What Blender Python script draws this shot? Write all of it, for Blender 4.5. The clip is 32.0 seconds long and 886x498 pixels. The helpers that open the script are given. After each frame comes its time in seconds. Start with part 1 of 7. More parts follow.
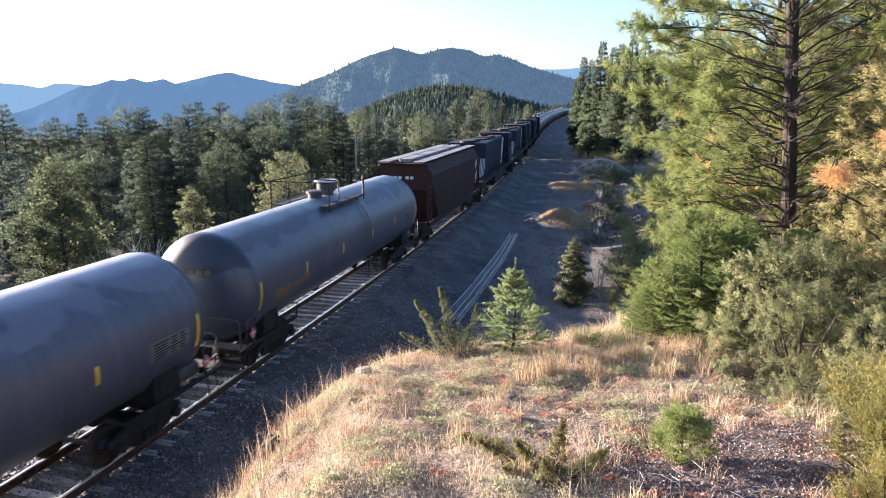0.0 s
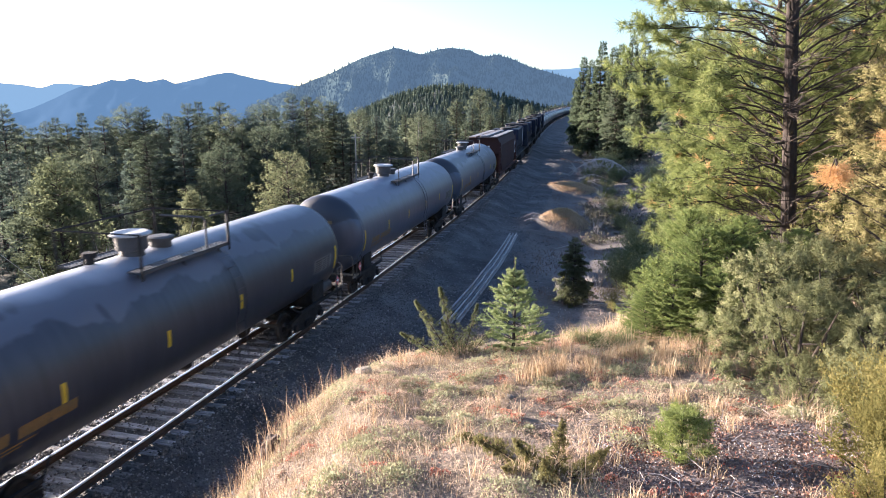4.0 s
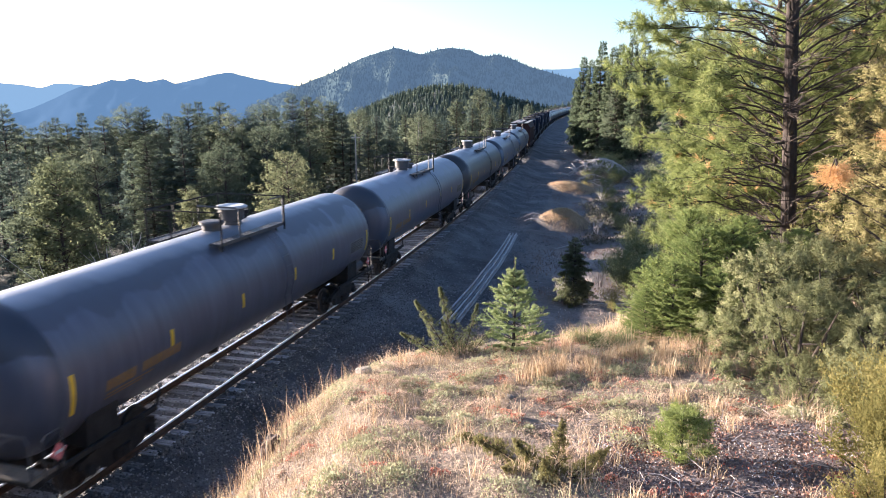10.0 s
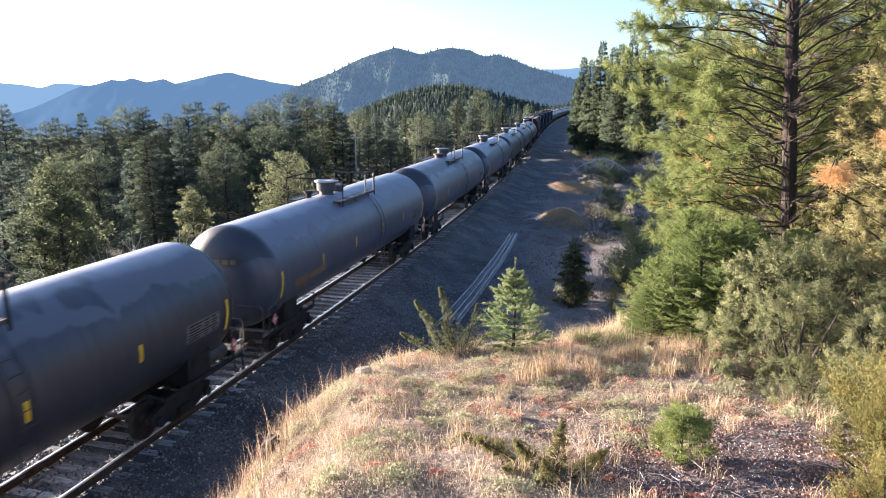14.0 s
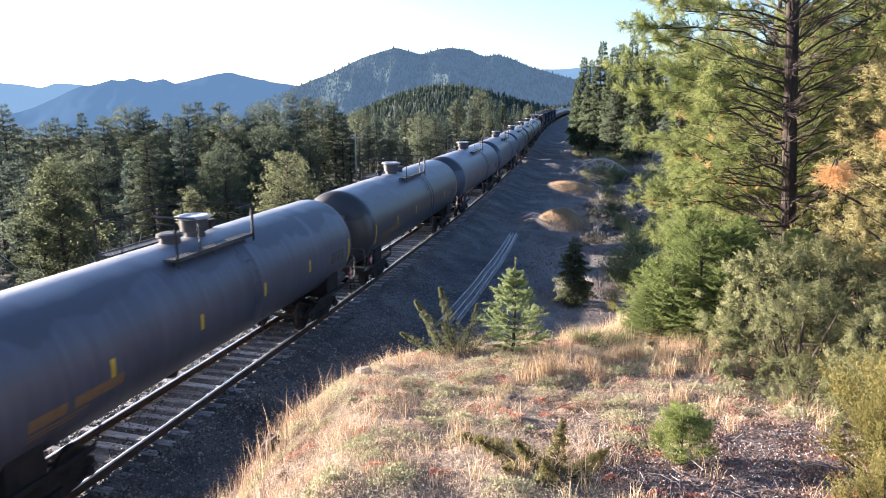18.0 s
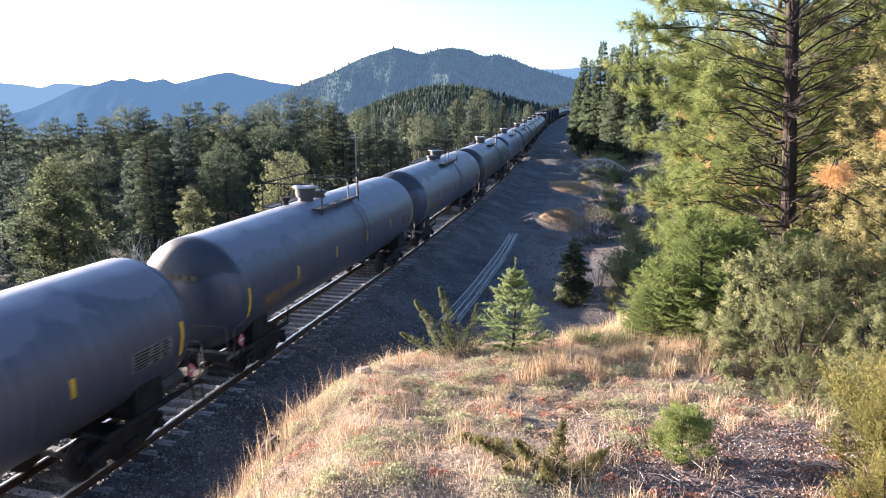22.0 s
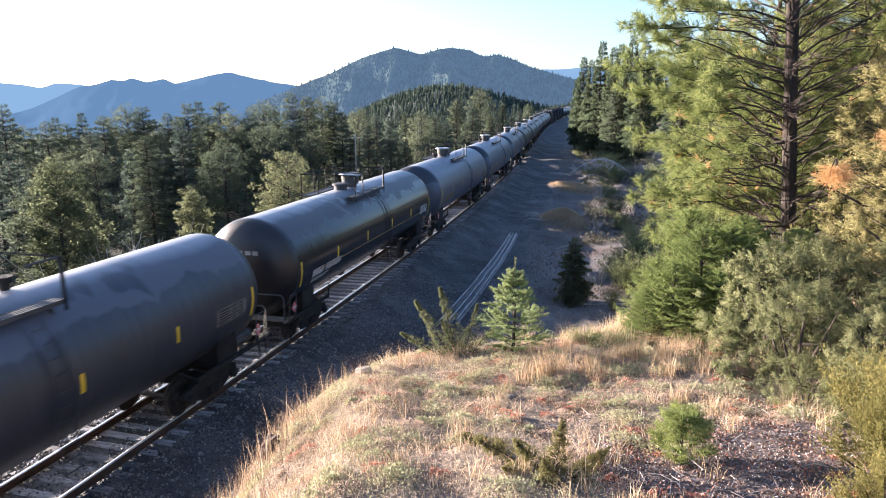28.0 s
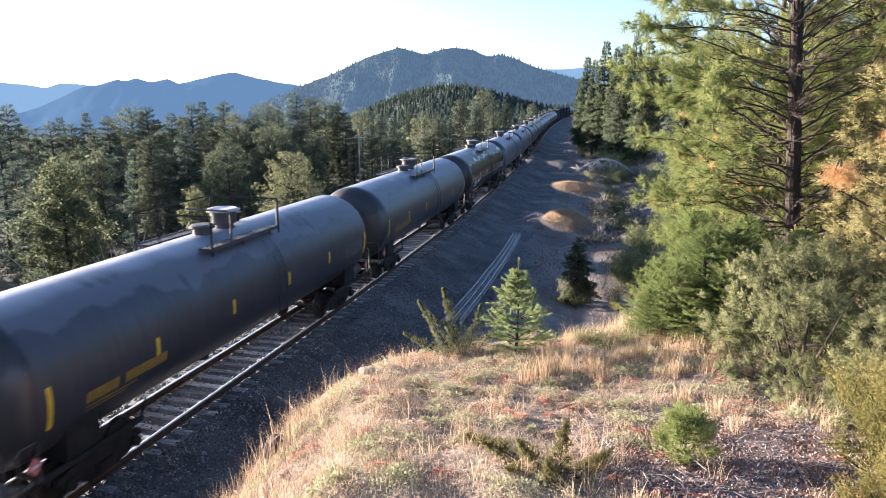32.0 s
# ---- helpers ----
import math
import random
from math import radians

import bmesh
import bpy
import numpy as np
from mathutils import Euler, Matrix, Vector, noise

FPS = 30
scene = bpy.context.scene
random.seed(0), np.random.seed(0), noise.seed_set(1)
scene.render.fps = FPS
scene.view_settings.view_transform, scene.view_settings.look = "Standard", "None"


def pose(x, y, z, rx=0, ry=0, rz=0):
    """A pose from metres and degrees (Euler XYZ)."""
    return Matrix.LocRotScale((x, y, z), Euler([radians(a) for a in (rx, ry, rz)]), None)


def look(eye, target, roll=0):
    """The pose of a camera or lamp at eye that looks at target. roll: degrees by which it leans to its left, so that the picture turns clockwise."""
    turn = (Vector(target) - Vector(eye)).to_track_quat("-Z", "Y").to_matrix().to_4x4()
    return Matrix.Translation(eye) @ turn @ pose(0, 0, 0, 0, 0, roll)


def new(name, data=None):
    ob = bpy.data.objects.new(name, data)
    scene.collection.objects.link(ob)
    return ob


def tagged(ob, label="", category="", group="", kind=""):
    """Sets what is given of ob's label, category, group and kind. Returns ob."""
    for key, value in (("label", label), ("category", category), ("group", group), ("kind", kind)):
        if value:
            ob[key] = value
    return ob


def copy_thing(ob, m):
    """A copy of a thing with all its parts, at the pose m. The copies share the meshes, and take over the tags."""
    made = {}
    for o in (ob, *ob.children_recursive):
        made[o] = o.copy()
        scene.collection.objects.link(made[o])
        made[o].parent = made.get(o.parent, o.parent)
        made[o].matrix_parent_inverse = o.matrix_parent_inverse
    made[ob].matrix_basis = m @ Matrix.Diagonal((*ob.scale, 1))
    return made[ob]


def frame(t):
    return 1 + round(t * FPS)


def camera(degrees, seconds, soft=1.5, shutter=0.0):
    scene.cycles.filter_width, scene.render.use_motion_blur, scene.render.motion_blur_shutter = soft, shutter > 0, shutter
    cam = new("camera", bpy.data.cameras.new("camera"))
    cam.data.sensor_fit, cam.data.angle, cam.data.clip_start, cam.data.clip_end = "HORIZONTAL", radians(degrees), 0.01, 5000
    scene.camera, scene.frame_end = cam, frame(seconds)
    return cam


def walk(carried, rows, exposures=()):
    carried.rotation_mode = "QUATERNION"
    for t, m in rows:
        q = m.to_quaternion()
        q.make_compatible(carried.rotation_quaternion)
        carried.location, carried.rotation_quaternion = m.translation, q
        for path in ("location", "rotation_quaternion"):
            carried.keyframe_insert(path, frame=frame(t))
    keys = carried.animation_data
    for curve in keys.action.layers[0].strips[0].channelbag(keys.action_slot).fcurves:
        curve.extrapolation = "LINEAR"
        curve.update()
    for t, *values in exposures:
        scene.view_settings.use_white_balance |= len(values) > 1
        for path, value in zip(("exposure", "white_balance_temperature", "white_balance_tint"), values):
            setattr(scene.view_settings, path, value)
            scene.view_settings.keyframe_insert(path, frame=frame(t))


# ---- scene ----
# ---------- camera and its walk ----------
cam = camera(66.49, 32.0, soft=0.9, shutter=0.5)
EYE = (0.0, 0.0, 7.60)
TILT = 90 - 12.38
walk(cam, [(0, pose(*EYE, TILT, 0, 0)), (29.3, pose(*EYE, TILT, 0, 0)),
           (29.75, pose(*EYE, TILT, 0, 0.285)), (32, pose(*EYE, TILT, 0, 0.285))],
     exposures=[(0, 2.55, 6050, 18), (32, 2.55, 6050, 18)])

# ---------- world, sun ----------
SUN_AZ, SUN_EL = -62.0, 8.8      # degrees right of the view's +y axis, above the horizon
world = bpy.data.worlds.new("sky")
scene.world = world
world.use_nodes = True
wn = world.node_tree.nodes
sky = wn.new("ShaderNodeTexSky")
sky.sky_type = "NISHITA"
sky.sun_disc = False
sky.sun_elevation = radians(SUN_EL)
sky.sun_rotation = radians(SUN_AZ)
sky.air_density, sky.dust_density, sky.ozone_density, sky.altitude = 1.0, 5.0, 2.2, 1500
world.node_tree.links.new(sky.outputs[0], wn["Background"].inputs[0])
wn["Background"].inputs[1].default_value = 0.080

sun_dir = Vector((math.sin(radians(SUN_AZ)) * math.cos(radians(SUN_EL)),
                  math.cos(radians(SUN_AZ)) * math.cos(radians(SUN_EL)), math.sin(radians(SUN_EL))))
sun = new("sun", bpy.data.lights.new("sun", "SUN"))
sun.data.energy, sun.data.angle, sun.data.color = 5.0, radians(0.5), (1.0, 0.84, 0.66)
sun.matrix_world = look(sun_dir * 100, (0, 0, 0))


# ---------- materials ----------
def mat(name, stops, scale=8.0, rough=0.8, metal=0.0, bump=0.0, fine=60.0, island=0.0, objrand=0.0,
        translucent=0.0, detail=6.0, coords="Object", spec=0.5, stretch=None, bump_scale=None, dist=0.02):
    """A surface with its colour varied by noise at two scales, by piece, and with fine relief."""
    m = bpy.data.materials.new(name)
    m.use_nodes = True
    n, lk = m.node_tree.nodes, m.node_tree.links
    b = n["Principled BSDF"]
    tc = n.new("ShaderNodeTexCoord")
    vec = tc.outputs[coords]
    if stretch:
        mp = n.new("ShaderNodeMapping")
        mp.inputs["Scale"].default_value = stretch
        lk.new(vec, mp.inputs[0])
        vec = mp.outputs[0]
    big = n.new("ShaderNodeTexNoise")
    big.inputs["Scale"].default_value, big.inputs["Detail"].default_value = scale, detail
    lk.new(vec, big.inputs["Vector"])
    small = n.new("ShaderNodeTexNoise")
    small.inputs["Scale"].default_value, small.inputs["Detail"].default_value = fine, 4
    lk.new(vec, small.inputs["Vector"])
    mix = n.new("ShaderNodeMath")
    mix.operation = "MULTIPLY_ADD"
    mix.inputs[1].default_value = 0.45
    half = n.new("ShaderNodeMath")
    half.operation = "MULTIPLY_ADD"
    half.inputs[1].default_value, half.inputs[2].default_value = 0.75, -0.1
    lk.new(big.outputs[0], half.inputs[0])
    lk.new(small.outputs[0], mix.inputs[0])
    lk.new(half.outputs[0], mix.inputs[2])
    out = mix.outputs[0]
    for amount, source in ((island, "geo"), (objrand, "obj")):
        if amount:
            r = n.new("ShaderNodeNewGeometry") if source == "geo" else n.new("ShaderNodeObjectInfo")
            add = n.new("ShaderNodeMath")
            add.operation = "MULTIPLY_ADD"
            add.inputs[1].default_value = amount
            lk.new(r.outputs["Random Per Island" if source == "geo" else "Random"], add.inputs[0])
            sub = n.new("ShaderNodeMath")
            sub.operation, sub.inputs[1].default_value = "SUBTRACT", amount / 2
            lk.new(out, sub.inputs[0])
            lk.new(sub.outputs[0], add.inputs[2])
            out = add.outputs[0]
    ramp = n.new("ShaderNodeValToRGB")
    el = ramp.color_ramp.elements
    while len(el) < len(stops):
        el.new(0.5)
    for e, (p, c) in zip(el, stops):
        e.position, e.color = p, (*c, 1)
    lk.new(out, ramp.inputs[0])
    lk.new(ramp.outputs[0], b.inputs["Base Color"])
    b.inputs["Roughness"].default_value, b.inputs["Metallic"].default_value = rough, metal
    b.inputs["Specular IOR Level"].default_value = spec
    if bump:
        bp = n.new("ShaderNodeBump")
        bp.inputs["Strength"].default_value, bp.inputs["Distance"].default_value = bump, dist
        lk.new(small.outputs[0], bp.inputs["Height"])
        lk.new(bp.outputs[0], b.inputs["Normal"])
    if translucent:
        t = n.new("ShaderNodeBsdfTranslucent")
        lk.new(ramp.outputs[0], t.inputs[0])
        ms = n.new("ShaderNodeMixShader")
        ms.inputs[0].default_value = translucent
        lk.new(b.outputs[0], ms.inputs[1])
        lk.new(t.outputs[0], ms.inputs[2])
        lk.new(ms.outputs[0], n["Material Output"].inputs[0])
    return m


Z_CROWN = 4.07       # height, with the noise added, where a tank's frost and painted sunlit rim begin


def tank_paint(name, dark, frost, level, amount, seed, top=0.45, solid=False, gloss=0.40):
    """Weathered tank paint: pale frost and dust with a ragged lower edge on the upper side, grime streaks below."""
    m = bpy.data.materials.new(name)
    m.use_nodes = True
    n, lk = m.node_tree.nodes, m.node_tree.links
    b = n["Principled BSDF"]
    tc = n.new("ShaderNodeTexCoord")
    sep = n.new("ShaderNodeSeparateXYZ")
    lk.new(tc.outputs["Object"], sep.inputs[0])
    ns = n.new("ShaderNodeTexNoise")
    ns.inputs["Scale"].default_value, ns.inputs["Detail"].default_value = 0.75, 6
    mp = n.new("ShaderNodeMapping")
    mp.inputs["Location"].default_value = (seed, 0, 0)
    mp.inputs["Scale"].default_value = (1, 0.5, 0.8)
    lk.new(tc.outputs["Object"], mp.inputs[0])
    lk.new(mp.outputs[0], ns.inputs["Vector"])
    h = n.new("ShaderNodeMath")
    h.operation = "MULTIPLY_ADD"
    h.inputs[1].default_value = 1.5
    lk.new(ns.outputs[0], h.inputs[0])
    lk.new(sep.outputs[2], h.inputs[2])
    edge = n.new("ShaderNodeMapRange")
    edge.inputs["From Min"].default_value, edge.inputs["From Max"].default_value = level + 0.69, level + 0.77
    lk.new(h.outputs[0], edge.inputs[0])
    spots = n.new("ShaderNodeTexNoise")
    spots.inputs["Scale"].default_value, spots.inputs["Detail"].default_value = 0.9, 2
    lk.new(mp.outputs[0], spots.inputs["Vector"])
    sp = n.new("ShaderNodeMapRange")
    sp.inputs["From Min"].default_value, sp.inputs["From Max"].default_value = (0.0, 0.1) if solid else (0.37, 0.40)
    lk.new(spots.outputs[0], sp.inputs[0])
    both = n.new("ShaderNodeMath")
    both.operation = "MULTIPLY"
    lk.new(edge.outputs[0], both.inputs[0])
    lk.new(sp.outputs[0], both.inputs[1])
    am = n.new("ShaderNodeMath")
    am.operation, am.inputs[1].default_value = "MULTIPLY", amount
    lk.new(both.outputs[0], am.inputs[0])
    streak = n.new("ShaderNodeTexNoise")
    mps = n.new("ShaderNodeMapping")
    mps.inputs["Scale"].default_value = (6, 0.5, 0.5)
    lk.new(tc.outputs["Object"], mps.inputs[0])
    lk.new(mps.outputs[0], streak.inputs["Vector"])
    streak.inputs["Scale"].default_value, streak.inputs["Detail"].default_value = 1.0, 6
    grime = n.new("ShaderNodeValToRGB")
    grime.color_ramp.elements[0].position, grime.color_ramp.elements[1].position = 0.3, 0.7
    grime.color_ramp.elements[0].color = (*[c * 0.8 for c in dark], 1)
    grime.color_ramp.elements[1].color = (*[c * 1.2 for c in dark], 1)
    lk.new(streak.outputs[0], grime.inputs[0])
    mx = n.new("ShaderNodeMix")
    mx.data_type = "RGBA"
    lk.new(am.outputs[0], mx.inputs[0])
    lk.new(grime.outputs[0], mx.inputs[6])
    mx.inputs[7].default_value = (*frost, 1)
    # pale crown band: frost, with the sunlit rim put into its colour
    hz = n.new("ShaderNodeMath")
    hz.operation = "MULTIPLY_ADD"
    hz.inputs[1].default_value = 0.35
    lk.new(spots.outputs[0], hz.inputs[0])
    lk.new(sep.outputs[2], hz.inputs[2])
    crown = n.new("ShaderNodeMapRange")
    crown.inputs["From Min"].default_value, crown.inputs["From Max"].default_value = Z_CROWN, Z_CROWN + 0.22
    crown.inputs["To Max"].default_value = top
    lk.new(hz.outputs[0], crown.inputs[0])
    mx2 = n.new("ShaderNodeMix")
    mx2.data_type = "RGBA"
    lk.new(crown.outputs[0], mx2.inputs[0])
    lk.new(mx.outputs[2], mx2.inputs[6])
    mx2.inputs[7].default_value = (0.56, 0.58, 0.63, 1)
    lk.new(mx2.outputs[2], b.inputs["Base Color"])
    r = n.new("ShaderNodeMapRange")
    r.inputs["To Min"].default_value, r.inputs["To Max"].default_value = gloss, 0.50
    lk.new(am.outputs[0], r.inputs[0])
    lk.new(r.outputs[0], b.inputs["Roughness"])
    b.inputs["Coat Weight"].default_value, b.inputs["Coat Roughness"].default_value = 0.18, 0.3
    bp = n.new("ShaderNodeBump")
    bp.inputs["Strength"].default_value, bp.inputs["Distance"].default_value = 0.08, 0.02
    lk.new(streak.outputs[0], bp.inputs["Height"])
    lk.new(bp.outputs[0], b.inputs["Normal"])
    return m


M_GRAVEL = mat("dark_ballast_gravel", [(0.28, (0.028, 0.028, 0.030)), (0.5, (0.080, 0.079, 0.081)), (0.72, (0.20, 0.198, 0.20))],
               0.5, 0.85, bump=1.0, fine=22.0, coords="Object", dist=0.05)
M_SOIL = mat("dry_grassy_soil", [(0.25, (0.08, 0.06, 0.045)), (0.5, (0.19, 0.148, 0.11)), (0.75, (0.34, 0.275, 0.21))],
             1.2, 0.95, bump=0.8, fine=22.0, dist=0.04)
M_LITTER = mat("dark_leaf_litter_soil", [(0.25, (0.05, 0.04, 0.04)), (0.5, (0.13, 0.10, 0.095)), (0.75, (0.30, 0.26, 0.25))], 2.5, 0.95, bump=1.0, fine=45.0, dist=0.06)
M_BENCH = mat("grey_brown_bench_soil", [(0.25, (0.06, 0.054, 0.052)), (0.5, (0.13, 0.117, 0.110)), (0.75, (0.25, 0.224, 0.205))], 0.4, 0.95, bump=0.8, fine=8.0, dist=0.06)
M_FOREST = mat("forest_floor", [(0.3, (0.025, 0.03, 0.018)), (0.6, (0.06, 0.06, 0.035)), (0.8, (0.11, 0.10, 0.06))],
               0.15, 0.95, bump=0.6, fine=3.0, dist=0.2)
M_FARHILL = mat("far_forest_slope", [(0.3, (0.04, 0.058, 0.048)), (0.55, (0.056, 0.076, 0.060)), (0.75, (0.076, 0.092, 0.066))],
                0.02, 0.95, bump=0.8, fine=0.12, dist=6)
M_STONE = mat("ballast_stone", [(0.2, (0.035, 0.035, 0.038)), (0.5, (0.11, 0.108, 0.11)), (0.8, (0.30, 0.29, 0.285))], 3, 0.85, island=0.5, bump=0.3)
M_TIE = mat("weathered_tie_wood", [(0.2, (0.07, 0.07, 0.075)), (0.5, (0.22, 0.22, 0.232)), (0.8, (0.48, 0.48, 0.50))],
            2, 0.9, bump=0.6, fine=30, objrand=0.35, stretch=(8, 1, 1))
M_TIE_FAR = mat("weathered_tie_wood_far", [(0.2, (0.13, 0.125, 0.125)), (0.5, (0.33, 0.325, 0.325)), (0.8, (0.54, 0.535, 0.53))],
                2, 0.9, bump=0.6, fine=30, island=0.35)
M_RAILHEAD = mat("polished_rail_head", [(0.3, (0.82, 0.81, 0.8)), (0.7, (0.93, 0.92, 0.91))], 3, 0.3, 0.9, 0.03)
M_RAILSIDE = mat("rusty_rail_side", [(0.3, (0.04, 0.025, 0.018)), (0.7, (0.11, 0.065, 0.045))], 5, 0.8, 0.2, 0.3)
M_SPARE = mat("grey_spare_rail_steel", [(0.3, (0.22, 0.21, 0.21)), (0.7, (0.42, 0.41, 0.41))], 3, 0.55, 0.3, 0.2)
M_BLACKSTEEL = mat("grimy_black_steel", [(0.3, (0.010, 0.010, 0.011)), (0.7, (0.036, 0.034, 0.033))], 3, 0.75, 0.0, 0.3, spec=0.25)
M_WHEEL = mat("worn_wheel_steel", [(0.3, (0.03, 0.025, 0.022)), (0.7, (0.10, 0.085, 0.075))], 6, 0.55, 0.6, 0.2)
M_GREYSTEEL = mat("grey_painted_steel", [(0.3, (0.036, 0.037, 0.041)), (0.7, (0.085, 0.087, 0.093))], 3, 0.6, 0.1, 0.2)
M_YELLOW = mat("yellow_reflective_tape", [(0.3, (0.62, 0.40, 0.02)), (0.7, (0.80, 0.56, 0.05))], 4, 0.5)
M_YTEXT = mat("yellow_stencil_paint", [(0.3, (0.24, 0.145, 0.045)), (0.7, (0.36, 0.215, 0.065))], 4, 0.6)
M_YBRIGHT = mat("golden_stencil_paint", [(0.3, (0.30, 0.20, 0.03)), (0.7, (0.42, 0.28, 0.05))], 4, 0.6)
M_PATCH = mat("worn_grey_paint_patch", [(0.3, (0.15, 0.145, 0.142)), (0.7, (0.25, 0.242, 0.235))], 3, 0.7)
M_INK = mat("black_stencil_paint", [(0.3, (0.012, 0.012, 0.013)), (0.7, (0.022, 0.022, 0.024))], 4, 0.6)
M_DIMTEXT = mat("dull_ochre_stencil_paint", [(0.3, (0.12, 0.10, 0.06)), (0.7, (0.17, 0.14, 0.08))], 4, 0.6)
M_WTEXT = mat("white_stencil_paint", [(0.3, (0.5, 0.5, 0.5)), (0.7, (0.75, 0.75, 0.74))], 4, 0.6)
M_GREYTEXT = mat("grey_stencil_paint", [(0.3, (0.26, 0.26, 0.27)), (0.7, (0.38, 0.38, 0.39))], 4, 0.6)
M_PLANK = mat("tan_plank", [(0.3, (0.09, 0.08, 0.068)), (0.7, (0.19, 0.17, 0.14))], 4, 0.8, 0.0, 0.3)
M_PLACARD = mat("pale_red_placard", [(0.3, (0.55, 0.12, 0.12)), (0.7, (0.7, 0.25, 0.25))], 6, 0.5)
M_FROSTTOP = mat("frosted_lid", [(0.3, (0.34, 0.34, 0.34)), (0.7, (0.56, 0.56, 0.55))], 4, 0.7)
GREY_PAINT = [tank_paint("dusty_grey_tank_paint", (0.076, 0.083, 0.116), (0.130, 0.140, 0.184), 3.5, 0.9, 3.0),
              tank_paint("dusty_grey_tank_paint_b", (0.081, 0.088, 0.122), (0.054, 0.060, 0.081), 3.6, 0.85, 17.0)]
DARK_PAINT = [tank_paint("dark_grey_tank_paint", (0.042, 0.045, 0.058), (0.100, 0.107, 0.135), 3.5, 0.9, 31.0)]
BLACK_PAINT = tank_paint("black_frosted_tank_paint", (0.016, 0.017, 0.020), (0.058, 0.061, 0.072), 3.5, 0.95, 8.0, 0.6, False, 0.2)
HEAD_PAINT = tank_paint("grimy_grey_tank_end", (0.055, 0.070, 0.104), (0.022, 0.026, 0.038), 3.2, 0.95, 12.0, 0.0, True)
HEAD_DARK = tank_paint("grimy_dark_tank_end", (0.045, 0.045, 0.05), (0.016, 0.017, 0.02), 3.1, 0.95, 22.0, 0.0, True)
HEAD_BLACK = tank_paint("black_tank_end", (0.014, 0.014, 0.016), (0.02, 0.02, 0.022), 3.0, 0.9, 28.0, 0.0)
M_HOPPER = mat("oxide_red_hopper_paint", [(0.3, (0.028, 0.013, 0.013)), (0.6, (0.046, 0.020, 0.019)), (0.8, (0.068, 0.034, 0.03))], 0.6, 0.7, 0, 0.15, spec=0.2, stretch=(3, 1, 0.4))
M_HOPTOP = mat("grey_frosted_roof_steel", [(0.3, (0.12, 0.11, 0.11)), (0.7, (0.33, 0.32, 0.32))], 1.0, 0.6)
M_BLUE = mat("dark_blue_engine_paint", [(0.3, (0.008, 0.010, 0.022)), (0.7, (0.018, 0.024, 0.05))], 1.5, 0.6, 0, 0.05, spec=0.2)
M_WHITE = mat("white_stripe_paint", [(0.3, (0.5, 0.5, 0.5)), (0.7, (0.75, 0.75, 0.74))], 2, 0.5)
M_GLASS = mat("dark_cab_glass", [(0.3, (0.01, 0.01, 0.012)), (0.7, (0.02, 0.02, 0.025))], 2, 0.1)
VALLEY = dict(rough=0.95, spec=0.0, island=0.06, objrand=0.3, translucent=0.6, coords="Object", fine=12.0)
FOLIAGE = dict(rough=0.85, spec=0.08, island=0.3, objrand=0.35, translucent=0.5, coords="Object", fine=12.0)
M_SPRUCE = mat("dark_conifer_needles", [(0.15, (0.08, 0.115, 0.105)), (0.5, (0.115, 0.155, 0.132)), (0.85, (0.17, 0.20, 0.15))], 0.8, **VALLEY)
M_OLIVE = mat("olive_pine_needles", [(0.15, (0.085, 0.115, 0.082)), (0.5, (0.13, 0.16, 0.108)), (0.85, (0.195, 0.215, 0.138))], 0.8, **VALLEY)
M_PINE = mat("sunlit_pine_needles", [(0.12, (0.085, 0.115, 0.04)), (0.5, (0.22, 0.262, 0.098)), (0.88, (0.40, 0.42, 0.18))], 0.8, **FOLIAGE)
M_FIRDARK = mat("dark_fir_needles", [(0.15, (0.055, 0.080, 0.052)), (0.5, (0.092, 0.122, 0.076)), (0.85, (0.14, 0.165, 0.098))], 0.8, **VALLEY)
# lighter olive needles; sunlight on the valley trees is put into this colour
M_LIGHTPINE = mat("light_olive_pine_needles", [(0.15, (0.105, 0.13, 0.075)), (0.5, (0.175, 0.20, 0.115)), (0.85, (0.26, 0.275, 0.16))], 0.8, **VALLEY)
M_SAPLING = mat("fresh_green_needles", [(0.15, (0.09, 0.125, 0.044)), (0.5, (0.22, 0.275, 0.10)), (0.85, (0.42, 0.455, 0.19))], 1.2, **FOLIAGE)
M_BLUESPRUCE = mat("grey_green_spruce_needles", [(0.15, (0.075, 0.112, 0.05)), (0.5, (0.18, 0.24, 0.108)), (0.85, (0.36, 0.405, 0.20))], 1.2, **FOLIAGE)
M_JUNIPER = mat("grey_green_juniper", [(0.12, (0.055, 0.072, 0.038)), (0.45, (0.185, 0.208, 0.102)), (0.82, (0.36, 0.365, 0.20))], 1.0, **FOLIAGE)
M_GOLDSHRUB = mat("golden_green_shrub", [(0.12, (0.10, 0.10, 0.035)), (0.5, (0.22, 0.20, 0.075)), (0.88, (0.38, 0.33, 0.14))], 1.0, **FOLIAGE)
M_ORANGE = mat("dead_orange_needles", [(0.2, (0.40, 0.22, 0.09)), (0.5, (0.60, 0.38, 0.19)), (0.8, (0.70, 0.52, 0.32))], 1.0, **FOLIAGE)
M_JGOLD = mat("golden_olive_juniper", [(0.12, (0.08, 0.085, 0.035)), (0.5, (0.225, 0.21, 0.092)), (0.88, (0.40, 0.36, 0.18))], 1.0, **FOLIAGE)
M_SEEDLING = mat("pale_yellow_green_needles", [(0.12, (0.14, 0.17, 0.055)), (0.5, (0.28, 0.33, 0.12)), (0.88, (0.44, 0.48, 0.21))], 1.0, **FOLIAGE)
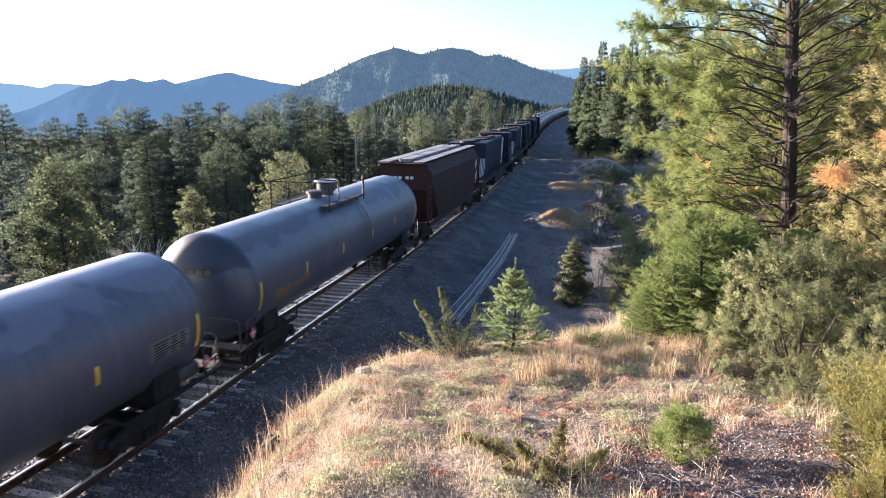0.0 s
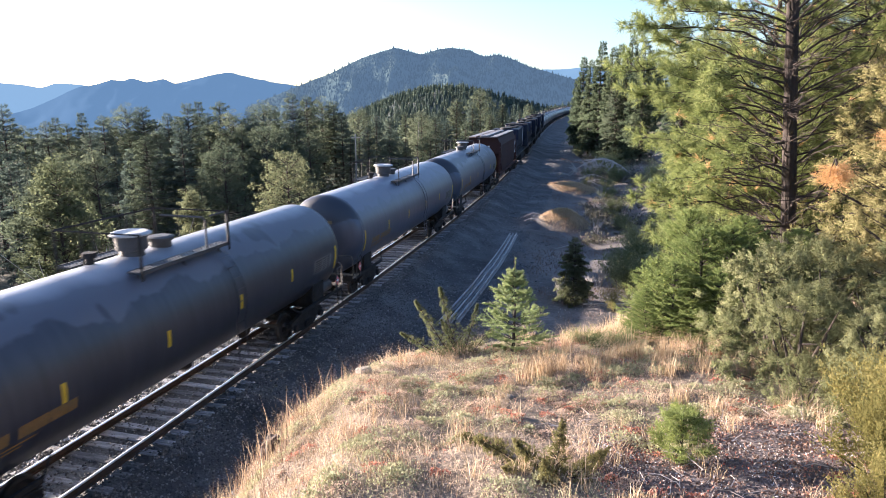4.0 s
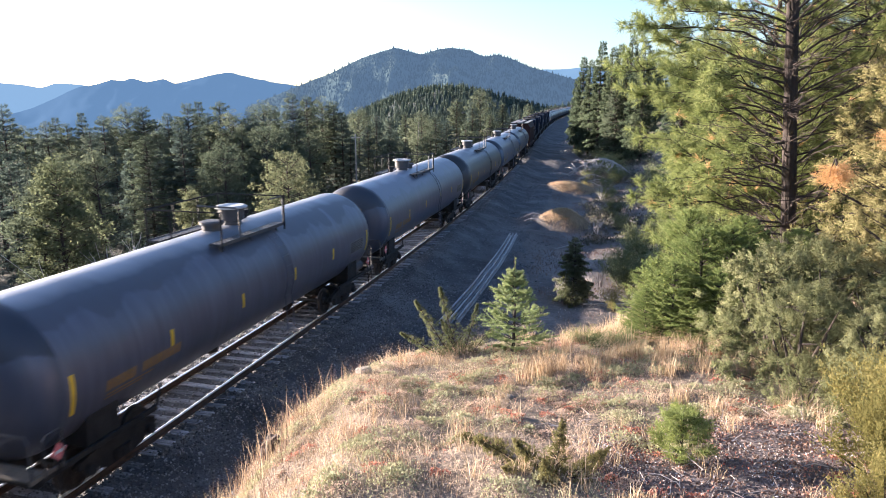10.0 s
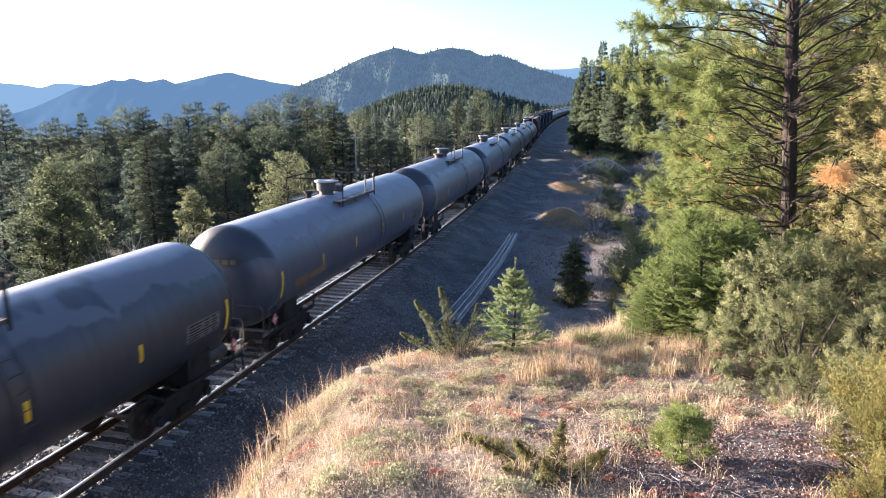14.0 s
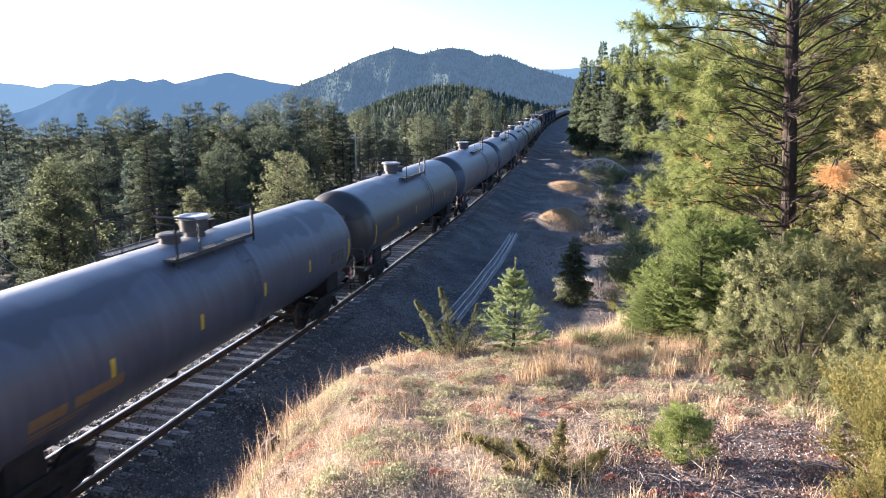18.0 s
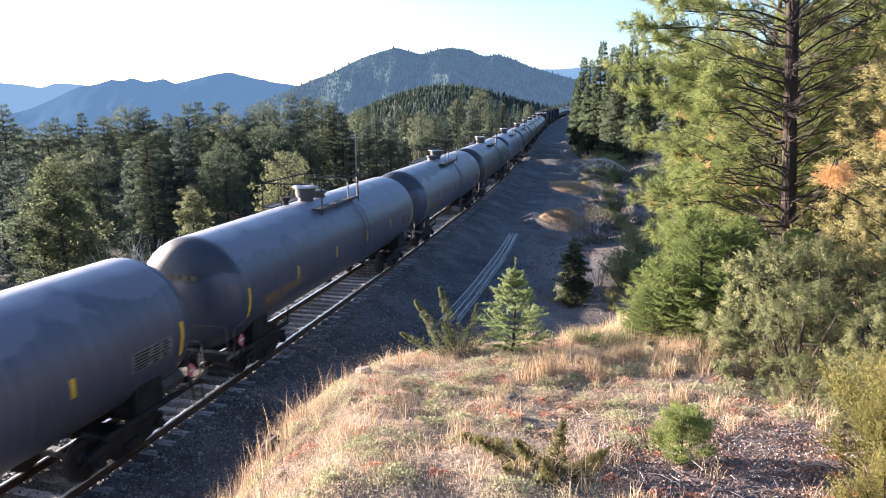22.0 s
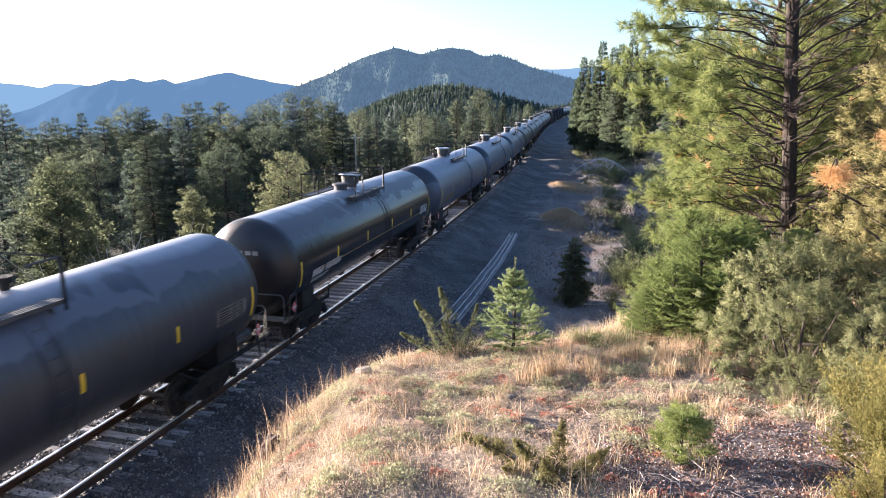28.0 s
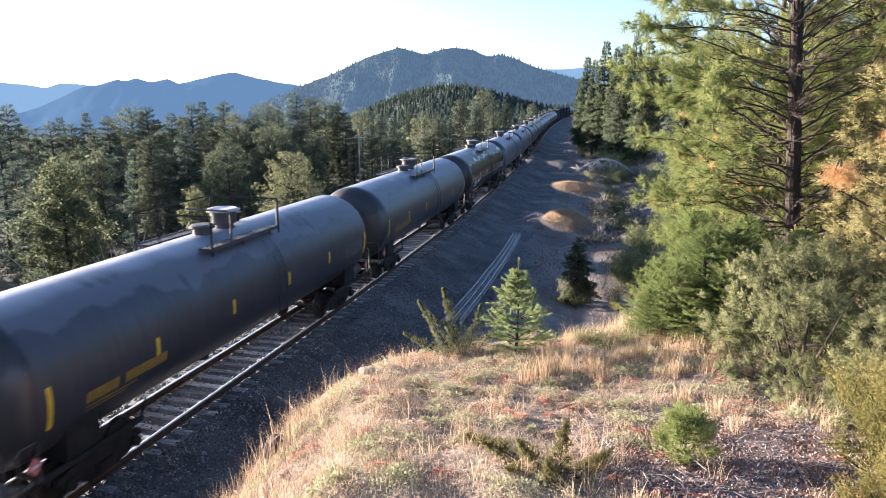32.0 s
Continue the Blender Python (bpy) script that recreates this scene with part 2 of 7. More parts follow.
M_STRAW = mat("dry_straw_grass", [(0.1, (0.27, 0.185, 0.105)), (0.5, (0.50, 0.38, 0.24)), (0.9, (0.68, 0.555, 0.405))], 0.5, rough=0.8, island=0.7, translucent=0.35)
M_GOLDGRASS = mat("golden_olive_short_grass", [(0.1, (0.15, 0.105, 0.06)), (0.5, (0.30, 0.225, 0.15)), (0.9, (0.48, 0.385, 0.275))], 0.5, rough=0.8, island=0.7, translucent=0.35)
M_DARKROCK = mat("dark_brown_rock", [(0.25, (0.05, 0.036, 0.03)), (0.55, (0.11, 0.083, 0.07)), (0.8, (0.20, 0.16, 0.14))], 5, 0.9, bump=0.8, fine=25)
M_REDLEAF = mat("autumn_red_groundcover", [(0.1, (0.26, 0.07, 0.05)), (0.5, (0.45, 0.19, 0.13)), (0.9, (0.55, 0.34, 0.25))], 0.7, rough=0.7, island=0.8, translucent=0.25)
M_SAGE = mat("grey_green_groundcover", [(0.1, (0.20, 0.205, 0.115)), (0.5, (0.32, 0.32, 0.19)), (0.9, (0.46, 0.44, 0.30))], 0.7, rough=0.8, island=0.5, translucent=0.4)
M_CREAM = mat("cream_dry_mat_plants", [(0.1, (0.33, 0.245, 0.185)), (0.5, (0.48, 0.365, 0.285)), (0.9, (0.60, 0.485, 0.39))], 0.7, rough=0.85, island=0.5, translucent=0.4)
M_BRUSH = mat("dark_dry_brush", [(0.1, (0.045, 0.05, 0.034)), (0.5, (0.105, 0.104, 0.072)), (0.9, (0.21, 0.19, 0.14))], 0.7, rough=0.9, island=0.6, translucent=0.2)
M_DEADLEAF = mat("brown_dead_leaves", [(0.1, (0.07, 0.04, 0.032)), (0.5, (0.17, 0.10, 0.075)), (0.9, (0.32, 0.21, 0.16))], 0.7, rough=0.85, island=0.8, translucent=0.15)
M_BARK = mat("dark_pine_bark", [(0.25, (0.018, 0.014, 0.012)), (0.55, (0.045, 0.034, 0.029)), (0.8, (0.10, 0.078, 0.068))], 6, 0.95, bump=1.0, fine=25, stretch=(1, 1, 0.25), dist=0.03)
M_GREYWOOD = mat("grey_dead_wood", [(0.25, (0.24, 0.225, 0.21)), (0.75, (0.54, 0.51, 0.48))], 4, 0.9, bump=0.5, fine=25)
M_FROST = mat("frosted_plant_litter", [(0.25, (0.30, 0.31, 0.34)), (0.75, (0.52, 0.53, 0.56))], 4, 0.8, island=0.6)
M_GREYLIT = mat("grey_dry_plant_litter", [(0.25, (0.12, 0.10, 0.09)), (0.5, (0.24, 0.20, 0.18)), (0.75, (0.42, 0.38, 0.35))], 4, 0.9, island=0.8)
M_ROCK = mat("pale_lichen_rock", [(0.25, (0.2, 0.18, 0.15)), (0.55, (0.36, 0.33, 0.28)), (0.8, (0.55, 0.52, 0.45))], 3, 0.9, bump=0.8, fine=20)
# far slopes: the blue of the haze is put into these base colours
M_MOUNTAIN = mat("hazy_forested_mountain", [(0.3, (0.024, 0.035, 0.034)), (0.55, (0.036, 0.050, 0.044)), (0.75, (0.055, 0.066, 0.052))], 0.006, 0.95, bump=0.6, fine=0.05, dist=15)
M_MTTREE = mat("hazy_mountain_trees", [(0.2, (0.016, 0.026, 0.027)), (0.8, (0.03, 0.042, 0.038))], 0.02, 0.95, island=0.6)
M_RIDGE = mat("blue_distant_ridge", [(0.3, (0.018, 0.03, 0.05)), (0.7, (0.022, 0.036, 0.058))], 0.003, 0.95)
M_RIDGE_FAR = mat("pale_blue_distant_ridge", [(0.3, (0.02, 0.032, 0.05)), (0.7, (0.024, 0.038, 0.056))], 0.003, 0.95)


# distance: bright air before the far ridges, put into their emission and base colours
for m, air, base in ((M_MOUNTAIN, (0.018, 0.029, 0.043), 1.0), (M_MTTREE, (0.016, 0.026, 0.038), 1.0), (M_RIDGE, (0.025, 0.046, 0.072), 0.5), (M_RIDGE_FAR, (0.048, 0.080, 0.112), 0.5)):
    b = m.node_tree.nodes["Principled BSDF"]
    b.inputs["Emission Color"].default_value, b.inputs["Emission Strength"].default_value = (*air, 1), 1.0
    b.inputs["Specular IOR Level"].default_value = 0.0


# ---------- building helpers ----------
def mesh_of(name, verts, faces, material=None, smooth=False):
    me = bpy.data.meshes.new(name)
    me.from_pydata([tuple(v) for v in verts], [], [tuple(f) for f in faces])
    if material:
        me.materials.append(material)
    if smooth:
        me.polygons.foreach_set("use_smooth", [True] * len(me.polygons))
    me.update()
    return me


def part(name, bm, material, parent, label="", smooth=False):
    """Links a bmesh, or a ready mesh, as one mesh object under a thing or a part."""
    if isinstance(bm, bmesh.types.BMesh):
        me = bpy.data.meshes.new(name)
        bm.to_mesh(me)
        bm.free()
        me.materials.append(material)
        if smooth:
            me.polygons.foreach_set("use_smooth", [True] * len(me.polygons))
    else:
        me = bm
    ob = new(name, me)
    ob.parent = parent
    if label:
        ob["label"] = label
    return ob


def box(bm, x0, x1, y0, y1, z0, z1, bevel=0.0):
    g = bmesh.ops.create_cube(bm, size=1.0, matrix=Matrix.Translation(((x0 + x1) / 2, (y0 + y1) / 2, (z0 + z1) / 2))
                              @ Matrix.Diagonal((abs(x1 - x0), abs(y1 - y0), abs(z1 - z0), 1)))
    if bevel:
        es = list({e for v in g["verts"] for e in v.link_edges})
        bmesh.ops.bevel(bm, geom=es, offset=bevel, segments=1, affect="EDGES")
    return bm


def tube(bm, pts, r, sides=6):
    """A round bar through the points."""
    pts = [Vector(p) for p in pts]
    rings = []
    for i, p in enumerate(pts):
        d = (pts[min(i + 1, len(pts) - 1)] - pts[max(i - 1, 0)]).normalized()
        a = d.orthogonal().normalized()
        b = d.cross(a)
        rr = r[i] if isinstance(r, (list, tuple)) else r
        rings.append([bm.verts.new(p + (a * math.cos(2 * math.pi * k / sides) + b * math.sin(2 * math.pi * k / sides)) * rr)
                      for k in range(sides)])
    for i in range(len(rings) - 1):
        # keep neighbouring rings from twisting
        best = min(range(sides), key=lambda o: sum((rings[i][k].co - rings[i + 1][(k + o) % sides].co).length for k in range(sides)))
        rings[i + 1] = rings[i + 1][best:] + rings[i + 1][:best]
        for k in range(sides):
            bm.faces.new((rings[i][k], rings[i][(k + 1) % sides], rings[i + 1][(k + 1) % sides], rings[i + 1][k]))
    bm.faces.new(rings[0][::-1])
    bm.faces.new(rings[-1])
    return bm


def lathe(bm, profile, axis="x", sides=32, centre=(0, 0, 0)):
    """Turns (along, radius) pairs about an axis."""
    rings = []
    c = Vector(centre)
    for along, r in profile:
        ring = []
        for k in range(sides):
            a = 2 * math.pi * k / sides
            u, w = r * math.cos(a), r * math.sin(a)
            v = {"x": Vector((along, u, w)), "y": Vector((u, along, w)), "z": Vector((u, w, along))}[axis]
            ring.append(bm.verts.new(c + v))
        rings.append(ring)
    for i in range(len(rings) - 1):
        for k in range(sides):
            bm.faces.new((rings[i][k], rings[i][(k + 1) % sides], rings[i + 1][(k + 1) % sides], rings[i + 1][k]))
    bm.faces.new(rings[0])
    bm.faces.new(rings[-1])
    bmesh.ops.recalc_face_normals(bm, faces=bm.faces)
    return bm


# ---------- the line of the track ----------
KNOT_S = [-20, 20, 60, 100, 150, 200, 260, 340, 600]
KNOT_K = [0.00007, 0.00130, 0.00116, 0.00036, -0.00024, -0.00031, -0.00030, -0.00023, -0.00015]
HEAD, OFFSET = 0.27838, 11.205       # heading at the nearest point, distance from the camera
gs = np.arange(-700, 900, 1.0)
turn_left = np.cumsum(np.where(gs < -20, 0, np.interp(gs, KNOT_S, KNOT_K)))
turn_left -= np.interp(0, gs, turn_left)
g_along, g_right = np.cumsum(np.cos(turn_left)), -np.cumsum(np.sin(turn_left))
g_along -= np.interp(0, gs, g_along)
g_right -= np.interp(0, gs, g_right)
g_right -= OFFSET
LINE_X = g_along * math.sin(HEAD) + g_right * math.cos(HEAD)
LINE_Y = g_along * math.cos(HEAD) - g_right * math.sin(HEAD)


def on_track(s, lat=0.0, z=0.0):
    """A place on the line: metres along it, metres to the right, height above the rail."""
    x, y, a = np.interp(s, gs, LINE_X), np.interp(s, gs, LINE_Y), HEAD - np.interp(s, gs, turn_left)
    return Vector((x + lat * math.cos(a), y - lat * math.sin(a), z))


def heading(s):
    return math.degrees(math.pi / 2 - (HEAD - np.interp(s, gs, turn_left)))


def track_coords(x, y):
    """Distance along the line and to its right, for arrays of places."""
    x, y = np.atleast_1d(x), np.atleast_1d(y)
    s_out, u_out = np.empty(len(x)), np.empty(len(x))
    lx, ly, ls = LINE_X[::2], LINE_Y[::2], gs[::2]
    for i in range(0, len(x), 4000):
        dx, dy = x[i:i + 4000, None] - lx[None], y[i:i + 4000, None] - ly[None]
        k = np.argmin(dx * dx + dy * dy, axis=1)
        r = np.arange(len(k))
        a = HEAD - np.interp(ls[k], gs, turn_left)
        ex, ey = dx[r, k], dy[r, k]
        s_out[i:i + 4000] = ls[k] + ex * np.sin(a) + ey * np.cos(a)
        u_out[i:i + 4000] = ex * np.cos(a) - ey * np.sin(a)
    return s_out, u_out


def wave(x, y, scale, seed):
    """Smooth rolling noise for arrays."""
    rs = np.random.RandomState(seed)
    out = np.zeros_like(x, dtype=float)
    for o in range(5):
        a, p = rs.uniform(0, 6.28), rs.uniform(0, 6.28)
        f = 2 * np.pi / scale * (1.0 + 0.9 * o)
        out += np.sin((x * np.cos(a) + y * np.sin(a)) * f + p + 1.3 * np.sin((y * np.cos(a) - x * np.sin(a)) * f * 0.6 + p)) / (1 + o)
    return out / 2


def step(x, a, b):
    t = np.clip((x - a) / (b - a), 0, 1)
    return t * t * (3 - 2 * t)


def ground_z(x, y):
    """Height of the ground: rail bed, bench, bluff under the camera, wooded slope, valley and hills."""
    x, y = np.atleast_1d(np.asarray(x, float)), np.atleast_1d(np.asarray(y, float))
    s, u = track_coords(x, y)
    a = np.abs(u)
    bed = np.where(u > 0, np.interp(a, [0, 1.75, 3.4, 4.2, 5.5, 7.5, 60], [-0.205, -0.205, -0.85, -0.95, -1.05, -1.45, -1.45]),
                   np.interp(a, [0, 1.75, 3.4, 4.2, 60], [-0.205, -0.205, -0.85, -0.95, -0.95]))
    bed = bed + np.where(a > 3.4, 0.05 * wave(x, y, 5, 3), 0) + np.where(u > 6, (0.05 * wave(x, y, 7, 4) + 0.02 * wave(x, y, 2.6, 9)) * step(u, 6, 8), 0)
    # slope that rises to the right, with low grassy mounds at its foot
    rise_at = 9.5 + 1.5 * wave(x, y, 40, 5)
    right = np.clip(u - rise_at, 0, None)
    slope = 0.26 * step(right, 0, 8) * right
    slope = np.where(slope > 12, 12 + (slope - 12) * 0.35, slope) + 0.06 * wave(x, y, 9, 6) * step(right, 0, 5)
    for mx, my, mh, mw in ((8.7, 48.0, 1.35, 1.7), (12.9, 67.4, 0.95, 2.4), (16, 90, 1.2, 4)):
        slope = slope + mh * np.exp(-((x - mx) / mw) ** 2 - ((y - my) / (mw * 1.2)) ** 2)
    z = bed + np.where(u > 0, slope, 0)
    # embankment and valley to the left
    left = np.clip(-u - 4.6, 0, None)
    val = np.minimum(left * 0.55, 9.5 + np.clip(left - 17, 0, 250) * 0.02 + np.clip(left - 260, 0, 4000) * 0.034) * step(left, 0, 3)
    z = z - np.where(u < 0, val + 0.5 * wave(x, y, 23, 8) * step(left, 4, 20), 0)
    far = np.hypot(x, y)
    z = z - 0.034 * np.clip(far - 170, 0, 3000) * step(-x / (far + 1), 0.06, 0.24) * step(left, 30, 80)
    # hills beyond
    hill = 30 * np.exp(-((x - 2) / 80) ** 2 - ((y - 640) / 170) ** 2)
    z = z + hill * step(np.hypot(x, y), 220, 420)
    # bluff on which the camera stands
    top = 6.03 - 0.16 * np.clip(y, -20, 30) + 0.04 * wave(x, y, 3.1, 11) + 0.022 * wave(x, y, 1.1, 12) + 0.03 * np.clip(x, 0, 12)
    edge_x = np.interp(y, [-40, 0, 3.2, 4.8, 6.2, 7.0, 7.5, 7.9, 8.6, 10, 12, 14, 16], [-0.66, -0.66, -0.62, -0.70, -0.77, -0.35, 0.8, 1.9, 2.5, 3.4, 5.5, 8.5, 12.0]) + 0.12 * wave(x, y, 2.0, 13)
    out = (edge_x - x) * 0.82
    top = top - np.where(out > -0.3, 1.05 * (out + 0.3) * step(out, -0.3, 1.3), 0)
    z = np.where((y < 26) & (u > 2) & (s < 34), np.maximum(z, top), z)
    return z


def zat(x, y):
    return float(ground_z(x, y)[0])


# ---------- ground ----------
def build_ground():
    ang = np.concatenate([np.linspace(-48, 48, 330), np.linspace(50, 310, 66)])
    rad = np.concatenate([[0.4], 0.4 * 1.034 ** np.arange(1, 278)])
    A, R = np.meshgrid(np.radians(ang), rad)
    X, Y = (R * np.sin(A)).ravel(), (R * np.cos(A)).ravel()
    Z = ground_z(X, Y)
    s, u = track_coords(X, Y)
    na, nr = len(ang), len(rad)
    faces, zone = [], []
    dist = np.hypot(X, Y)
    wob = 1.2 * wave(X, Y, 7, 21)
    bluff = (Z > 0.3) & (Y < 22) & (s < 30) & (u > 2)
    kind = np.where(dist > 330, 3, np.where((u > -4.5) & (u < 5.9 + 0.5 * wob) & ~bluff, 0, np.where(u > 0, 1, 2)))
    kind = np.where((kind == 1) & (u > 20) & ~bluff, 2, kind)
    kind = np.where((kind == 1) & ~bluff, 5, kind)
    kind = np.where(bluff & (X > 0.95 + 0.25 * wave(X, Y, 1.2, 51)) & (Y < 4.3 + 0.3 * wave(X, Y, 1.5, 52)), 4, kind)
    for i in range(nr - 1):
        for j in range(na):
            k = (j + 1) % na
            faces.append((i * na + j, i * na + k, (i + 1) * na + k, (i + 1) * na + j))
            zone.append(int(kind[i * na + j]))
    centre = len(X)
    verts = list(zip(X, Y, Z)) + [(0, 0, zat(0.0, 0.01))]
    for j in range(na):
        faces.append((centre, (j + 1) % na, j))
        zone.append(1)
    me = mesh_of("ground", verts, faces, M_GRAVEL, True)
    for m in (M_SOIL, M_FOREST, M_FARHILL, M_LITTER, M_BENCH):
        me.materials.append(m)
    me.polygons.foreach_set("material_index", zone)
    tagged(new("ground", me), "dark gravel bed, dry grassy bluff and wooded valley ground", "ground", kind="structure")


build_ground()


# ---------- mountains ----------
def ridge(name, material, label, dist, pts, depth, rough, seed, n=240):
    """A far ridge: its crest follows azimuth and elevation pairs in degrees, and falls towards the camera with spurs."""
    az = np.linspace(pts[0][0], pts[-1][0], n)
    crest = np.interp(az, [p[0] for p in pts], [p[1] for p in pts])
    crest = crest + 0.05 * np.array([noise.noise(Vector((a * 1.7, seed, 0))) + 0.5 * noise.noise(Vector((a * 5, seed, 3))) for a in az])
    rows_n = 30
    verts, faces = [], []
    for i in range(rows_n):
        f = i / (rows_n - 1)
        d = dist - depth * f
        w = int(1 + f * n * 0.22)
        pad = np.pad(crest, w, mode="edge")
        soft = np.convolve(pad, np.hanning(2 * w + 3)[1:-1] / np.hanning(2 * w + 3)[1:-1].sum(), "same")[w:-w]
        for j in range(n):
            h = 7.6 + dist * math.tan(radians(soft[j]))
            spur = noise.fractal(Vector((az[j] * 0.32 + 0.9 * f, f * 2.2, seed)), 1.0, 2.0, 4)
            z = h * (1 - f) ** 1.15 - 230 * f + rough * spur * min(1, f * 5) * (1 - f * 0.6)
            a = radians(az[j])
            verts.append((d * math.sin(a), d * math.cos(a), z))
    for i in range(rows_n - 1):
        for j in range(n - 1):
            faces.append((i * n + j, i * n + j + 1, (i + 1) * n + j + 1, (i + 1) * n + j))
    ob = new(name, mesh_of(name, verts, faces, material, True))
    tagged(ob, label, "mountain", kind="structure")
    return verts, n, rows_n


MAIN = [(-16, -0.6), (-14.8, -0.1), (-11.7, 1.18), (-8.9, 2.26), (-6.6, 3.38), (-4.8, 3.96), (-3.9, 4.2), (-2.9, 3.97), (-1.8, 3.66), (-0.4, 4.06),
        (0.7, 4.22), (2.3, 3.97), (3.3, 3.5), (4.4, 3.62), (5.8, 3.25), (7.0, 2.71), (9.9, 1.9), (11.8, 1.4), (20, 1.0)]
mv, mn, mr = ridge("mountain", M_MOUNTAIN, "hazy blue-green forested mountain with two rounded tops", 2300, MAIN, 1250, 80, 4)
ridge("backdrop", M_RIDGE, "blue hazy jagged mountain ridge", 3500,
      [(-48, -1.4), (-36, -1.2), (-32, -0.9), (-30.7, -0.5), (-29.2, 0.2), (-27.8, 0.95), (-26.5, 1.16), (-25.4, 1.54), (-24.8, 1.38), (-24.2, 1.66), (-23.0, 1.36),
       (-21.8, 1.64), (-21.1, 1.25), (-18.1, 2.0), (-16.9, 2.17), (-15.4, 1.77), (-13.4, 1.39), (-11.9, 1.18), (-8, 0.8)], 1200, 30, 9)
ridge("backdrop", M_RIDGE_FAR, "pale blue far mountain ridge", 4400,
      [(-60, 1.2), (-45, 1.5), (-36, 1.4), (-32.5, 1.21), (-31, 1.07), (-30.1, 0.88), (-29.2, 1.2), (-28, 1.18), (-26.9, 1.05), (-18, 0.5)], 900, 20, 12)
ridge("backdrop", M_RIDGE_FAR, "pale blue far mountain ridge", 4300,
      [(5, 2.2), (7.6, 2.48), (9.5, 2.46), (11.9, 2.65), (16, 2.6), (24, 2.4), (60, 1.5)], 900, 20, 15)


# ---------- track ----------
def sweep(name, section, lats, z0, s0, s1, ds, material, label, kind="structure"):
    """One long bar of the given cross-section laid along the line."""
    verts, faces, n = [], [], len(section)
    ss = np.arange(s0, s1 + 0.1, ds)
    for s in ss:
        for du, dz in section:
            verts.append(on_track(s, lats + du, z0 + dz))
    for i in range(len(ss) - 1):
        for k in range(n):
            faces.append((i * n + k, i * n + (k + 1) % n, (i + 1) * n + (k + 1) % n, (i + 1) * n + k))
    return mesh_of(name, verts, faces, material)


RAIL_FOOT = [(-0.075, -0.17), (0.075, -0.17), (0.075, -0.155), (0.012, -0.14), (0.012, -0.045), (0.036, -0.035), (0.036, -0.008),
             (-0.036, -0.008), (-0.036, -0.035), (-0.012, -0.045), (-0.012, -0.14), (-0.075, -0.155)]
RAIL_HEAD = [(-0.039, -0.022), (0.039, -0.022), (0.039, -0.013), (0.036, -0.005), (0.027, -0.0015), (0.0, 0.0), (-0.027, -0.0015), (-0.036, -0.005), (-0.039, -0.013)]
track = tagged(new("railway_track"), "single railway track with grey weathered wooden ties", "track", kind="structure")
for lat in (-0.7525, 0.7525):
    r = part("rail", sweep("rail", RAIL_FOOT, lat, 0, -60, 640, 2.5, M_RAILSIDE, ""), None, track, "rusty steel rail")
    head_mesh = sweep("rail_head", RAIL_HEAD, lat, 0, -60, 640, 2.5, M_RAILHEAD, "")
    head_mesh.polygons.foreach_set("use_smooth", [True] * len(head_mesh.polygons))
    part("rail_head", head_mesh, None, r, "polished running surface")

rs = random.Random(5)
bm = box(bmesh.new(), -0.115, 0.115, -1.295, 1.295, -0.18, 0.0, 0.012)
bmesh.ops.subdivide_edges(bm, edges=[e for e in bm.edges if abs(e.verts[0].co.y - e.verts[1].co.y) > 1], cuts=3)
tie_meshes = []
for v in range(4):
    b2 = bm.copy()
    for vert in b2.verts:
        vert.co += Vector((rs.uniform(-0.012, 0.012), rs.uniform(-0.02, 0.02), rs.uniform(-0.012, 0.004)))
    me = bpy.data.meshes.new("tie")
    b2.to_mesh(me)
    b2.free()
    me.materials.append(M_TIE)
    tie_meshes.append(me)
tv = [tuple(v.co) for v in bm.verts]
tf = [tuple(v.index for v in f.verts) for f in bm.faces]
bm.free()
far_v, far_f = [], []
bv = [(x, y, z) for x in (-0.115, 0.115) for y in (-1.295, 1.295) for z in (-0.18, 0)]
bf = [(0, 1, 3, 2), (4, 6, 7, 5), (0, 4, 5, 1), (2, 3, 7, 6), (1, 5, 7, 3)]
TIES = []
for i in range(-40, 1150):
    s = i * 0.505 + rs.uniform(-0.03, 0.03)
    m = Matrix.Translation(on_track(s, rs.uniform(-0.06, 0.06), -0.175 + rs.uniform(-0.012, 0.004))) @ pose(0, 0, 0, rs.uniform(-0.4, 0.4), 0, heading(s) + rs.uniform(-1.5, 1.5))
    if 8 <= i < 300:
        TIES.append((rs.randrange(4), m))
    else:
        n0 = len(far_v)
        far_v += [tuple(m @ Vector(v)) for v in bv]
        far_f += [tuple(n0 + k for k in f) for f in bf]
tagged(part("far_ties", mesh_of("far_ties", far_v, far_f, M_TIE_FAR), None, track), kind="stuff")

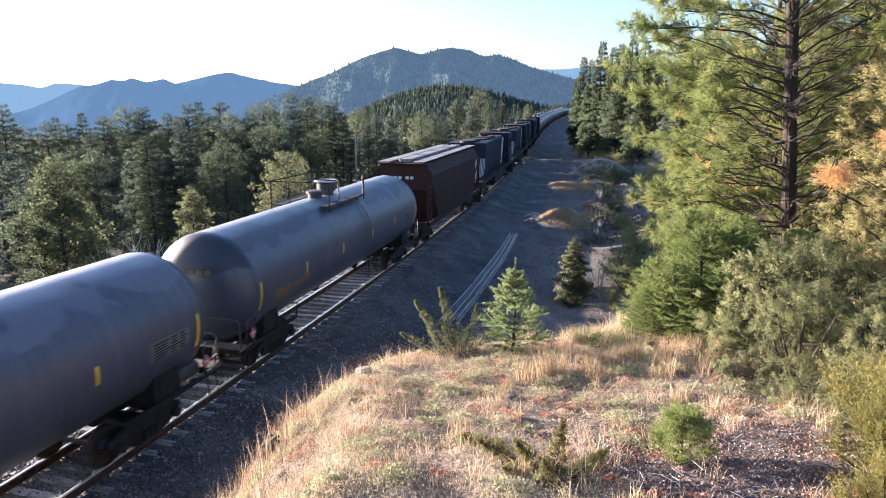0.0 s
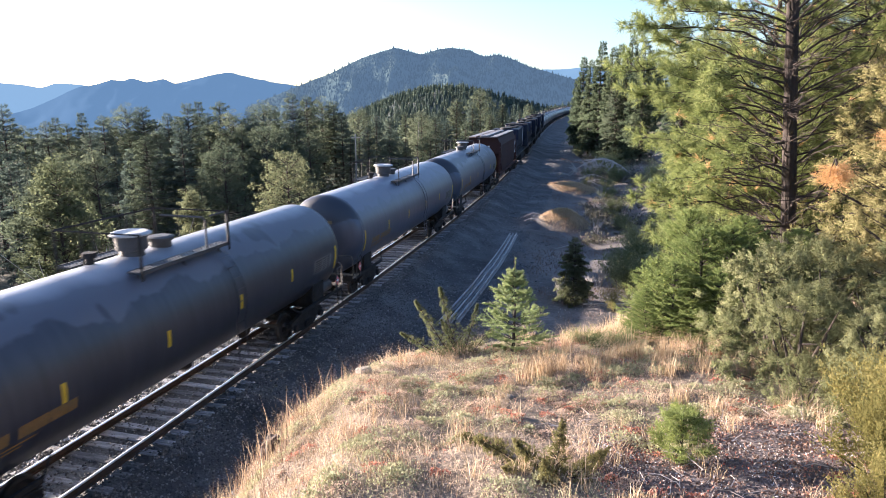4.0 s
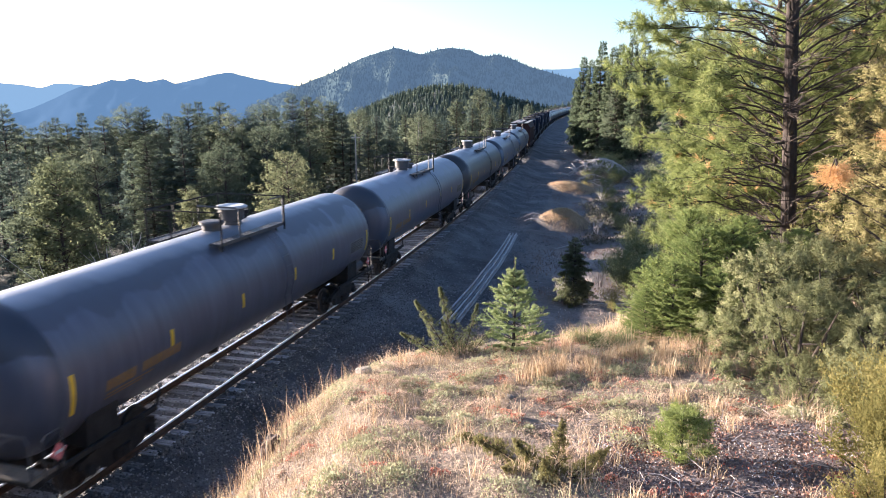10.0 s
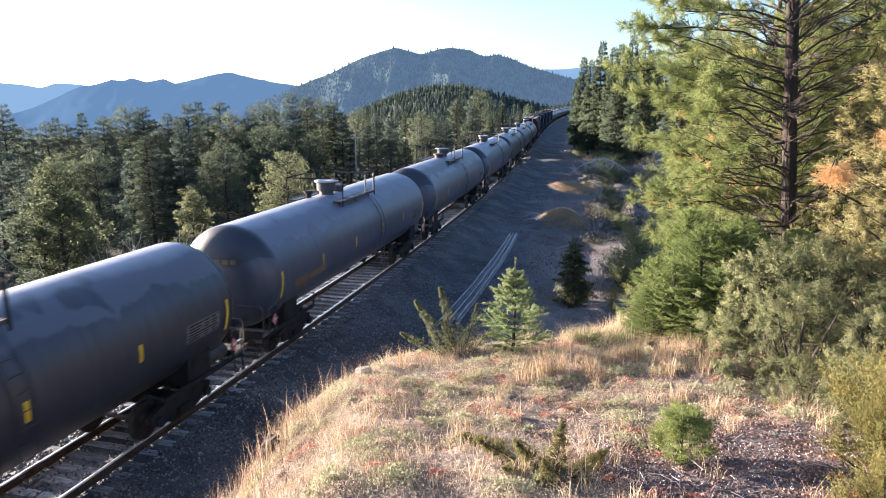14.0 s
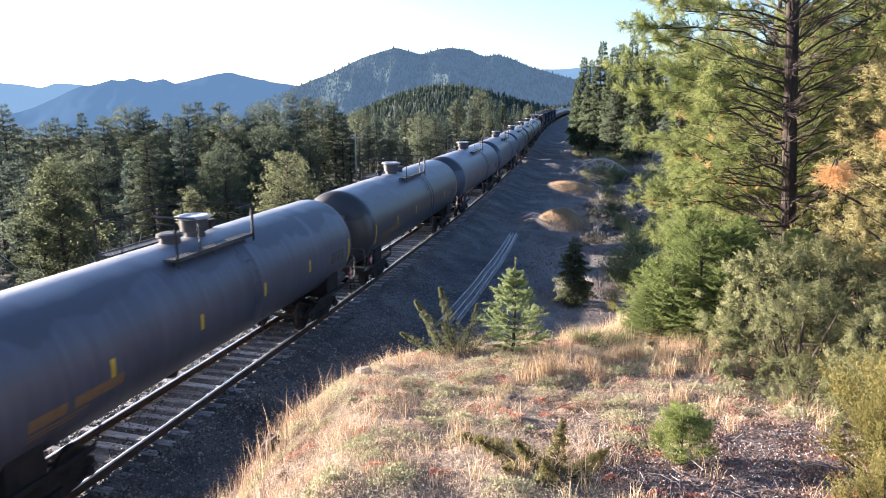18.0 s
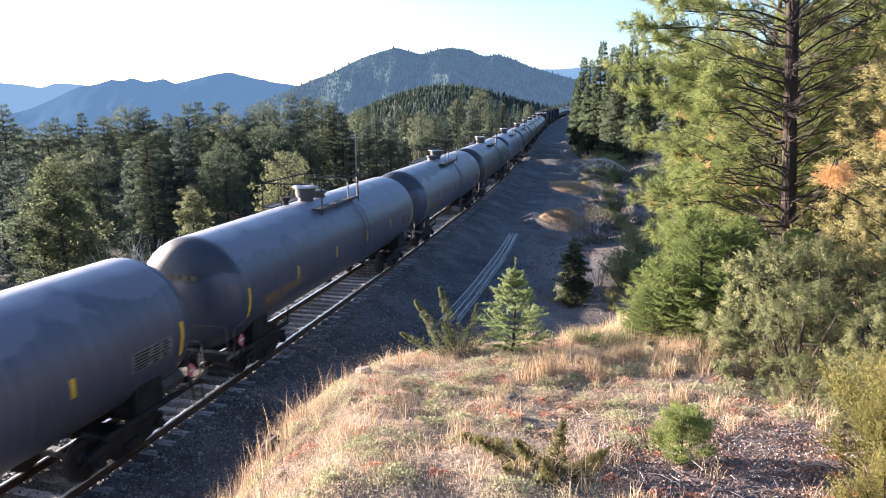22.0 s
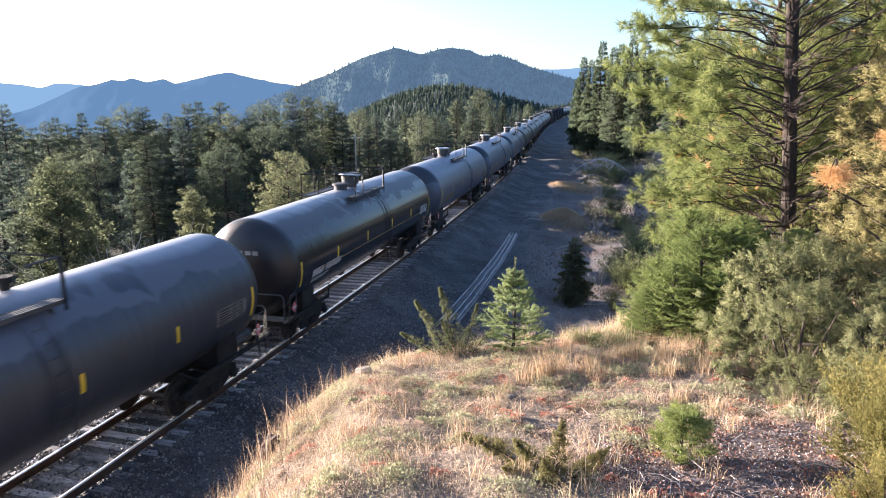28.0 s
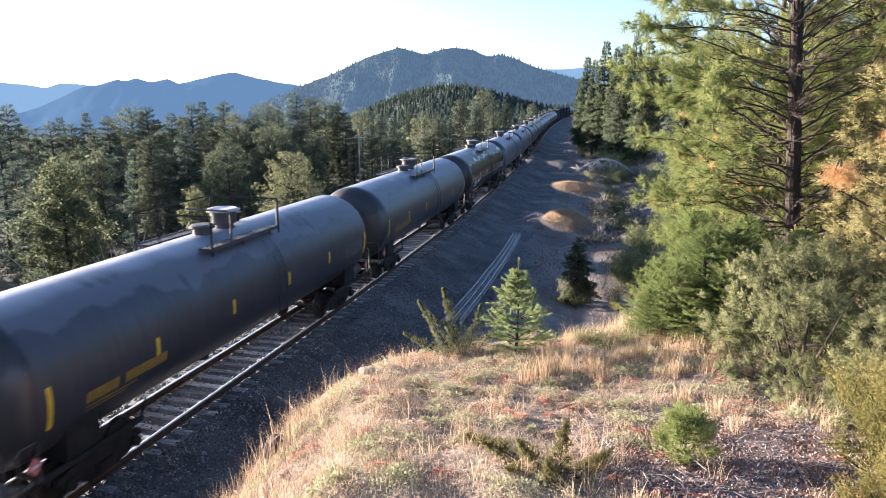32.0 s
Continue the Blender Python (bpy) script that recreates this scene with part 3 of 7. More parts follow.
# spare rails lying on the gravel
spare = []
for i, off in enumerate((-0.32, -0.02, 0.26)):
    pts = []
    for k in range(13):
        f = k / 12
        p = on_track(24.2 + f * 18.2 + i * 0.2, 4.75 + 0.12 * math.sin(3.1 * f) + off * (1 - 0.35 * f))
        p.z = zat(p.x, p.y) + 0.11
        pts.append(p)
    spare.append(pts)
for pts in spare:
    bm = bmesh.new()
    verts = []
    for k, p in enumerate(pts):
        d = (pts[min(k + 1, 12)] - pts[max(k - 1, 0)]).normalized()
        side = Vector((d.y, -d.x, 0))
        verts.append([bm.verts.new(p + side * du * 1.1 + Vector((0, 0, dz * 1.1 + 0.08))) for du, dz in RAIL_FOOT])
    for k in range(12):
        for q in range(12):
            bm.faces.new((verts[k][q], verts[k][(q + 1) % 12], verts[k + 1][(q + 1) % 12], verts[k + 1][q]))
    bm.faces.new(verts[0])
    bm.faces.new(verts[-1])
    me = bpy.data.meshes.new("steel_rail")
    bm.to_mesh(me)
    bm.free()
    me.materials.append(M_SPARE)
    tagged(new("steel_rail", me), "pale grey spare steel rail lying on dark gravel", "rail", "spare rails")


# ---------- rolling stock ----------
LC = 17.587                # length over couplers of a tank car
R_TANK, Z_TANK = 1.56, 2.50


def wheelset_mesh():
    bm = bmesh.new()
    lathe(bm, [(-0.95, 0.07), (0.95, 0.07)], "y", 10, (0, 0, 0))
    for sgn in (-1, 1):
        a = 0.685 * sgn
        lathe(bm, [(a - 0.01 * sgn, 0.10), (a, 0.44), (a + 0.02 * sgn, 0.485), (a + 0.045 * sgn, 0.455), (a + 0.12 * sgn, 0.45),
                   (a + 0.12 * sgn, 0.39), (a + 0.07 * sgn, 0.36), (a + 0.06 * sgn, 0.16), (a + 0.13 * sgn, 0.12)], "y", 24)
        for k in range(3):
            t = 2 * math.pi * k / 3
            box(bm, 0.1 * math.cos(t) - 0.025, 0.1 * math.cos(t) + 0.025, a + 0.125 * sgn, a + 0.19 * sgn,
                0.1 * math.sin(t) - 0.025, 0.1 * math.sin(t) + 0.025)
    me = bpy.data.meshes.new("wheelset")
    bm.to_mesh(me)
    bm.free()
    me.materials.append(M_WHEEL)
    return me


def side_frame_bm(base, sgn):
    """Cast side frame with its sloped arms, spring window and bearing boxes."""
    bm = bmesh.new()
    y0, y1 = 1.02 * sgn, 1.14 * sgn
    prof = [(-base / 2 - 0.22, 0.52), (-base / 2 - 0.2, 0.66), (-base / 4, 0.80), (base / 4, 0.80), (base / 2 + 0.2, 0.66), (base / 2 + 0.22, 0.52),
            (base / 2 - 0.18, 0.42), (base / 4, 0.22), (-base / 4, 0.22), (-base / 2 + 0.18, 0.42)]
    a = [bm.verts.new((x, y0, z)) for x, z in prof]
    b = [bm.verts.new((x, y1, z)) for x, z in prof]
    for k in range(10):
        bm.faces.new((a[k], a[(k + 1) % 10], b[(k + 1) % 10], b[k]))
    bm.faces.new(a[::-1])
    bm.faces.new(b)
    for x in (-base / 2, base / 2):
        lathe(bm, [(1.14 * sgn, 0.13), (1.24 * sgn, 0.12)], "y", 10, (x, 0, 0.457))
    for dx in (-0.16, 0, 0.16):
        lathe(bm, [(0.30, 0.07), (0.50, 0.07)], "z", 8, (dx, 1.17 * sgn, 0))
    return bm


WHEELSET = None
WHEELS = []           # every wheelset with its radius


def truck(parent, x, base=1.78, axles=(-0.5, 0.5), radius=0.457, name="truck"):
    global WHEELSET
    if WHEELSET is None:
        WHEELSET = wheelset_mesh()
    bm = bmesh.new()
    box(bm, -0.2, 0.2, -1.0, 1.0, 0.42, 0.72, 0.03)
    t = part(name, bm, M_BLACKSTEEL, parent)
    t.location = (x, 0, 0)
    for sgn in (-1, 1):
        part("side_frame", side_frame_bm(base, sgn), M_BLACKSTEEL, t)
    for a in axles:
        w = part("wheelset", WHEELSET, None, t, "steel wheels on an axle")
        w.location = (a * base, 0, radius)
        w.scale = (radius / 0.457, 1, radius / 0.457)
    return t


def arc_patch(bm, x0, x1, a0, a1, lift=0.006, n=4, r=None):
    """A curved plate on the tank's side; angles in degrees from the side (0) upwards, on the +/-y side by the sign of lift."""
    rr = (r or R_TANK) + abs(lift)
    sgn = 1 if lift > 0 else -1
    top, bot = [], []
    for k in range(n + 1):
        a = radians(a0 + (a1 - a0) * k / n)
        y, z = rr * math.cos(a) * sgn, Z_TANK + rr * math.sin(a)
        bot.append(bm.verts.new((x0, y, z)))
        top.append(bm.verts.new((x1, y, z)))
    for k in range(n):
        bm.faces.new((bot[k], top[k], top[k + 1], bot[k + 1]))


def build_tank_car(paint, head, label, mark="yellow", flip=False, line=False):
    car = new("tank_car")
    tagged(car, label, "tank car", "tank cars of the train")
    K, D = 7.5, 0.72
    prof = [(-K, R_TANK), (-K + 0.02, R_TANK + 0.008), (-K + 0.12, R_TANK + 0.008)]
    prof += [(K - 0.12, R_TANK + 0.008), (K - 0.02, R_TANK + 0.008), (K, R_TANK)]
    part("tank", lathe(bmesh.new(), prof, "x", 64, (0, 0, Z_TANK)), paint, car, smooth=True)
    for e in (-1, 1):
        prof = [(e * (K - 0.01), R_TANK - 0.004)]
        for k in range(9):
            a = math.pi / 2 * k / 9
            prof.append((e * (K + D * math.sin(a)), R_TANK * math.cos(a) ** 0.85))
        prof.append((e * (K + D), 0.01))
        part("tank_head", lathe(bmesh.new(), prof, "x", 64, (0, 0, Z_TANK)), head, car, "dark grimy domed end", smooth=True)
    d = -1 if flip else 1
    top = Z_TANK + R_TANK
    # manway housing with its lid and neck
    bm = lathe(bmesh.new(), [(top - 0.1, 0.30), (top + 0.12, 0.27), (top + 0.14, 0.35), (top + 0.48, 0.37)], "z", 24, (-0.6 * d, 0, 0))
    dome = part("manway_housing", bm, M_GREYSTEEL, car, smooth=False)
    part("lid", lathe(bmesh.new(), [(top + 0.482, 0.46), (top + 0.52, 0.47), (top + 0.56, 0.38)], "z", 24, (-0.6 * d, 0, 0)), M_FROSTTOP, dome, "pale frosted round lid")
    bm = lathe(bmesh.new(), [(top - 0.1, 0.26), (top + 0.16, 0.26), (top + 0.165, 0.33), (top + 0.24, 0.33), (top + 0.27, 0.24)], "z", 20, (0.42 * d, 0, 0))
    part("hatch_cover", bm, M_GREYSTEEL, car)
    part("safety_valve", lathe(bmesh.new(), [(top - 0.05, 0.10), (top + 0.14, 0.10), (top + 0.15, 0.16), (top + 0.26, 0.16)], "z", 14, (-1.65 * d, 0.25, 0)), M_BLACKSTEEL, car)
    # walkway beside the fittings; the far side has a full rail, the near side only end posts and a short hoop
    zt = top + 0.74
    for sgn in (-1, 1):
        bm = bmesh.new()
        for k in range(4):
            box(bm, -1.7, 1.7, (0.74 + 0.085 * k) * sgn, (0.80 + 0.085 * k) * sgn, top - 0.13, top - 0.10)
        for k in range(9):
            box(bm, -1.66 + k * 0.41, -1.62 + k * 0.41, 0.72 * sgn, 1.08 * sgn, top - 0.16, top - 0.131)
        box(bm, -1.7, 1.7, 1.08 * sgn, 1.11 * sgn, top - 0.17, top - 0.08)
        for x in (-1.5, 0.0, 1.5):
            tube(bm, [(x, 0.85 * sgn, top - 0.15), (x, 1.0 * sgn, top - 0.40)], 0.03, 5)
        part("walkway", bm, M_GREYSTEEL, car, "grey grating walkway")
        for x in (-1.68, 1.68):
            part("post", box(bmesh.new(), x - 0.035, x + 0.035, 1.112 * sgn, 1.135 * sgn, top - 0.3, zt, 0.004), M_BLACKSTEEL, car)
    bm = tube(bmesh.new(), [(-1.68, 1.11, zt - 0.02), (1.68, 1.11, zt - 0.02)], 0.024, 6)
    for x in (-0.55, 0.6):
        tube(bm, [(x, 1.11, zt - 0.02), (x, 1.11, top - 0.12)], 0.02, 6)
    part("handrail", bm, M_BLACKSTEEL, car)
    for x, e in ((0.75 * d, -1), (1.68, 1)):
        bm = tube(bmesh.new(), [(x, -1.09, top - 0.12), (x, -1.09, zt - 0.1), (x - 0.1 * e, -1.09, zt - 0.02), (x - 0.75 * e, -1.09, zt - 0.02)] if e > 0 else
                  [(x, -1.09, top - 0.12), (x, -1.09, zt - 0.12), (x, -1.0, zt - 0.03), (x, 0.2, zt - 0.02)], 0.026, 6)
        part("hoop_rail", bm, M_GREYSTEEL, car)
    for x in (-1.68, 1.68):
        bm = tube(bmesh.new(), [(x, -1.12, zt - 0.02), (x, 1.12, zt - 0.02)], 0.02, 6)
        tube(bm, [(x, 0.4, zt - 0.02), (x, 0.4, top - 0.05)], 0.018, 5)
        part("end_handrail", bm, M_BLACKSTEEL, car)
    # ladders that follow the tank's side, painted with it
    for sgn in (-1, 1):
        bm = bmesh.new()
        xs = 1.15 if d > 0 else 0.75
        for dx in (0, 0.40):
            pts = [(xs + dx, (R_TANK + 0.07) * math.cos(radians(a)) * sgn, Z_TANK + (R_TANK + 0.07) * math.sin(radians(a))) for a in range(50, -21, -10)]
            pts += [(xs + dx, (R_TANK + 0.0) * sgn, 1.3), (xs + dx, (R_TANK + 0.0) * sgn, 0.85)]
            tube(bm, pts, 0.016, 5)
        for a in range(44, -25, -11):
            y, z = (R_TANK + 0.07) * math.cos(radians(a)) * sgn, Z_TANK + (R_TANK + 0.07) * math.sin(radians(a))
            tube(bm, [(xs, y, z), (xs + 0.40, y, z)], 0.011, 4)
        for z in (1.45, 1.15, 0.9):
            tube(bm, [(xs, R_TANK * sgn, z), (xs + 0.40, R_TANK * sgn, z)], 0.011, 4)
        part("ladder", bm, paint, car)
    # stub sills, saddles, couplers and ends
    for e in (-1, 1):
        bm = bmesh.new()
        box(bm, 5.2 * e, 8.15 * e, -0.33, 0.33, 0.72, 1.05, 0.02)
        box(bm, 8.05 * e, 8.2 * e, -1.35, 1.35, 0.86, 1.06, 0.02)
        box(bm, 6.1 * e, 6.7 * e, -1.25, 1.25, 0.82, 1.02, 0.02)
        part("stub_sill", bm, M_BLACKSTEEL, car)
        bm = bmesh.new()
        for sgn in (-1, 1):
            v = [bm.verts.new(p) for p in ((6.0 * e, 0.33 * sgn, 1.0), (6.9 * e, 0.33 * sgn, 1.0), (6.9 * e, 1.28 * sgn, 1.0), (6.0 * e, 1.28 * sgn, 1.0),
                                          (6.05 * e, 1.30 * sgn, 1.68), (6.85 * e, 1.30 * sgn, 1.68), (6.85 * e, 0.33 * sgn, 0.98), (6.05 * e, 0.33 * sgn, 0.98))]
            bm.faces.new((v[0], v[1], v[2], v[3]))
            bm.faces.new((v[3], v[2], v[5], v[4]))
            bm.faces.new((v[1], v[2], v[5]))
            bm.faces.new((v[0], v[3], v[4]))
        part("saddle", bm, M_BLACKSTEEL, car)
        bm = bmesh.new()
        box(bm, 8.15 * e, 8.72 * e, -0.10, 0.10, 0.72, 0.95, 0.02)
        box(bm, 8.6 * e, (LC / 2 + 0.03) * e, -0.19, 0.17, 0.66, 0.99, 0.04)
        part("coupler", bm, M_WHEEL, car)
        # brake hose
        bm = bmesh.new()
        tube(bm, [(8.2 * e, 0.45, 0.86), (8.45 * e, 0.42, 0.62), (8.65 * e, 0.34, 0.42), ((LC / 2) * e, 0.25, 0.36)], 0.03, 6)
        part("brake_hose", bm, M_BLACKSTEEL, car)
        # crossover board and hooped end rail
        bm = bmesh.new()
        box(bm, 7.55 * e, 8.35 * e, -1.40, -1.36, 1.02, 1.10)
        for k in range(5 if e * d > 0 else 2):
            box(bm, (7.97 + 0.08 * k) * e, (8.03 + 0.08 * k) * e, -1.35, 1.35, 1.08, 1.115)
        part("crossover_board", bm, M_PLANK, car, "worn slatted end footboard")
        bm = bmesh.new()
        tube(bm, [(8.28 * e, -1.38, 1.0), (8.28 * e, -1.38, 1.78), (8.26 * e, -1.30, 1.88), (8.24 * e, 1.30, 1.88), (8.28 * e, 1.38, 1.78), (8.28 * e, 1.38, 1.0)], 0.022, 6)
        part("end_rail", bm, M_GREYSTEEL, car)
        # side sill rods beside the truck and stirrup steps
        for sgn in (-1, 1):
            bm = bmesh.new()
            box(bm, 5.0 * e, 8.15 * e, 1.33 * sgn, 1.40 * sgn, 0.94, 1.04)
            tube(bm, [(5.0 * e, 1.36 * sgn, 0.98), (4.6 * e, 1.2 * sgn, 1.3)], 0.03, 5)
            tube(bm, [(8.1 * e, 1.40 * sgn, 0.98), (8.1 * e, 1.44 * sgn, 0.45), (7.75 * e, 1.44 * sgn, 0.45), (7.75 * e, 1.40 * sgn, 0.98)], 0.018, 5)
            part("side_sill", bm, M_BLACKSTEEL, car)
            bm = bmesh.new()
            tube(bm, [(8.05 * e, 1.42 * sgn, 1.02), (8.05 * e, 1.46 * sgn, 1.75), (7.98 * e, 1.46 * sgn, 1.82), (7.7 * e, 1.46 * sgn, 1.82), (7.62 * e, 1.46 * sgn, 1.74), (7.62 * e, 1.42 * sgn, 1.02)], 0.018, 5)
            part("grab_iron", bm, M_GREYSTEEL, car)
            # hazard placard in its holder
            bm = bmesh.new()
            c = Vector((7.72 * e, 1.43 * sgn, 1.38))
            v = [bm.verts.new(c + Vector(p)) for p in ((0.18, 0, 0), (0, 0, 0.18), (-0.18, 0, 0), (0, 0, -0.18))]
            w = [bm.verts.new(q.co + Vector((0, 0.012 * sgn, 0))) for q in v]
            bm.faces.new(w)
            bm.faces.new(v[::-1])
            for k in range(4):
                bm.faces.new((v[k], v[(k + 1) % 4], w[(k + 1) % 4], w[k]))
            pl = part("placard", bm, M_PLACARD, car, "faded red and white hazard placard")
            bm = bmesh.new()
            box(bm, 7.72 * e - 0.09, 7.72 * e + 0.09, 1.443 * sgn, 1.447 * sgn, 1.35, 1.41)
            part("band", bm, M_WTEXT, pl)
            # steel bracket that carries the holder
            box_bm = box(bmesh.new(), 7.69 * e, 7.75 * e, 1.38 * sgn, 1.425 * sgn, 1.0, 1.45)
            part("bracket", box_bm, M_BLACKSTEEL, car)
    # bottom outlet and air reservoir
    bm = lathe(bmesh.new(), [(0.62, 0.14), (0.66, 0.2), (0.98, 0.24)], "z", 14, (0.9 * d, 0, 0))
    part("bottom_outlet", bm, M_BLACKSTEEL, car)
    bm = lathe(bmesh.new(), [(-7.4, 0.1), (-7.35, 0.2), (-6.6, 0.2), (-6.55, 0.1)], "x", 14, (14.3, -1.05, 1.22))
    part("air_reservoir", bm, M_GREYSTEEL, car)
    bm = bmesh.new()
    lathe(bm, [(-0.02, 0.27), (0.02, 0.29), (0.05, 0.27)], "x", 18, (7.92, -0.8, 1.55))
    part("brake_wheel", bm, M_BLACKSTEEL, car)
    # reflective tape
    for sgn in (-1, 1):
        for x in (-4.5, -1.55, 1.4, 4.2):
            bm = bmesh.new()
            arc_patch(bm, x - 0.055, x + 0.055, -9, 5, 0.012 * sgn)
            part("reflector_tape", bm, M_YELLOW, car, "yellow reflective tape strip")
        for x in (-7.42, 7.30):
            bm = bmesh.new()
            arc_patch(bm, x, x + 0.11, -22, 8, 0.012 * sgn, 6)
            part("reflector_tape", bm, M_YELLOW, car, "yellow reflective tape strip")
        if line:
            bm = bmesh.new()
            arc_patch(bm, -6.2, 6.6, -12.5, -11, 0.012 * sgn, 2)
            part("stripe", bm, M_YTEXT, car, "thin dull yellow side stripe")
        # stencilled marks that cannot be lettered here: plain bars
        ink = {"yellow": M_YTEXT, "bright": M_YBRIGHT, "white": M_WTEXT}[mark]
        chars = [(-6.5 + 0.215 * k + (0.18 if k > 3 else 0) + q, -6.43 + 0.215 * k + (0.18 if k > 3 else 0) + q, -18.0, -9.2) for k in range(10) for q in (0, 0.105)]
        for x0, x1, a0, a1 in chars + [(-6.5, -5.1, -22.0, -20.9), (-6.5, -5.4, -25.0, -23.9)]:
            bm = bmesh.new()
            arc_patch(bm, x0, x1, a0, a1, 0.01 * sgn, 2)
            part("stencil", bm, ink, car, "faded stencilled mark")
        # data panel: rows of small lettering, dark on a worn pale patch or white on black
        if mark != "white":
            bm = bmesh.new()
            arc_patch(bm, 5.72, 7.0, -15.5, 1.0, 0.008 * sgn, 6)
            part("data_panel", bm, M_PATCH, car, "worn paler grey painted patch")
        for k in range(6):
            rows = ((5.8, 6.92),) if k == 2 else ((5.8, 6.22 + 0.05 * (k % 3)), (6.36, 6.58), (6.68, 6.92 - 0.06 * (k % 2)))
            for x0, x1 in rows:
                bm = bmesh.new()
                arc_patch(bm, x0, x1, -14.4 + k * 2.5, -13.0 + k * 2.5, 0.013 * sgn, 1)
                part("stencil", bm, M_WTEXT if mark == "white" else M_INK, car, "small white lettering line" if mark == "white" else "small black lettering line")
    # end stencil on the rear head
    for k, y in enumerate((-0.45, -0.22, 0.05, 0.28)):
        bm = bmesh.new()
        xh = -K - D * math.sqrt(max(0.0, 1 - ((0.62 ** 2 + y * y) ** 0.5 / R_TANK) ** 2.3)) - 0.02
        box(bm, xh - 0.006, xh, y - 0.09, y + 0.09, Z_TANK + 0.55, Z_TANK + 0.68)
        part("stencil", bm, M_GREYTEXT if mark == "white" else M_DIMTEXT, car, "faded stencilled mark")
    truck(car, -5.9)
    truck(car, 5.9)
    return car


def build_hopper():
    car = tagged(new("hopper_car"), "oxide red covered hopper car with grey roof", "hopper car", "")
    # body: upright bowed sides, chamfered eaves, slope sheets at both ends
    bm = bmesh.new()
    rings = []
    for x, lift in ((-6.6, 1.75), (-6.2, 1.35), (-5.0, 0.0), (5.0, 0.0), (6.2, 1.35), (6.6, 1.75)):
        low = 1.25 + lift
        rings.append([bm.verts.new((x, y, z)) for y, z in ((-1.35, low), (-1.5, low + 0.15), (-1.57, max(2.4, low + 0.3)), (-1.55, 3.75), (-1.25, 4.35),
                                                            (1.25, 4.35), (1.55, 3.75), (1.57, max(2.4, low + 0.3)), (1.5, low + 0.15), (1.35, low))])
    for i in range(5):
        for k in range(10):
            bm.faces.new((rings[i][k], rings[i][(k + 1) % 10], rings[i + 1][(k + 1) % 10], rings[i + 1][k]))
    bm.faces.new(rings[0])
    bm.faces.new(rings[-1][::-1])
    bmesh.ops.recalc_face_normals(bm, faces=bm.faces)
    part("body", bm, M_HOPPER, car)
    for sgn in (-1, 1):
        bm = bmesh.new()
        box(bm, -7.3, 7.3, 1.45 * sgn, 1.60 * sgn, 1.15, 1.4, 0.02)
        part("side_sill", bm, M_HOPPER, car)
        for e in (-1, 1):
            bm = bmesh.new()
            for x in (6.62, 7.25):
                box(bm, x * e, (x + 0.08) * e, 1.44 * sgn, 1.56 * sgn, 1.35, 4.0 if x < 7 else 3.6)
            for k in range(7):
                tube(bm, [(6.7 * e, 1.55 * sgn, 1.6 + k * 0.33), (7.29 * e, 1.55 * sgn, 1.6 + k * 0.33)], 0.018, 5)
            part("ladder", bm, M_HOPPER, car)
        bm = bmesh.new()
        v = [bm.verts.new((5.9 + 0.45 * math.cos(a) * 0.7, 1.562 * sgn, 2.9 + 0.75 * math.sin(a))) for a in np.linspace(0, 6.28, 17)[:-1]]
        bm.faces.new(v if sgn < 0 else v[::-1])
        part("emblem", bm, M_WTEXT, car, "pale oval emblem")
    for e in (-1, 1):
        bm = bmesh.new()
        box(bm, 5.2 * e, 7.9 * e, -0.35, 0.35, 0.75, 1.15, 0.02)
        box(bm, 7.25 * e, 7.4 * e, -1.5, 1.5, 0.95, 1.4, 0.02)
        part("end_platform", bm, M_BLACKSTEEL, car)
        bm = bmesh.new()
        box(bm, 7.9 * e, 8.3 * e, -0.12, 0.12, 0.72, 0.96, 0.03)
        part("coupler", bm, M_WHEEL, car)
        bm = bmesh.new()
        for y in (-0.45, -0.2, 0.2, 0.45):
            box(bm, 6.602 * e, 6.61 * e, y - 0.09, y + 0.09, 3.55, 3.7)
        part("stencil", bm, M_WTEXT, car, "pale stencilled mark")
    bm = bmesh.new()
    box(bm, -6.9, 6.9, -1.28, 1.28, 4.352, 4.40, 0.01)
    part("roof", bm, M_HOPPER, car)
    for y in (-0.95, 0.95):
        part("running_board", box(bmesh.new(), -7.1, 7.1, y - 0.3, y + 0.3, 4.47, 4.51), M_HOPTOP, car)
    for x in (-4.8, -1.6, 1.6, 4.8):
        part("roof_hatch", box(bmesh.new(), x - 1.45, x + 1.45, -0.32, 0.32, 4.402, 4.58, 0.03), M_HOPTOP, car, "long grey roof hatch")
    for x in (-3.6, 0, 3.6):
        bm = bmesh.new()
        v = [bm.verts.new(p) for p in ((x - 1.6, -1.3, 1.4), (x + 1.6, -1.3, 1.4), (x + 1.6, 1.3, 1.4), (x - 1.6, 1.3, 1.4),
                                      (x - 0.4, -0.5, 0.5), (x + 0.4, -0.5, 0.5), (x + 0.4, 0.5, 0.5), (x - 0.4, 0.5, 0.5))]
        for a, b in ((0, 1), (1, 2), (2, 3), (3, 0)):
            bm.faces.new((v[a], v[b], v[b + 4], v[a + 4]))
        bm.faces.new(v[4:])
        part("discharge_bay", bm, M_HOPPER, car)
    truck(car, -6.1)
    truck(car, 6.1)
    return car


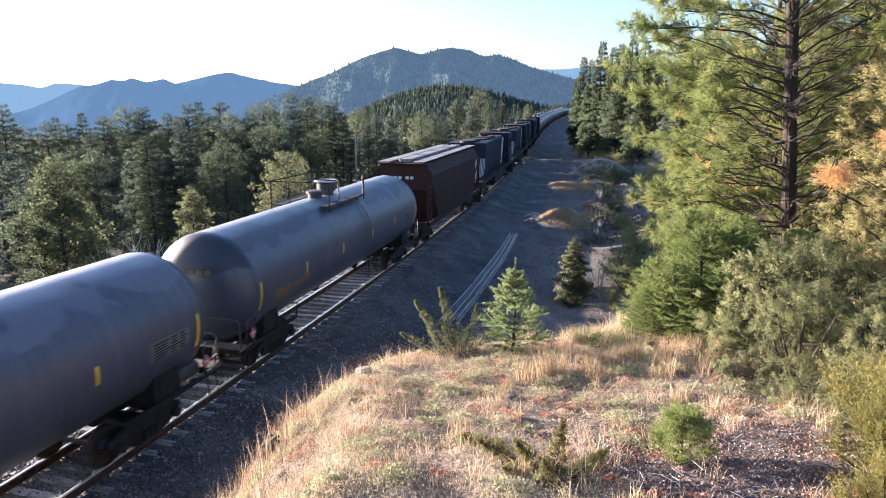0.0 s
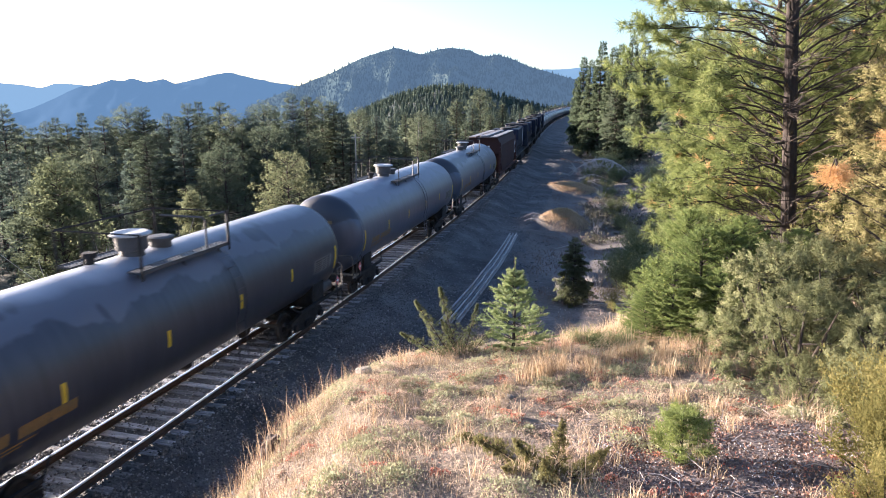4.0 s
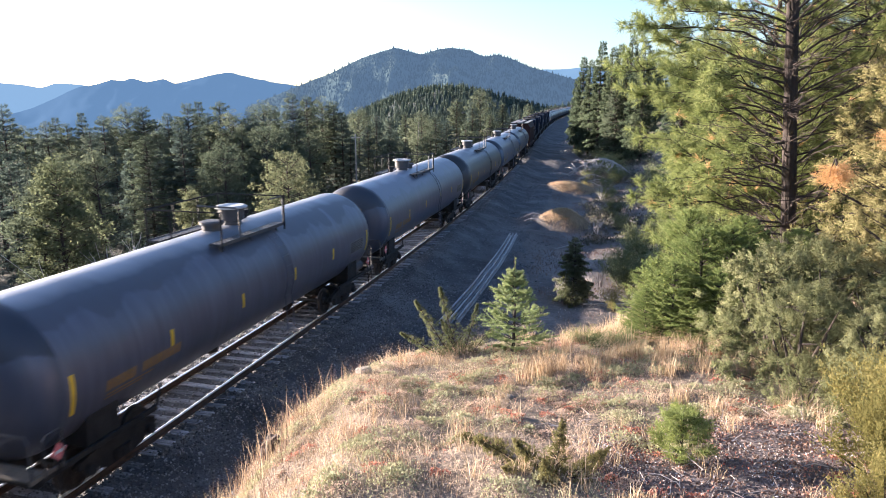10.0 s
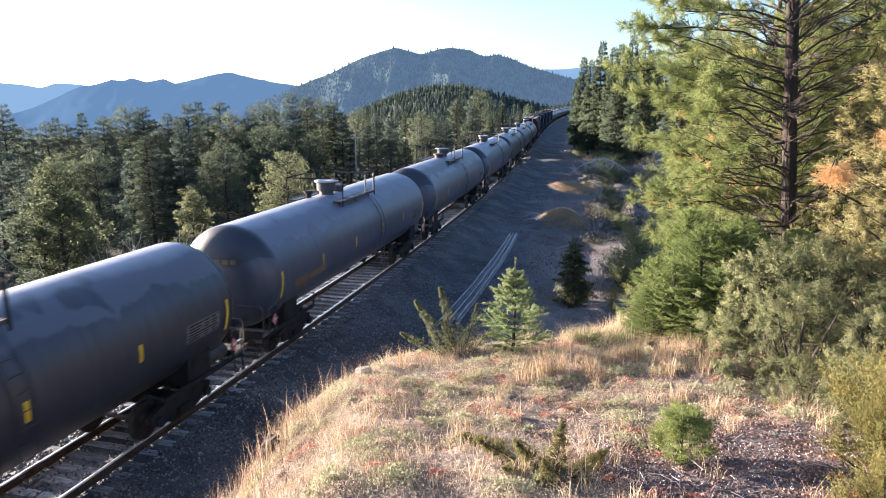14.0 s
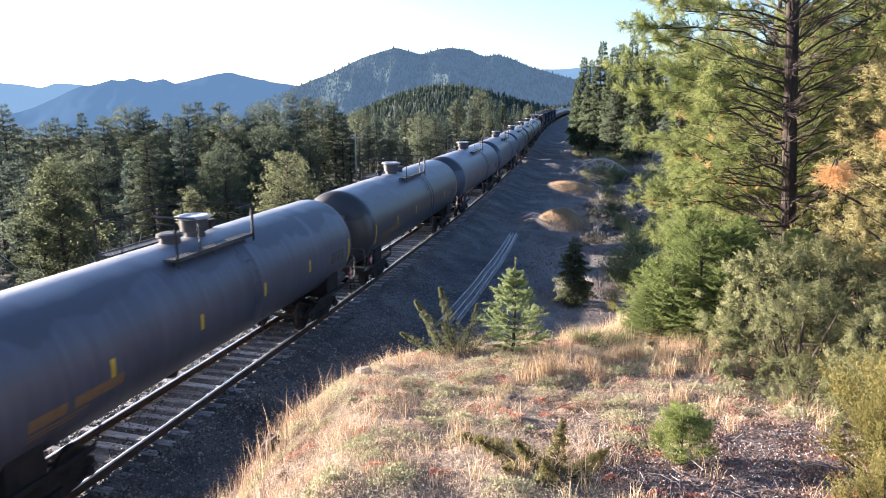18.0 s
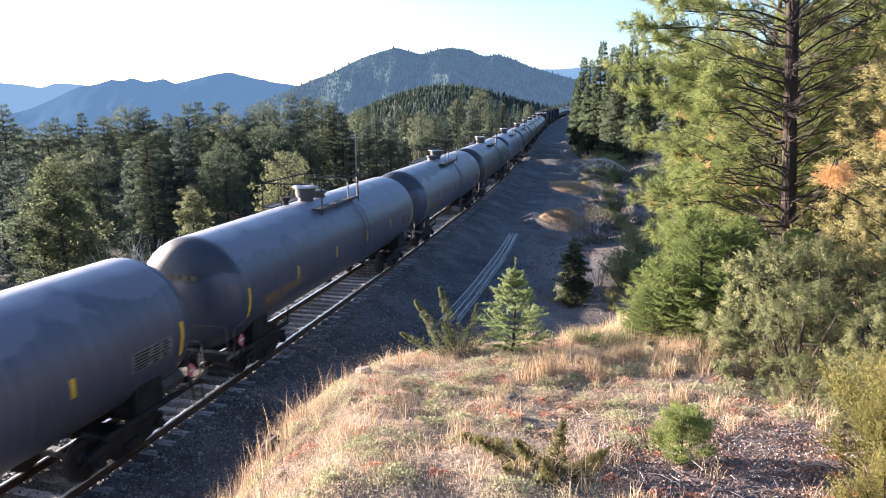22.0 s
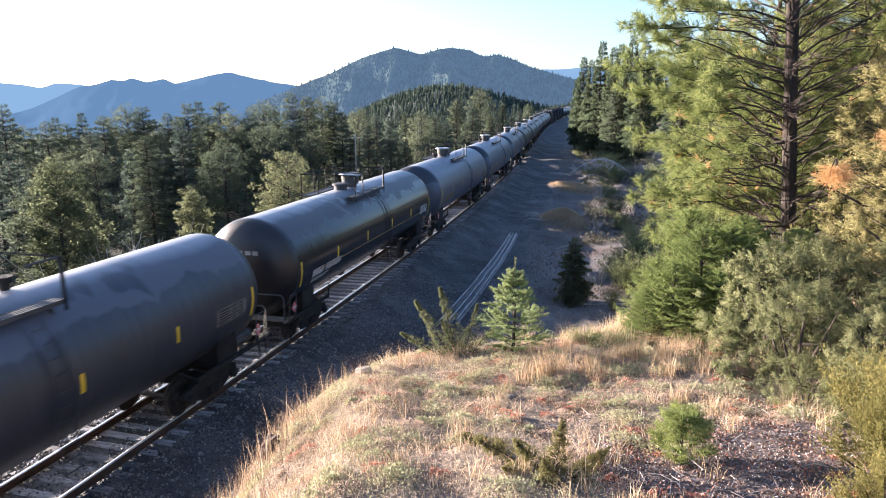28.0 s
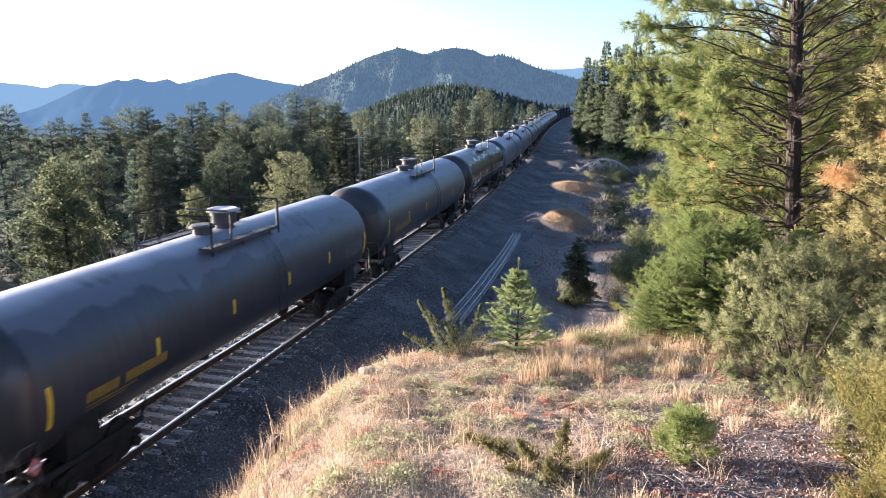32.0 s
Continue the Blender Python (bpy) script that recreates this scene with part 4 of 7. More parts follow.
def build_engine():
    eng = tagged(new("locomotive"), "dark blue diesel locomotive with white diagonal end stripes", "locomotive", "helper locomotives in mid-train")
    bm = box(bmesh.new(), -10.6, 10.6, -1.5, 1.5, 1.35, 1.62, 0.02)
    for e in (-1, 1):
        box(bm, 10.6 * e, 10.95 * e, -1.45, 1.45, 0.75, 1.65, 0.03)
    part("underframe", bm, M_BLACKSTEEL, eng)
    bm = box(bmesh.new(), -9.3, 6.2, -0.95, 0.95, 1.63, 4.3, 0.12)
    part("long_hood", bm, M_BLUE, eng)
    bm = box(bmesh.new(), -9.5, -5.6, -1.5, 1.5, 3.3, 4.45, 0.06)
    part("radiator_housing", bm, M_BLUE, eng)
    for x in (-8.8, -7.6, -6.4):
        bm = lathe(bmesh.new(), [(4.44, 0.6), (4.6, 0.58), (4.6, 0.1)], "z", 20, (x, 0, 0))
        part("radiator_fan", bm, M_BLACKSTEEL, eng)
    for x in (-3.4, -1.2, 1.2):
        part("roof_vent", box(bmesh.new(), x - 0.8, x + 0.8, -0.7, 0.7, 4.29, 4.5, 0.05), M_BLACKSTEEL, eng)
    part("roof_plate", box(bmesh.new(), -9.2, 6.1, -0.8, 0.8, 4.302, 4.33), M_BLACKSTEEL, eng)
    part("cab_roof", box(bmesh.new(), 6.25, 8.55, -1.42, 1.42, 4.502, 4.53), M_BLACKSTEEL, eng)
    part("exhaust", box(bmesh.new(), -0.35, 0.05, -0.3, 0.3, 4.29, 4.72, 0.03), M_BLACKSTEEL, eng)
    bm = box(bmesh.new(), 6.2, 8.6, -1.5, 1.5, 1.63, 4.5, 0.10)
    cab = part("cab", bm, M_BLUE, eng)
    for sgn in (-1, 1):
        for x in (6.7, 7.6):
            part("window", box(bmesh.new(), x, x + 0.65, 1.495 * sgn, 1.515 * sgn, 3.2, 3.95), M_GLASS, cab)
        part("windscreen", box(bmesh.new(), 8.59, 8.615, 0.15 * sgn, 1.25 * sgn, 3.25, 4.0), M_GLASS, cab)
    part("nose", box(bmesh.new(), 8.6, 9.8, -0.95, 0.95, 1.63, 3.1, 0.12), M_BLUE, eng)
    # diagonal white stripes at both ends of the sides
    for sgn in (-1, 1):
        for x0 in (-9.2, -8.4, -7.6, -6.8, 4.0, 4.6):
            bm = bmesh.new()
            y = 0.956 * sgn
            v = [bm.verts.new(p) for p in ((x0, y, 1.75), (x0 + 0.42, y, 1.75), (x0 + 1.5, y, 4.1), (x0 + 1.08, y, 4.1))]
            bm.faces.new(v if sgn < 0 else v[::-1])
            part("stripe", bm, M_WHITE, eng, "white diagonal stripe")
        bm = bmesh.new()
        for k in range(12):
            x = -9.8 + k * 1.45
            tube(bm, [(x, 1.46 * sgn, 1.6), (x, 1.46 * sgn, 2.65)], 0.02, 5)
        tube(bm, [(-9.8, 1.46 * sgn, 2.65), (6.15, 1.46 * sgn, 2.65)], 0.02, 5)
        part("handrail", bm, M_BLACKSTEEL, eng)
        for e in (-1, 1):
            bm = bmesh.new()
            for k in range(3):
                box(bm, (10.1 + 0.1 * k) * e, (10.75 + 0.05 * k) * e, 1.2 * sgn, 1.52 * sgn, 0.45 + 0.35 * k, 0.49 + 0.35 * k)
            part("steps", bm, M_BLACKSTEEL, eng)
    bm = bmesh.new()
    for k in range(5):
        y = -0.85 + 0.37 * k
        v = [bm.verts.new(p) for p in ((-9.306, y, 1.75), (-9.306, y + 0.2, 1.75), (-9.306, min(y + 0.5, 0.94), 4.0), (-9.306, min(y + 0.3, 0.9), 4.0))]
        bm.faces.new(v[::-1])
    part("end_stripes", bm, M_WHITE, eng, "white diagonal stripes on the hood end")
    part("fuel_tank", box(bmesh.new(), -2.8, 2.8, -1.4, 1.4, 0.45, 1.34, 0.15), M_BLACKSTEEL, eng)
    for e in (-1, 1):
        part("coupler", box(bmesh.new(), 10.95 * e, 11.35 * e, -0.15, 0.15, 0.7, 1.0, 0.03), M_WHEEL, eng)
        part("plough" if e > 0 else "pilot", box(bmesh.new(), 10.95 * e, 11.05 * e, -1.4, 1.4, 0.2, 0.74, 0.02), M_BLACKSTEEL, eng)
        truck(eng, 6.9 * e, 2.05, (-1, 0, 1), 0.53)
    return eng


SPEED, LEAD = 6.368, -4.457


def rail_pose(s, base=5.9):
    """Pose of a vehicle whose two trucks stand on the line at s - base and s + base."""
    a, b = on_track(s - base), on_track(s + base)
    c = (a + b) / 2
    d = b - a
    return Matrix.Translation(c) @ pose(0, 0, 0, 0, 0, math.degrees(math.atan2(d.y, d.x)))


FLEET = []            # (vehicle, place of its middle on the line at the clip's start, half of its truck distance)
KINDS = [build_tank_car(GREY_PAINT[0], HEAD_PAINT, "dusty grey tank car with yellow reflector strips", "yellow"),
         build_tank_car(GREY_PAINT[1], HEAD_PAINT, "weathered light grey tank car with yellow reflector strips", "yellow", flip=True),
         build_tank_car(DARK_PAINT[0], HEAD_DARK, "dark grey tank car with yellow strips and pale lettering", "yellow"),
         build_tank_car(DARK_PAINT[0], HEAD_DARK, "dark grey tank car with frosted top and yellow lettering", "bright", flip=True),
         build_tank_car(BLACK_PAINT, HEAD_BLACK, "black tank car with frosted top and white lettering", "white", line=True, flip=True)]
ORDER = {2: 1, 1: 0, 0: 2, -1: 0, -2: 1, -3: 0, -4: 2, -5: 1, -6: 0, -7: 0, -8: 4, -9: 3, -10: 3, -11: 3, -12: 0, -13: 0}
used = set()


def place(kind, s, base):
    car = kind if kind.name not in used else copy_thing(kind, Matrix.Identity(4))
    used.add(kind.name)
    car.matrix_basis = rail_pose(s, base)
    FLEET.append((car, s, base))


for j, k in ORDER.items():
    place(KINDS[k], LEAD + j * LC - 7.5, 5.9)
front = LEAD + 2 * LC - 7.5 + LC / 2
hopper = build_hopper()
place(hopper, front + 8.3, 6.1)
front += 16.6
engine = build_engine()
for k in range(4):
    place(engine, front + 11.35, 6.9)
    front += 22.7
for k in range(13):
    place(KINDS[(0, 1, 0, 1, 2)[k % 5]], front + LC / 2, 5.9)
    front += LC


# ---------- vegetation ----------
def leaf_mesh(name, centres, dirs, lengths, widths, material, rs, droop=0.0, tri=False, normals=None):
    """Many small pointed leaves or needle sprays: one folded diamond each; normals, where given, round the shading of the mass."""
    n = len(centres)
    c, d = np.asarray(centres, float), np.asarray(dirs, float)
    d /= np.linalg.norm(d, axis=1)[:, None] + 1e-9
    r = rs.normal(size=(n, 3))
    side = np.cross(d, r)
    side /= np.linalg.norm(side, axis=1)[:, None] + 1e-9
    L, W = np.asarray(lengths)[:, None], np.asarray(widths)[:, None]
    tip = c + d * L
    tip[:, 2] -= droop * L[:, 0]
    mid = c + d * L * 0.45
    v = np.stack([c, mid + side * W, tip, mid - side * W], 1).reshape(-1, 3)
    me = bpy.data.meshes.new(name)
    if tri:
        q = c + d * L * 0.3
        v = np.stack([q + side * W, tip, q - side * W], 1).reshape(-1, 3)
        me.vertices.add(3 * n)
        me.vertices.foreach_set("co", v.ravel())
        me.loops.add(3 * n)
        me.loops.foreach_set("vertex_index", np.arange(3 * n))
        me.polygons.add(n)
        me.polygons.foreach_set("loop_start", np.arange(0, 3 * n, 3))
        me.materials.append(material)
        me.update()
        me.validate()
        if normals is not None:
            me.polygons.foreach_set("use_smooth", [True] * n)
            me.normals_split_custom_set_from_vertices(np.repeat(normals, 3, axis=0).tolist())
        return me
    me.vertices.add(4 * n)
    me.vertices.foreach_set("co", v.ravel())
    me.loops.add(6 * n)
    base = np.arange(n)[:, None] * 4
    me.loops.foreach_set("vertex_index", (base + np.array([[0, 1, 2, 0, 2, 3]])).ravel())
    me.polygons.add(2 * n)
    me.polygons.foreach_set("loop_start", np.arange(0, 6 * n, 3))
    me.materials.append(material)
    me.update()
    me.validate()
    return me


def conifer(name, height, radius, material, seed, label, category="tree", sprays=14000, bare=0.05, spray=0.0165, bushy=0.0, taper=0.58, ragged=0.4, group="", thin=(0.2, 0.34), layers=26, open_crown=0.0):
    """A conifer: tapered trunk, whorls of limbs, and flat fans of needle sprays along each limb; bushy pines carry theirs in rounded clumps."""
    rs = np.random.RandomState(seed)
    tree = tagged(new(name), label, category, group)
    bm = bmesh.new()
    pts = [(0.01 * height * math.sin(3 * f + seed), 0.01 * height * math.cos(2 * f + seed), height * f - 0.25 * (f == 0)) for f in (0, 0.25, 0.5, 0.75, 0.97)]
    tube(bm, pts, [0.016 * height, 0.013 * height, 0.009 * height, 0.005 * height, 0.002 * height], 7)
    limbs = []
    for w in range(layers):
        f = bare + (1 - bare) * ((w + rs.uniform(0.0, 0.6)) / layers) ** 0.92
        f = min(f, 0.975)
        g = (f - bare) / (1 - bare)
        if bushy:
            env = (1 - g ** (1.5 + bushy)) ** 0.75 * (0.6 + 0.4 * min(1, g * 4))
        else:
            env = (1 - g) ** taper * (0.6 + 0.4 * min(1, g * 5))
        nb = rs.randint(5, 8)
        a0 = rs.uniform(0, 6.28)
        for b in range(nb):
            if rs.rand() < open_crown:
                continue
            a = a0 + 6.28 * b / nb + rs.uniform(-0.35, 0.35)
            ln = radius * env * rs.uniform(1 - ragged, 1 + ragged * 0.5) + 0.012 * height
            rise = (-0.22 + 0.75 * g if not bushy else 0.1 + 0.5 * g) + rs.uniform(-0.14, 0.14)
            limbs.append((f * height + rs.uniform(-0.5, 0.5) * height / layers * 0.6, a, ln, rise))
    lsum = sum((t[2] + 0.02 * height) ** 1.35 * (0.65 + t[0] / height) for t in limbs)
    cs, ds, ls, ws, ns = [], [], [], [], []
    for z, a, ln, rise in limbs:
        out = np.array([math.cos(a), math.sin(a), rise])
        side = np.array([-math.sin(a), math.cos(a), 0])
        if ln > 0.06 * height:
            tube(bm, [(0, 0, z), tuple(out * ln * 0.5 + [0, 0, z]), tuple(out * ln * 0.9 + [0, 0, z])], [0.0035 * height, 0.0025 * height, 0.001 * height], 4)
        n = max(4, int(sprays * (ln + 0.02 * height) ** 1.35 * (0.65 + z / height) / lsum))
        if bushy:
            k = max(2, int(2 + ln * 1.6))
            t0 = rs.uniform(0.35, 1.0, k)
            cc = out[None] * (ln * t0)[:, None] + side[None] * (rs.uniform(-0.38, 0.38, k) * ln)[:, None]
            cc[:, 2] += rs.uniform(-0.02, 0.05, k) * height
            i = rs.randint(0, k, n)
            blob = rs.normal(size=(n, 3))
            blob /= np.linalg.norm(blob, axis=1)[:, None]
            p = cc[i] + blob * (rs.uniform(0.4, 1.0, n) * 0.030 * height * rs.uniform(0.6, 1.2, k)[i])[:, None] * np.array([1, 1, 0.7])
            d = blob + out[None] * 0.4 + rs.normal(size=(n, 3)) * 0.4 + np.array([0, 0, 0.3])
            nn = blob * 0.9
        else:
            t = rs.uniform(0.08, 1.0, n) ** 0.7
            w = rs.uniform(-1, 1, n)
            p = out[None] * (ln * t)[:, None] + side[None] * (w * (0.34 * ln * (1.05 - t) + 0.012 * height))[:, None]
            p[:, 2] += -0.13 * ln * t ** 2 * (1.2 - rise) - 0.05 * ln * np.abs(w) + rs.normal(size=n) * 0.006 * height
            d = out[None] * 0.9 + side[None] * (w * 0.9)[:, None] + rs.normal(size=(n, 3)) * 0.35 - np.array([0, 0, 0.12])
            nn = rs.normal(size=(n, 3)) * 0.15
        p[:, 2] += z
        rad = p * np.array([1, 1, 0]) / (radius + 1e-6)
        nn = nn + rad * 0.95 + np.array([0, 0, 0.7]) + rs.normal(size=(n, 3)) * 0.12
        cs.append(p)
        ds.append(d)
        ns.append(nn)
        small = 0.45 + 0.55 * min(1.0, ln / (0.5 * radius))
        ls.append(small * spray * height * rs.uniform(0.6, 1.4, n))
        ws.append(small * spray * height * rs.uniform(*thin, n))
    # leader at the tip
    n = 60
    t = rs.uniform(0, 1, n)
    cs.append(np.stack([rs.normal(size=n) * 0.006 * height * (1 - t), rs.normal(size=n) * 0.006 * height * (1 - t), height * (0.94 + 0.06 * t)], 1))
    ds.append(rs.normal(size=(n, 3)) * 0.5 + np.array([0, 0, 1.5]))
    ns.append(rs.normal(size=(n, 3)))
    ls.append(spray * height * rs.uniform(0.4, 0.9, n))
    ws.append(spray * height * rs.uniform(0.12, 0.2, n))
    part("trunk", bm, M_BARK, tree)
    N = np.concatenate(ns)
    N /= np.linalg.norm(N, axis=1)[:, None] + 1e-9
    part("crown", leaf_mesh("crown", np.concatenate(cs), np.concatenate(ds), np.concatenate(ls), np.concatenate(ws), material, rs, 0.15, True, N), None, tree)
    return tree


STAND = [conifer("conifer_tree", 15, 3.0, M_SPRUCE, 1, "dark green fir tree with a pointed crown", group="valley trees"),
         conifer("conifer_tree", 13, 2.8, M_SPRUCE, 2, "dark green conifer with a ragged crown", ragged=0.6, open_crown=0.15, layers=20, group="valley trees"),
         conifer("conifer_tree", 16, 2.5, M_SPRUCE, 3, "tall dark fir tree with a narrow top", taper=0.62, group="valley trees"),
         conifer("pine_tree", 13, 3.7, M_OLIVE, 4, "olive green pine with a rounded bushy crown", bushy=0.8, bare=0.2, ragged=0.4, layers=15, group="valley trees"),
         conifer("pine_tree", 12, 3.0, M_OLIVE, 5, "olive green pine with an uneven crown", bushy=0.3, bare=0.15, ragged=0.6, layers=14, open_crown=0.25, group="valley trees"),
         conifer("conifer_tree", 14, 3.2, M_OLIVE, 6, "broad yellow-green fir tree", ragged=0.5, taper=0.52, group="valley trees"),
         conifer("pine_tree", 11, 3.5, M_LIGHTPINE, 7, "light yellow-green pine with a rounded crown", bushy=0.9, bare=0.12, ragged=0.3, layers=15, group="valley trees"),
         conifer("conifer_tree", 15, 2.1, M_FIRDARK, 8, "dense dark fir tree above the track", sprays=12000, spray=0.020, ragged=0.4, bare=0.08, taper=0.8, layers=34, group="slope trees"),
         conifer("conifer_tree", 14, 1.9, M_FIRDARK, 9, "shaggy dark conifer above the track", sprays=12000, spray=0.020, bare=0.08, ragged=0.5, taper=0.75, layers=30, group="slope trees"),
         conifer("fir_tree", 14, 3.4, M_LIGHTPINE, 10, "sunlit yellow-green fir below the embankment", sprays=16000, spray=0.02, ragged=0.5, bushy=0.1, layers=22, group="valley trees"),
         conifer("bare_pine", 12, 2.9, M_OLIVE, 11, "thin grey-olive pine with sparse foliage", sprays=7000, bushy=0.3, bare=0.2, ragged=0.6, layers=13, open_crown=0.3, group="valley trees")]
DEEP = [conifer("conifer_tree", 15, 2.9, M_SPRUCE, 21, "dark fir deep in the valley wood", sprays=3500, spray=0.030, layers=16, group="valley trees"),
        conifer("pine_tree", 13, 3.2, M_OLIVE, 22, "olive pine deep in the valley wood", sprays=3500, spray=0.030, bushy=0.5, layers=12, group="valley trees")]
taken = set()


def put(tree, x, y, scale, turn=0.0, sink=0.15, lean=0.0, label=""):
    t = tree if tree.name not in taken else copy_thing(tree, Matrix.Identity(4))
    taken.add(tree.name)
    t.matrix_basis = pose(x, y, zat(x, y) - sink, 0, lean, turn) @ Matrix.Diagonal((scale, scale, scale, 1))
    if label:
        t["label"] = label
    return t


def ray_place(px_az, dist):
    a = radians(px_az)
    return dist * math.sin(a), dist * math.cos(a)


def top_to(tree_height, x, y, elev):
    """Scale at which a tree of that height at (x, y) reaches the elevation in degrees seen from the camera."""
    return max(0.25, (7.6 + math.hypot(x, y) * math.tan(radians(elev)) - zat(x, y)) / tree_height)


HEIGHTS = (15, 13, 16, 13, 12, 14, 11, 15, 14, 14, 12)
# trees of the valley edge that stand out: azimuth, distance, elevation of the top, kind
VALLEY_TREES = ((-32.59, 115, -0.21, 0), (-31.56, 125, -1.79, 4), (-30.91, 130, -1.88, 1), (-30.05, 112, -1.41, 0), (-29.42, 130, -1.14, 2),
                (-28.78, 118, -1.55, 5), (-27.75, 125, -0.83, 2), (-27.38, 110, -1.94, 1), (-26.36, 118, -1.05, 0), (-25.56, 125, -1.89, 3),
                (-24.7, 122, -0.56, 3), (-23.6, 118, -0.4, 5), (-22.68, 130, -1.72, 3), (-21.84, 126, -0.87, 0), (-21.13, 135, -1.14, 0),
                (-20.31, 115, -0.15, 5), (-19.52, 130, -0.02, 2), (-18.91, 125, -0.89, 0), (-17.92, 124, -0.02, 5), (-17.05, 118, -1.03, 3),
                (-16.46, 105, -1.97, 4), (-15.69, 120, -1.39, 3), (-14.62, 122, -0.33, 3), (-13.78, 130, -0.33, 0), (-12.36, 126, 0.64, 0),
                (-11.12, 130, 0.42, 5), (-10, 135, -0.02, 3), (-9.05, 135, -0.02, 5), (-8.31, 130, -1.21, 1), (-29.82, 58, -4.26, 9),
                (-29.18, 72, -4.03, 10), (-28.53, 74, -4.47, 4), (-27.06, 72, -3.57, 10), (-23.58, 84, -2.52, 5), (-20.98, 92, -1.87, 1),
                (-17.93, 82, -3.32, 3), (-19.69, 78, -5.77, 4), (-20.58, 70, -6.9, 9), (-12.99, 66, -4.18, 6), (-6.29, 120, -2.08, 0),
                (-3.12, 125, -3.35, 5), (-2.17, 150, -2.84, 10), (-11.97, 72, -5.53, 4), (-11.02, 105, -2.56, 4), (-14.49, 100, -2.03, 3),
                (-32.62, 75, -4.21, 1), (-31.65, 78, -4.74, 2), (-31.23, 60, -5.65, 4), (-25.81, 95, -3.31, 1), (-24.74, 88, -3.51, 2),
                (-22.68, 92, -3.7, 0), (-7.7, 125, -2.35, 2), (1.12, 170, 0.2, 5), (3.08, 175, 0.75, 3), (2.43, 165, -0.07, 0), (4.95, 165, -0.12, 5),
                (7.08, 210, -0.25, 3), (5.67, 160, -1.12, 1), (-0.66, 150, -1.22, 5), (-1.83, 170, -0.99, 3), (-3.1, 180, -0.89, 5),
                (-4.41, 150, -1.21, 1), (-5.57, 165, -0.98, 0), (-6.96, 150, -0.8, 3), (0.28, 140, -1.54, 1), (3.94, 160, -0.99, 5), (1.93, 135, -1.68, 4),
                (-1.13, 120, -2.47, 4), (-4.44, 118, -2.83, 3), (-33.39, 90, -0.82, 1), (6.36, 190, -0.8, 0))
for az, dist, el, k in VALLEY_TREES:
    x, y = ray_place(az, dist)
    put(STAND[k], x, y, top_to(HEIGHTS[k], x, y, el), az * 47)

# the rest of the wood, filling in between
rs = random.Random(12)
count, tries = 0, 0
while count < 75 and tries < 9000:
    tries += 1
    az, dist = rs.uniform(-36, 7.5), 80 + 190 * rs.random()
    x, y = ray_place(az, dist)
    s, u = track_coords(np.array([x]), np.array([y]))
    if u[0] > -15 - dist * 0.03 or dist < (100 if az < -12 else 130):
        continue
    k = rs.choice((0, 0, 1) if az < -8 else (0, 1))
    sc = top_to((15, 13)[k], x, y, (-1.6 if az < -8 else -1.3) - 2.2 * rs.random() ** 1.2)
    if sc > 1.5 or sc < 0.35:
        sc = rs.uniform(0.5, 0.8)
    put(DEEP[k], x, y, sc, rs.uniform(0, 360))
    count += 1

# the wood goes on to the left: unseen trees, added to shade the valley
count, tries = 0, 0
while count < 60 and tries < 4000:
    tries += 1
    az, dist = rs.uniform(-88, -35.5), rs.uniform(48, 150)
    x, y = ray_place(az, dist)
    s, u = track_coords(np.array([x]), np.array([y]))
    if u[0] > -24:
        continue
    k = rs.choice((0, 0, 1))
    put(DEEP[k], x, y, (rs.uniform(-2.0, 2.5) - zat(x, y)) / (15, 13)[k], rs.uniform(0, 360))
    count += 1

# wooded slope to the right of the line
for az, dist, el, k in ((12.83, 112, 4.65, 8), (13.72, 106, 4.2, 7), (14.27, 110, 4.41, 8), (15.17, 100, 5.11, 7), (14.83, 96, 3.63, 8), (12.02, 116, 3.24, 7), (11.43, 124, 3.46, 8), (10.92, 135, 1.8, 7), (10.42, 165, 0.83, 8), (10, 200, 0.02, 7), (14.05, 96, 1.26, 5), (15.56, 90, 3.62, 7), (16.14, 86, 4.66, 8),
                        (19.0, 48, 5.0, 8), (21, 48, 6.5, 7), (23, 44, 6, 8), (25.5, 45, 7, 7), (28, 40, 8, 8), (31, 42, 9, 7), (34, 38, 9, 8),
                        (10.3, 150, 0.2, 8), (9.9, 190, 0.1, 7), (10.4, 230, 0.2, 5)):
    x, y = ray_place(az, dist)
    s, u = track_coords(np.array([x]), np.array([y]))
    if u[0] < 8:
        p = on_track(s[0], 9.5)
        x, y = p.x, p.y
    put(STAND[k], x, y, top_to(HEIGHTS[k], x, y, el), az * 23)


count = 0
while count < 16:
    az, dist = rs.uniform(11.2, 17.5), rs.uniform(112, 165)
    x, y = ray_place(az, dist)
    s, u = track_coords(np.array([x]), np.array([y]))
    if u[0] > 12:
        put(STAND[rs.choice((7, 8))], x, y, top_to(15, x, y, 0.6 + (az - 11) * 0.55 + rs.uniform(-0.6, 0.3)), rs.uniform(0, 360))
        count += 1


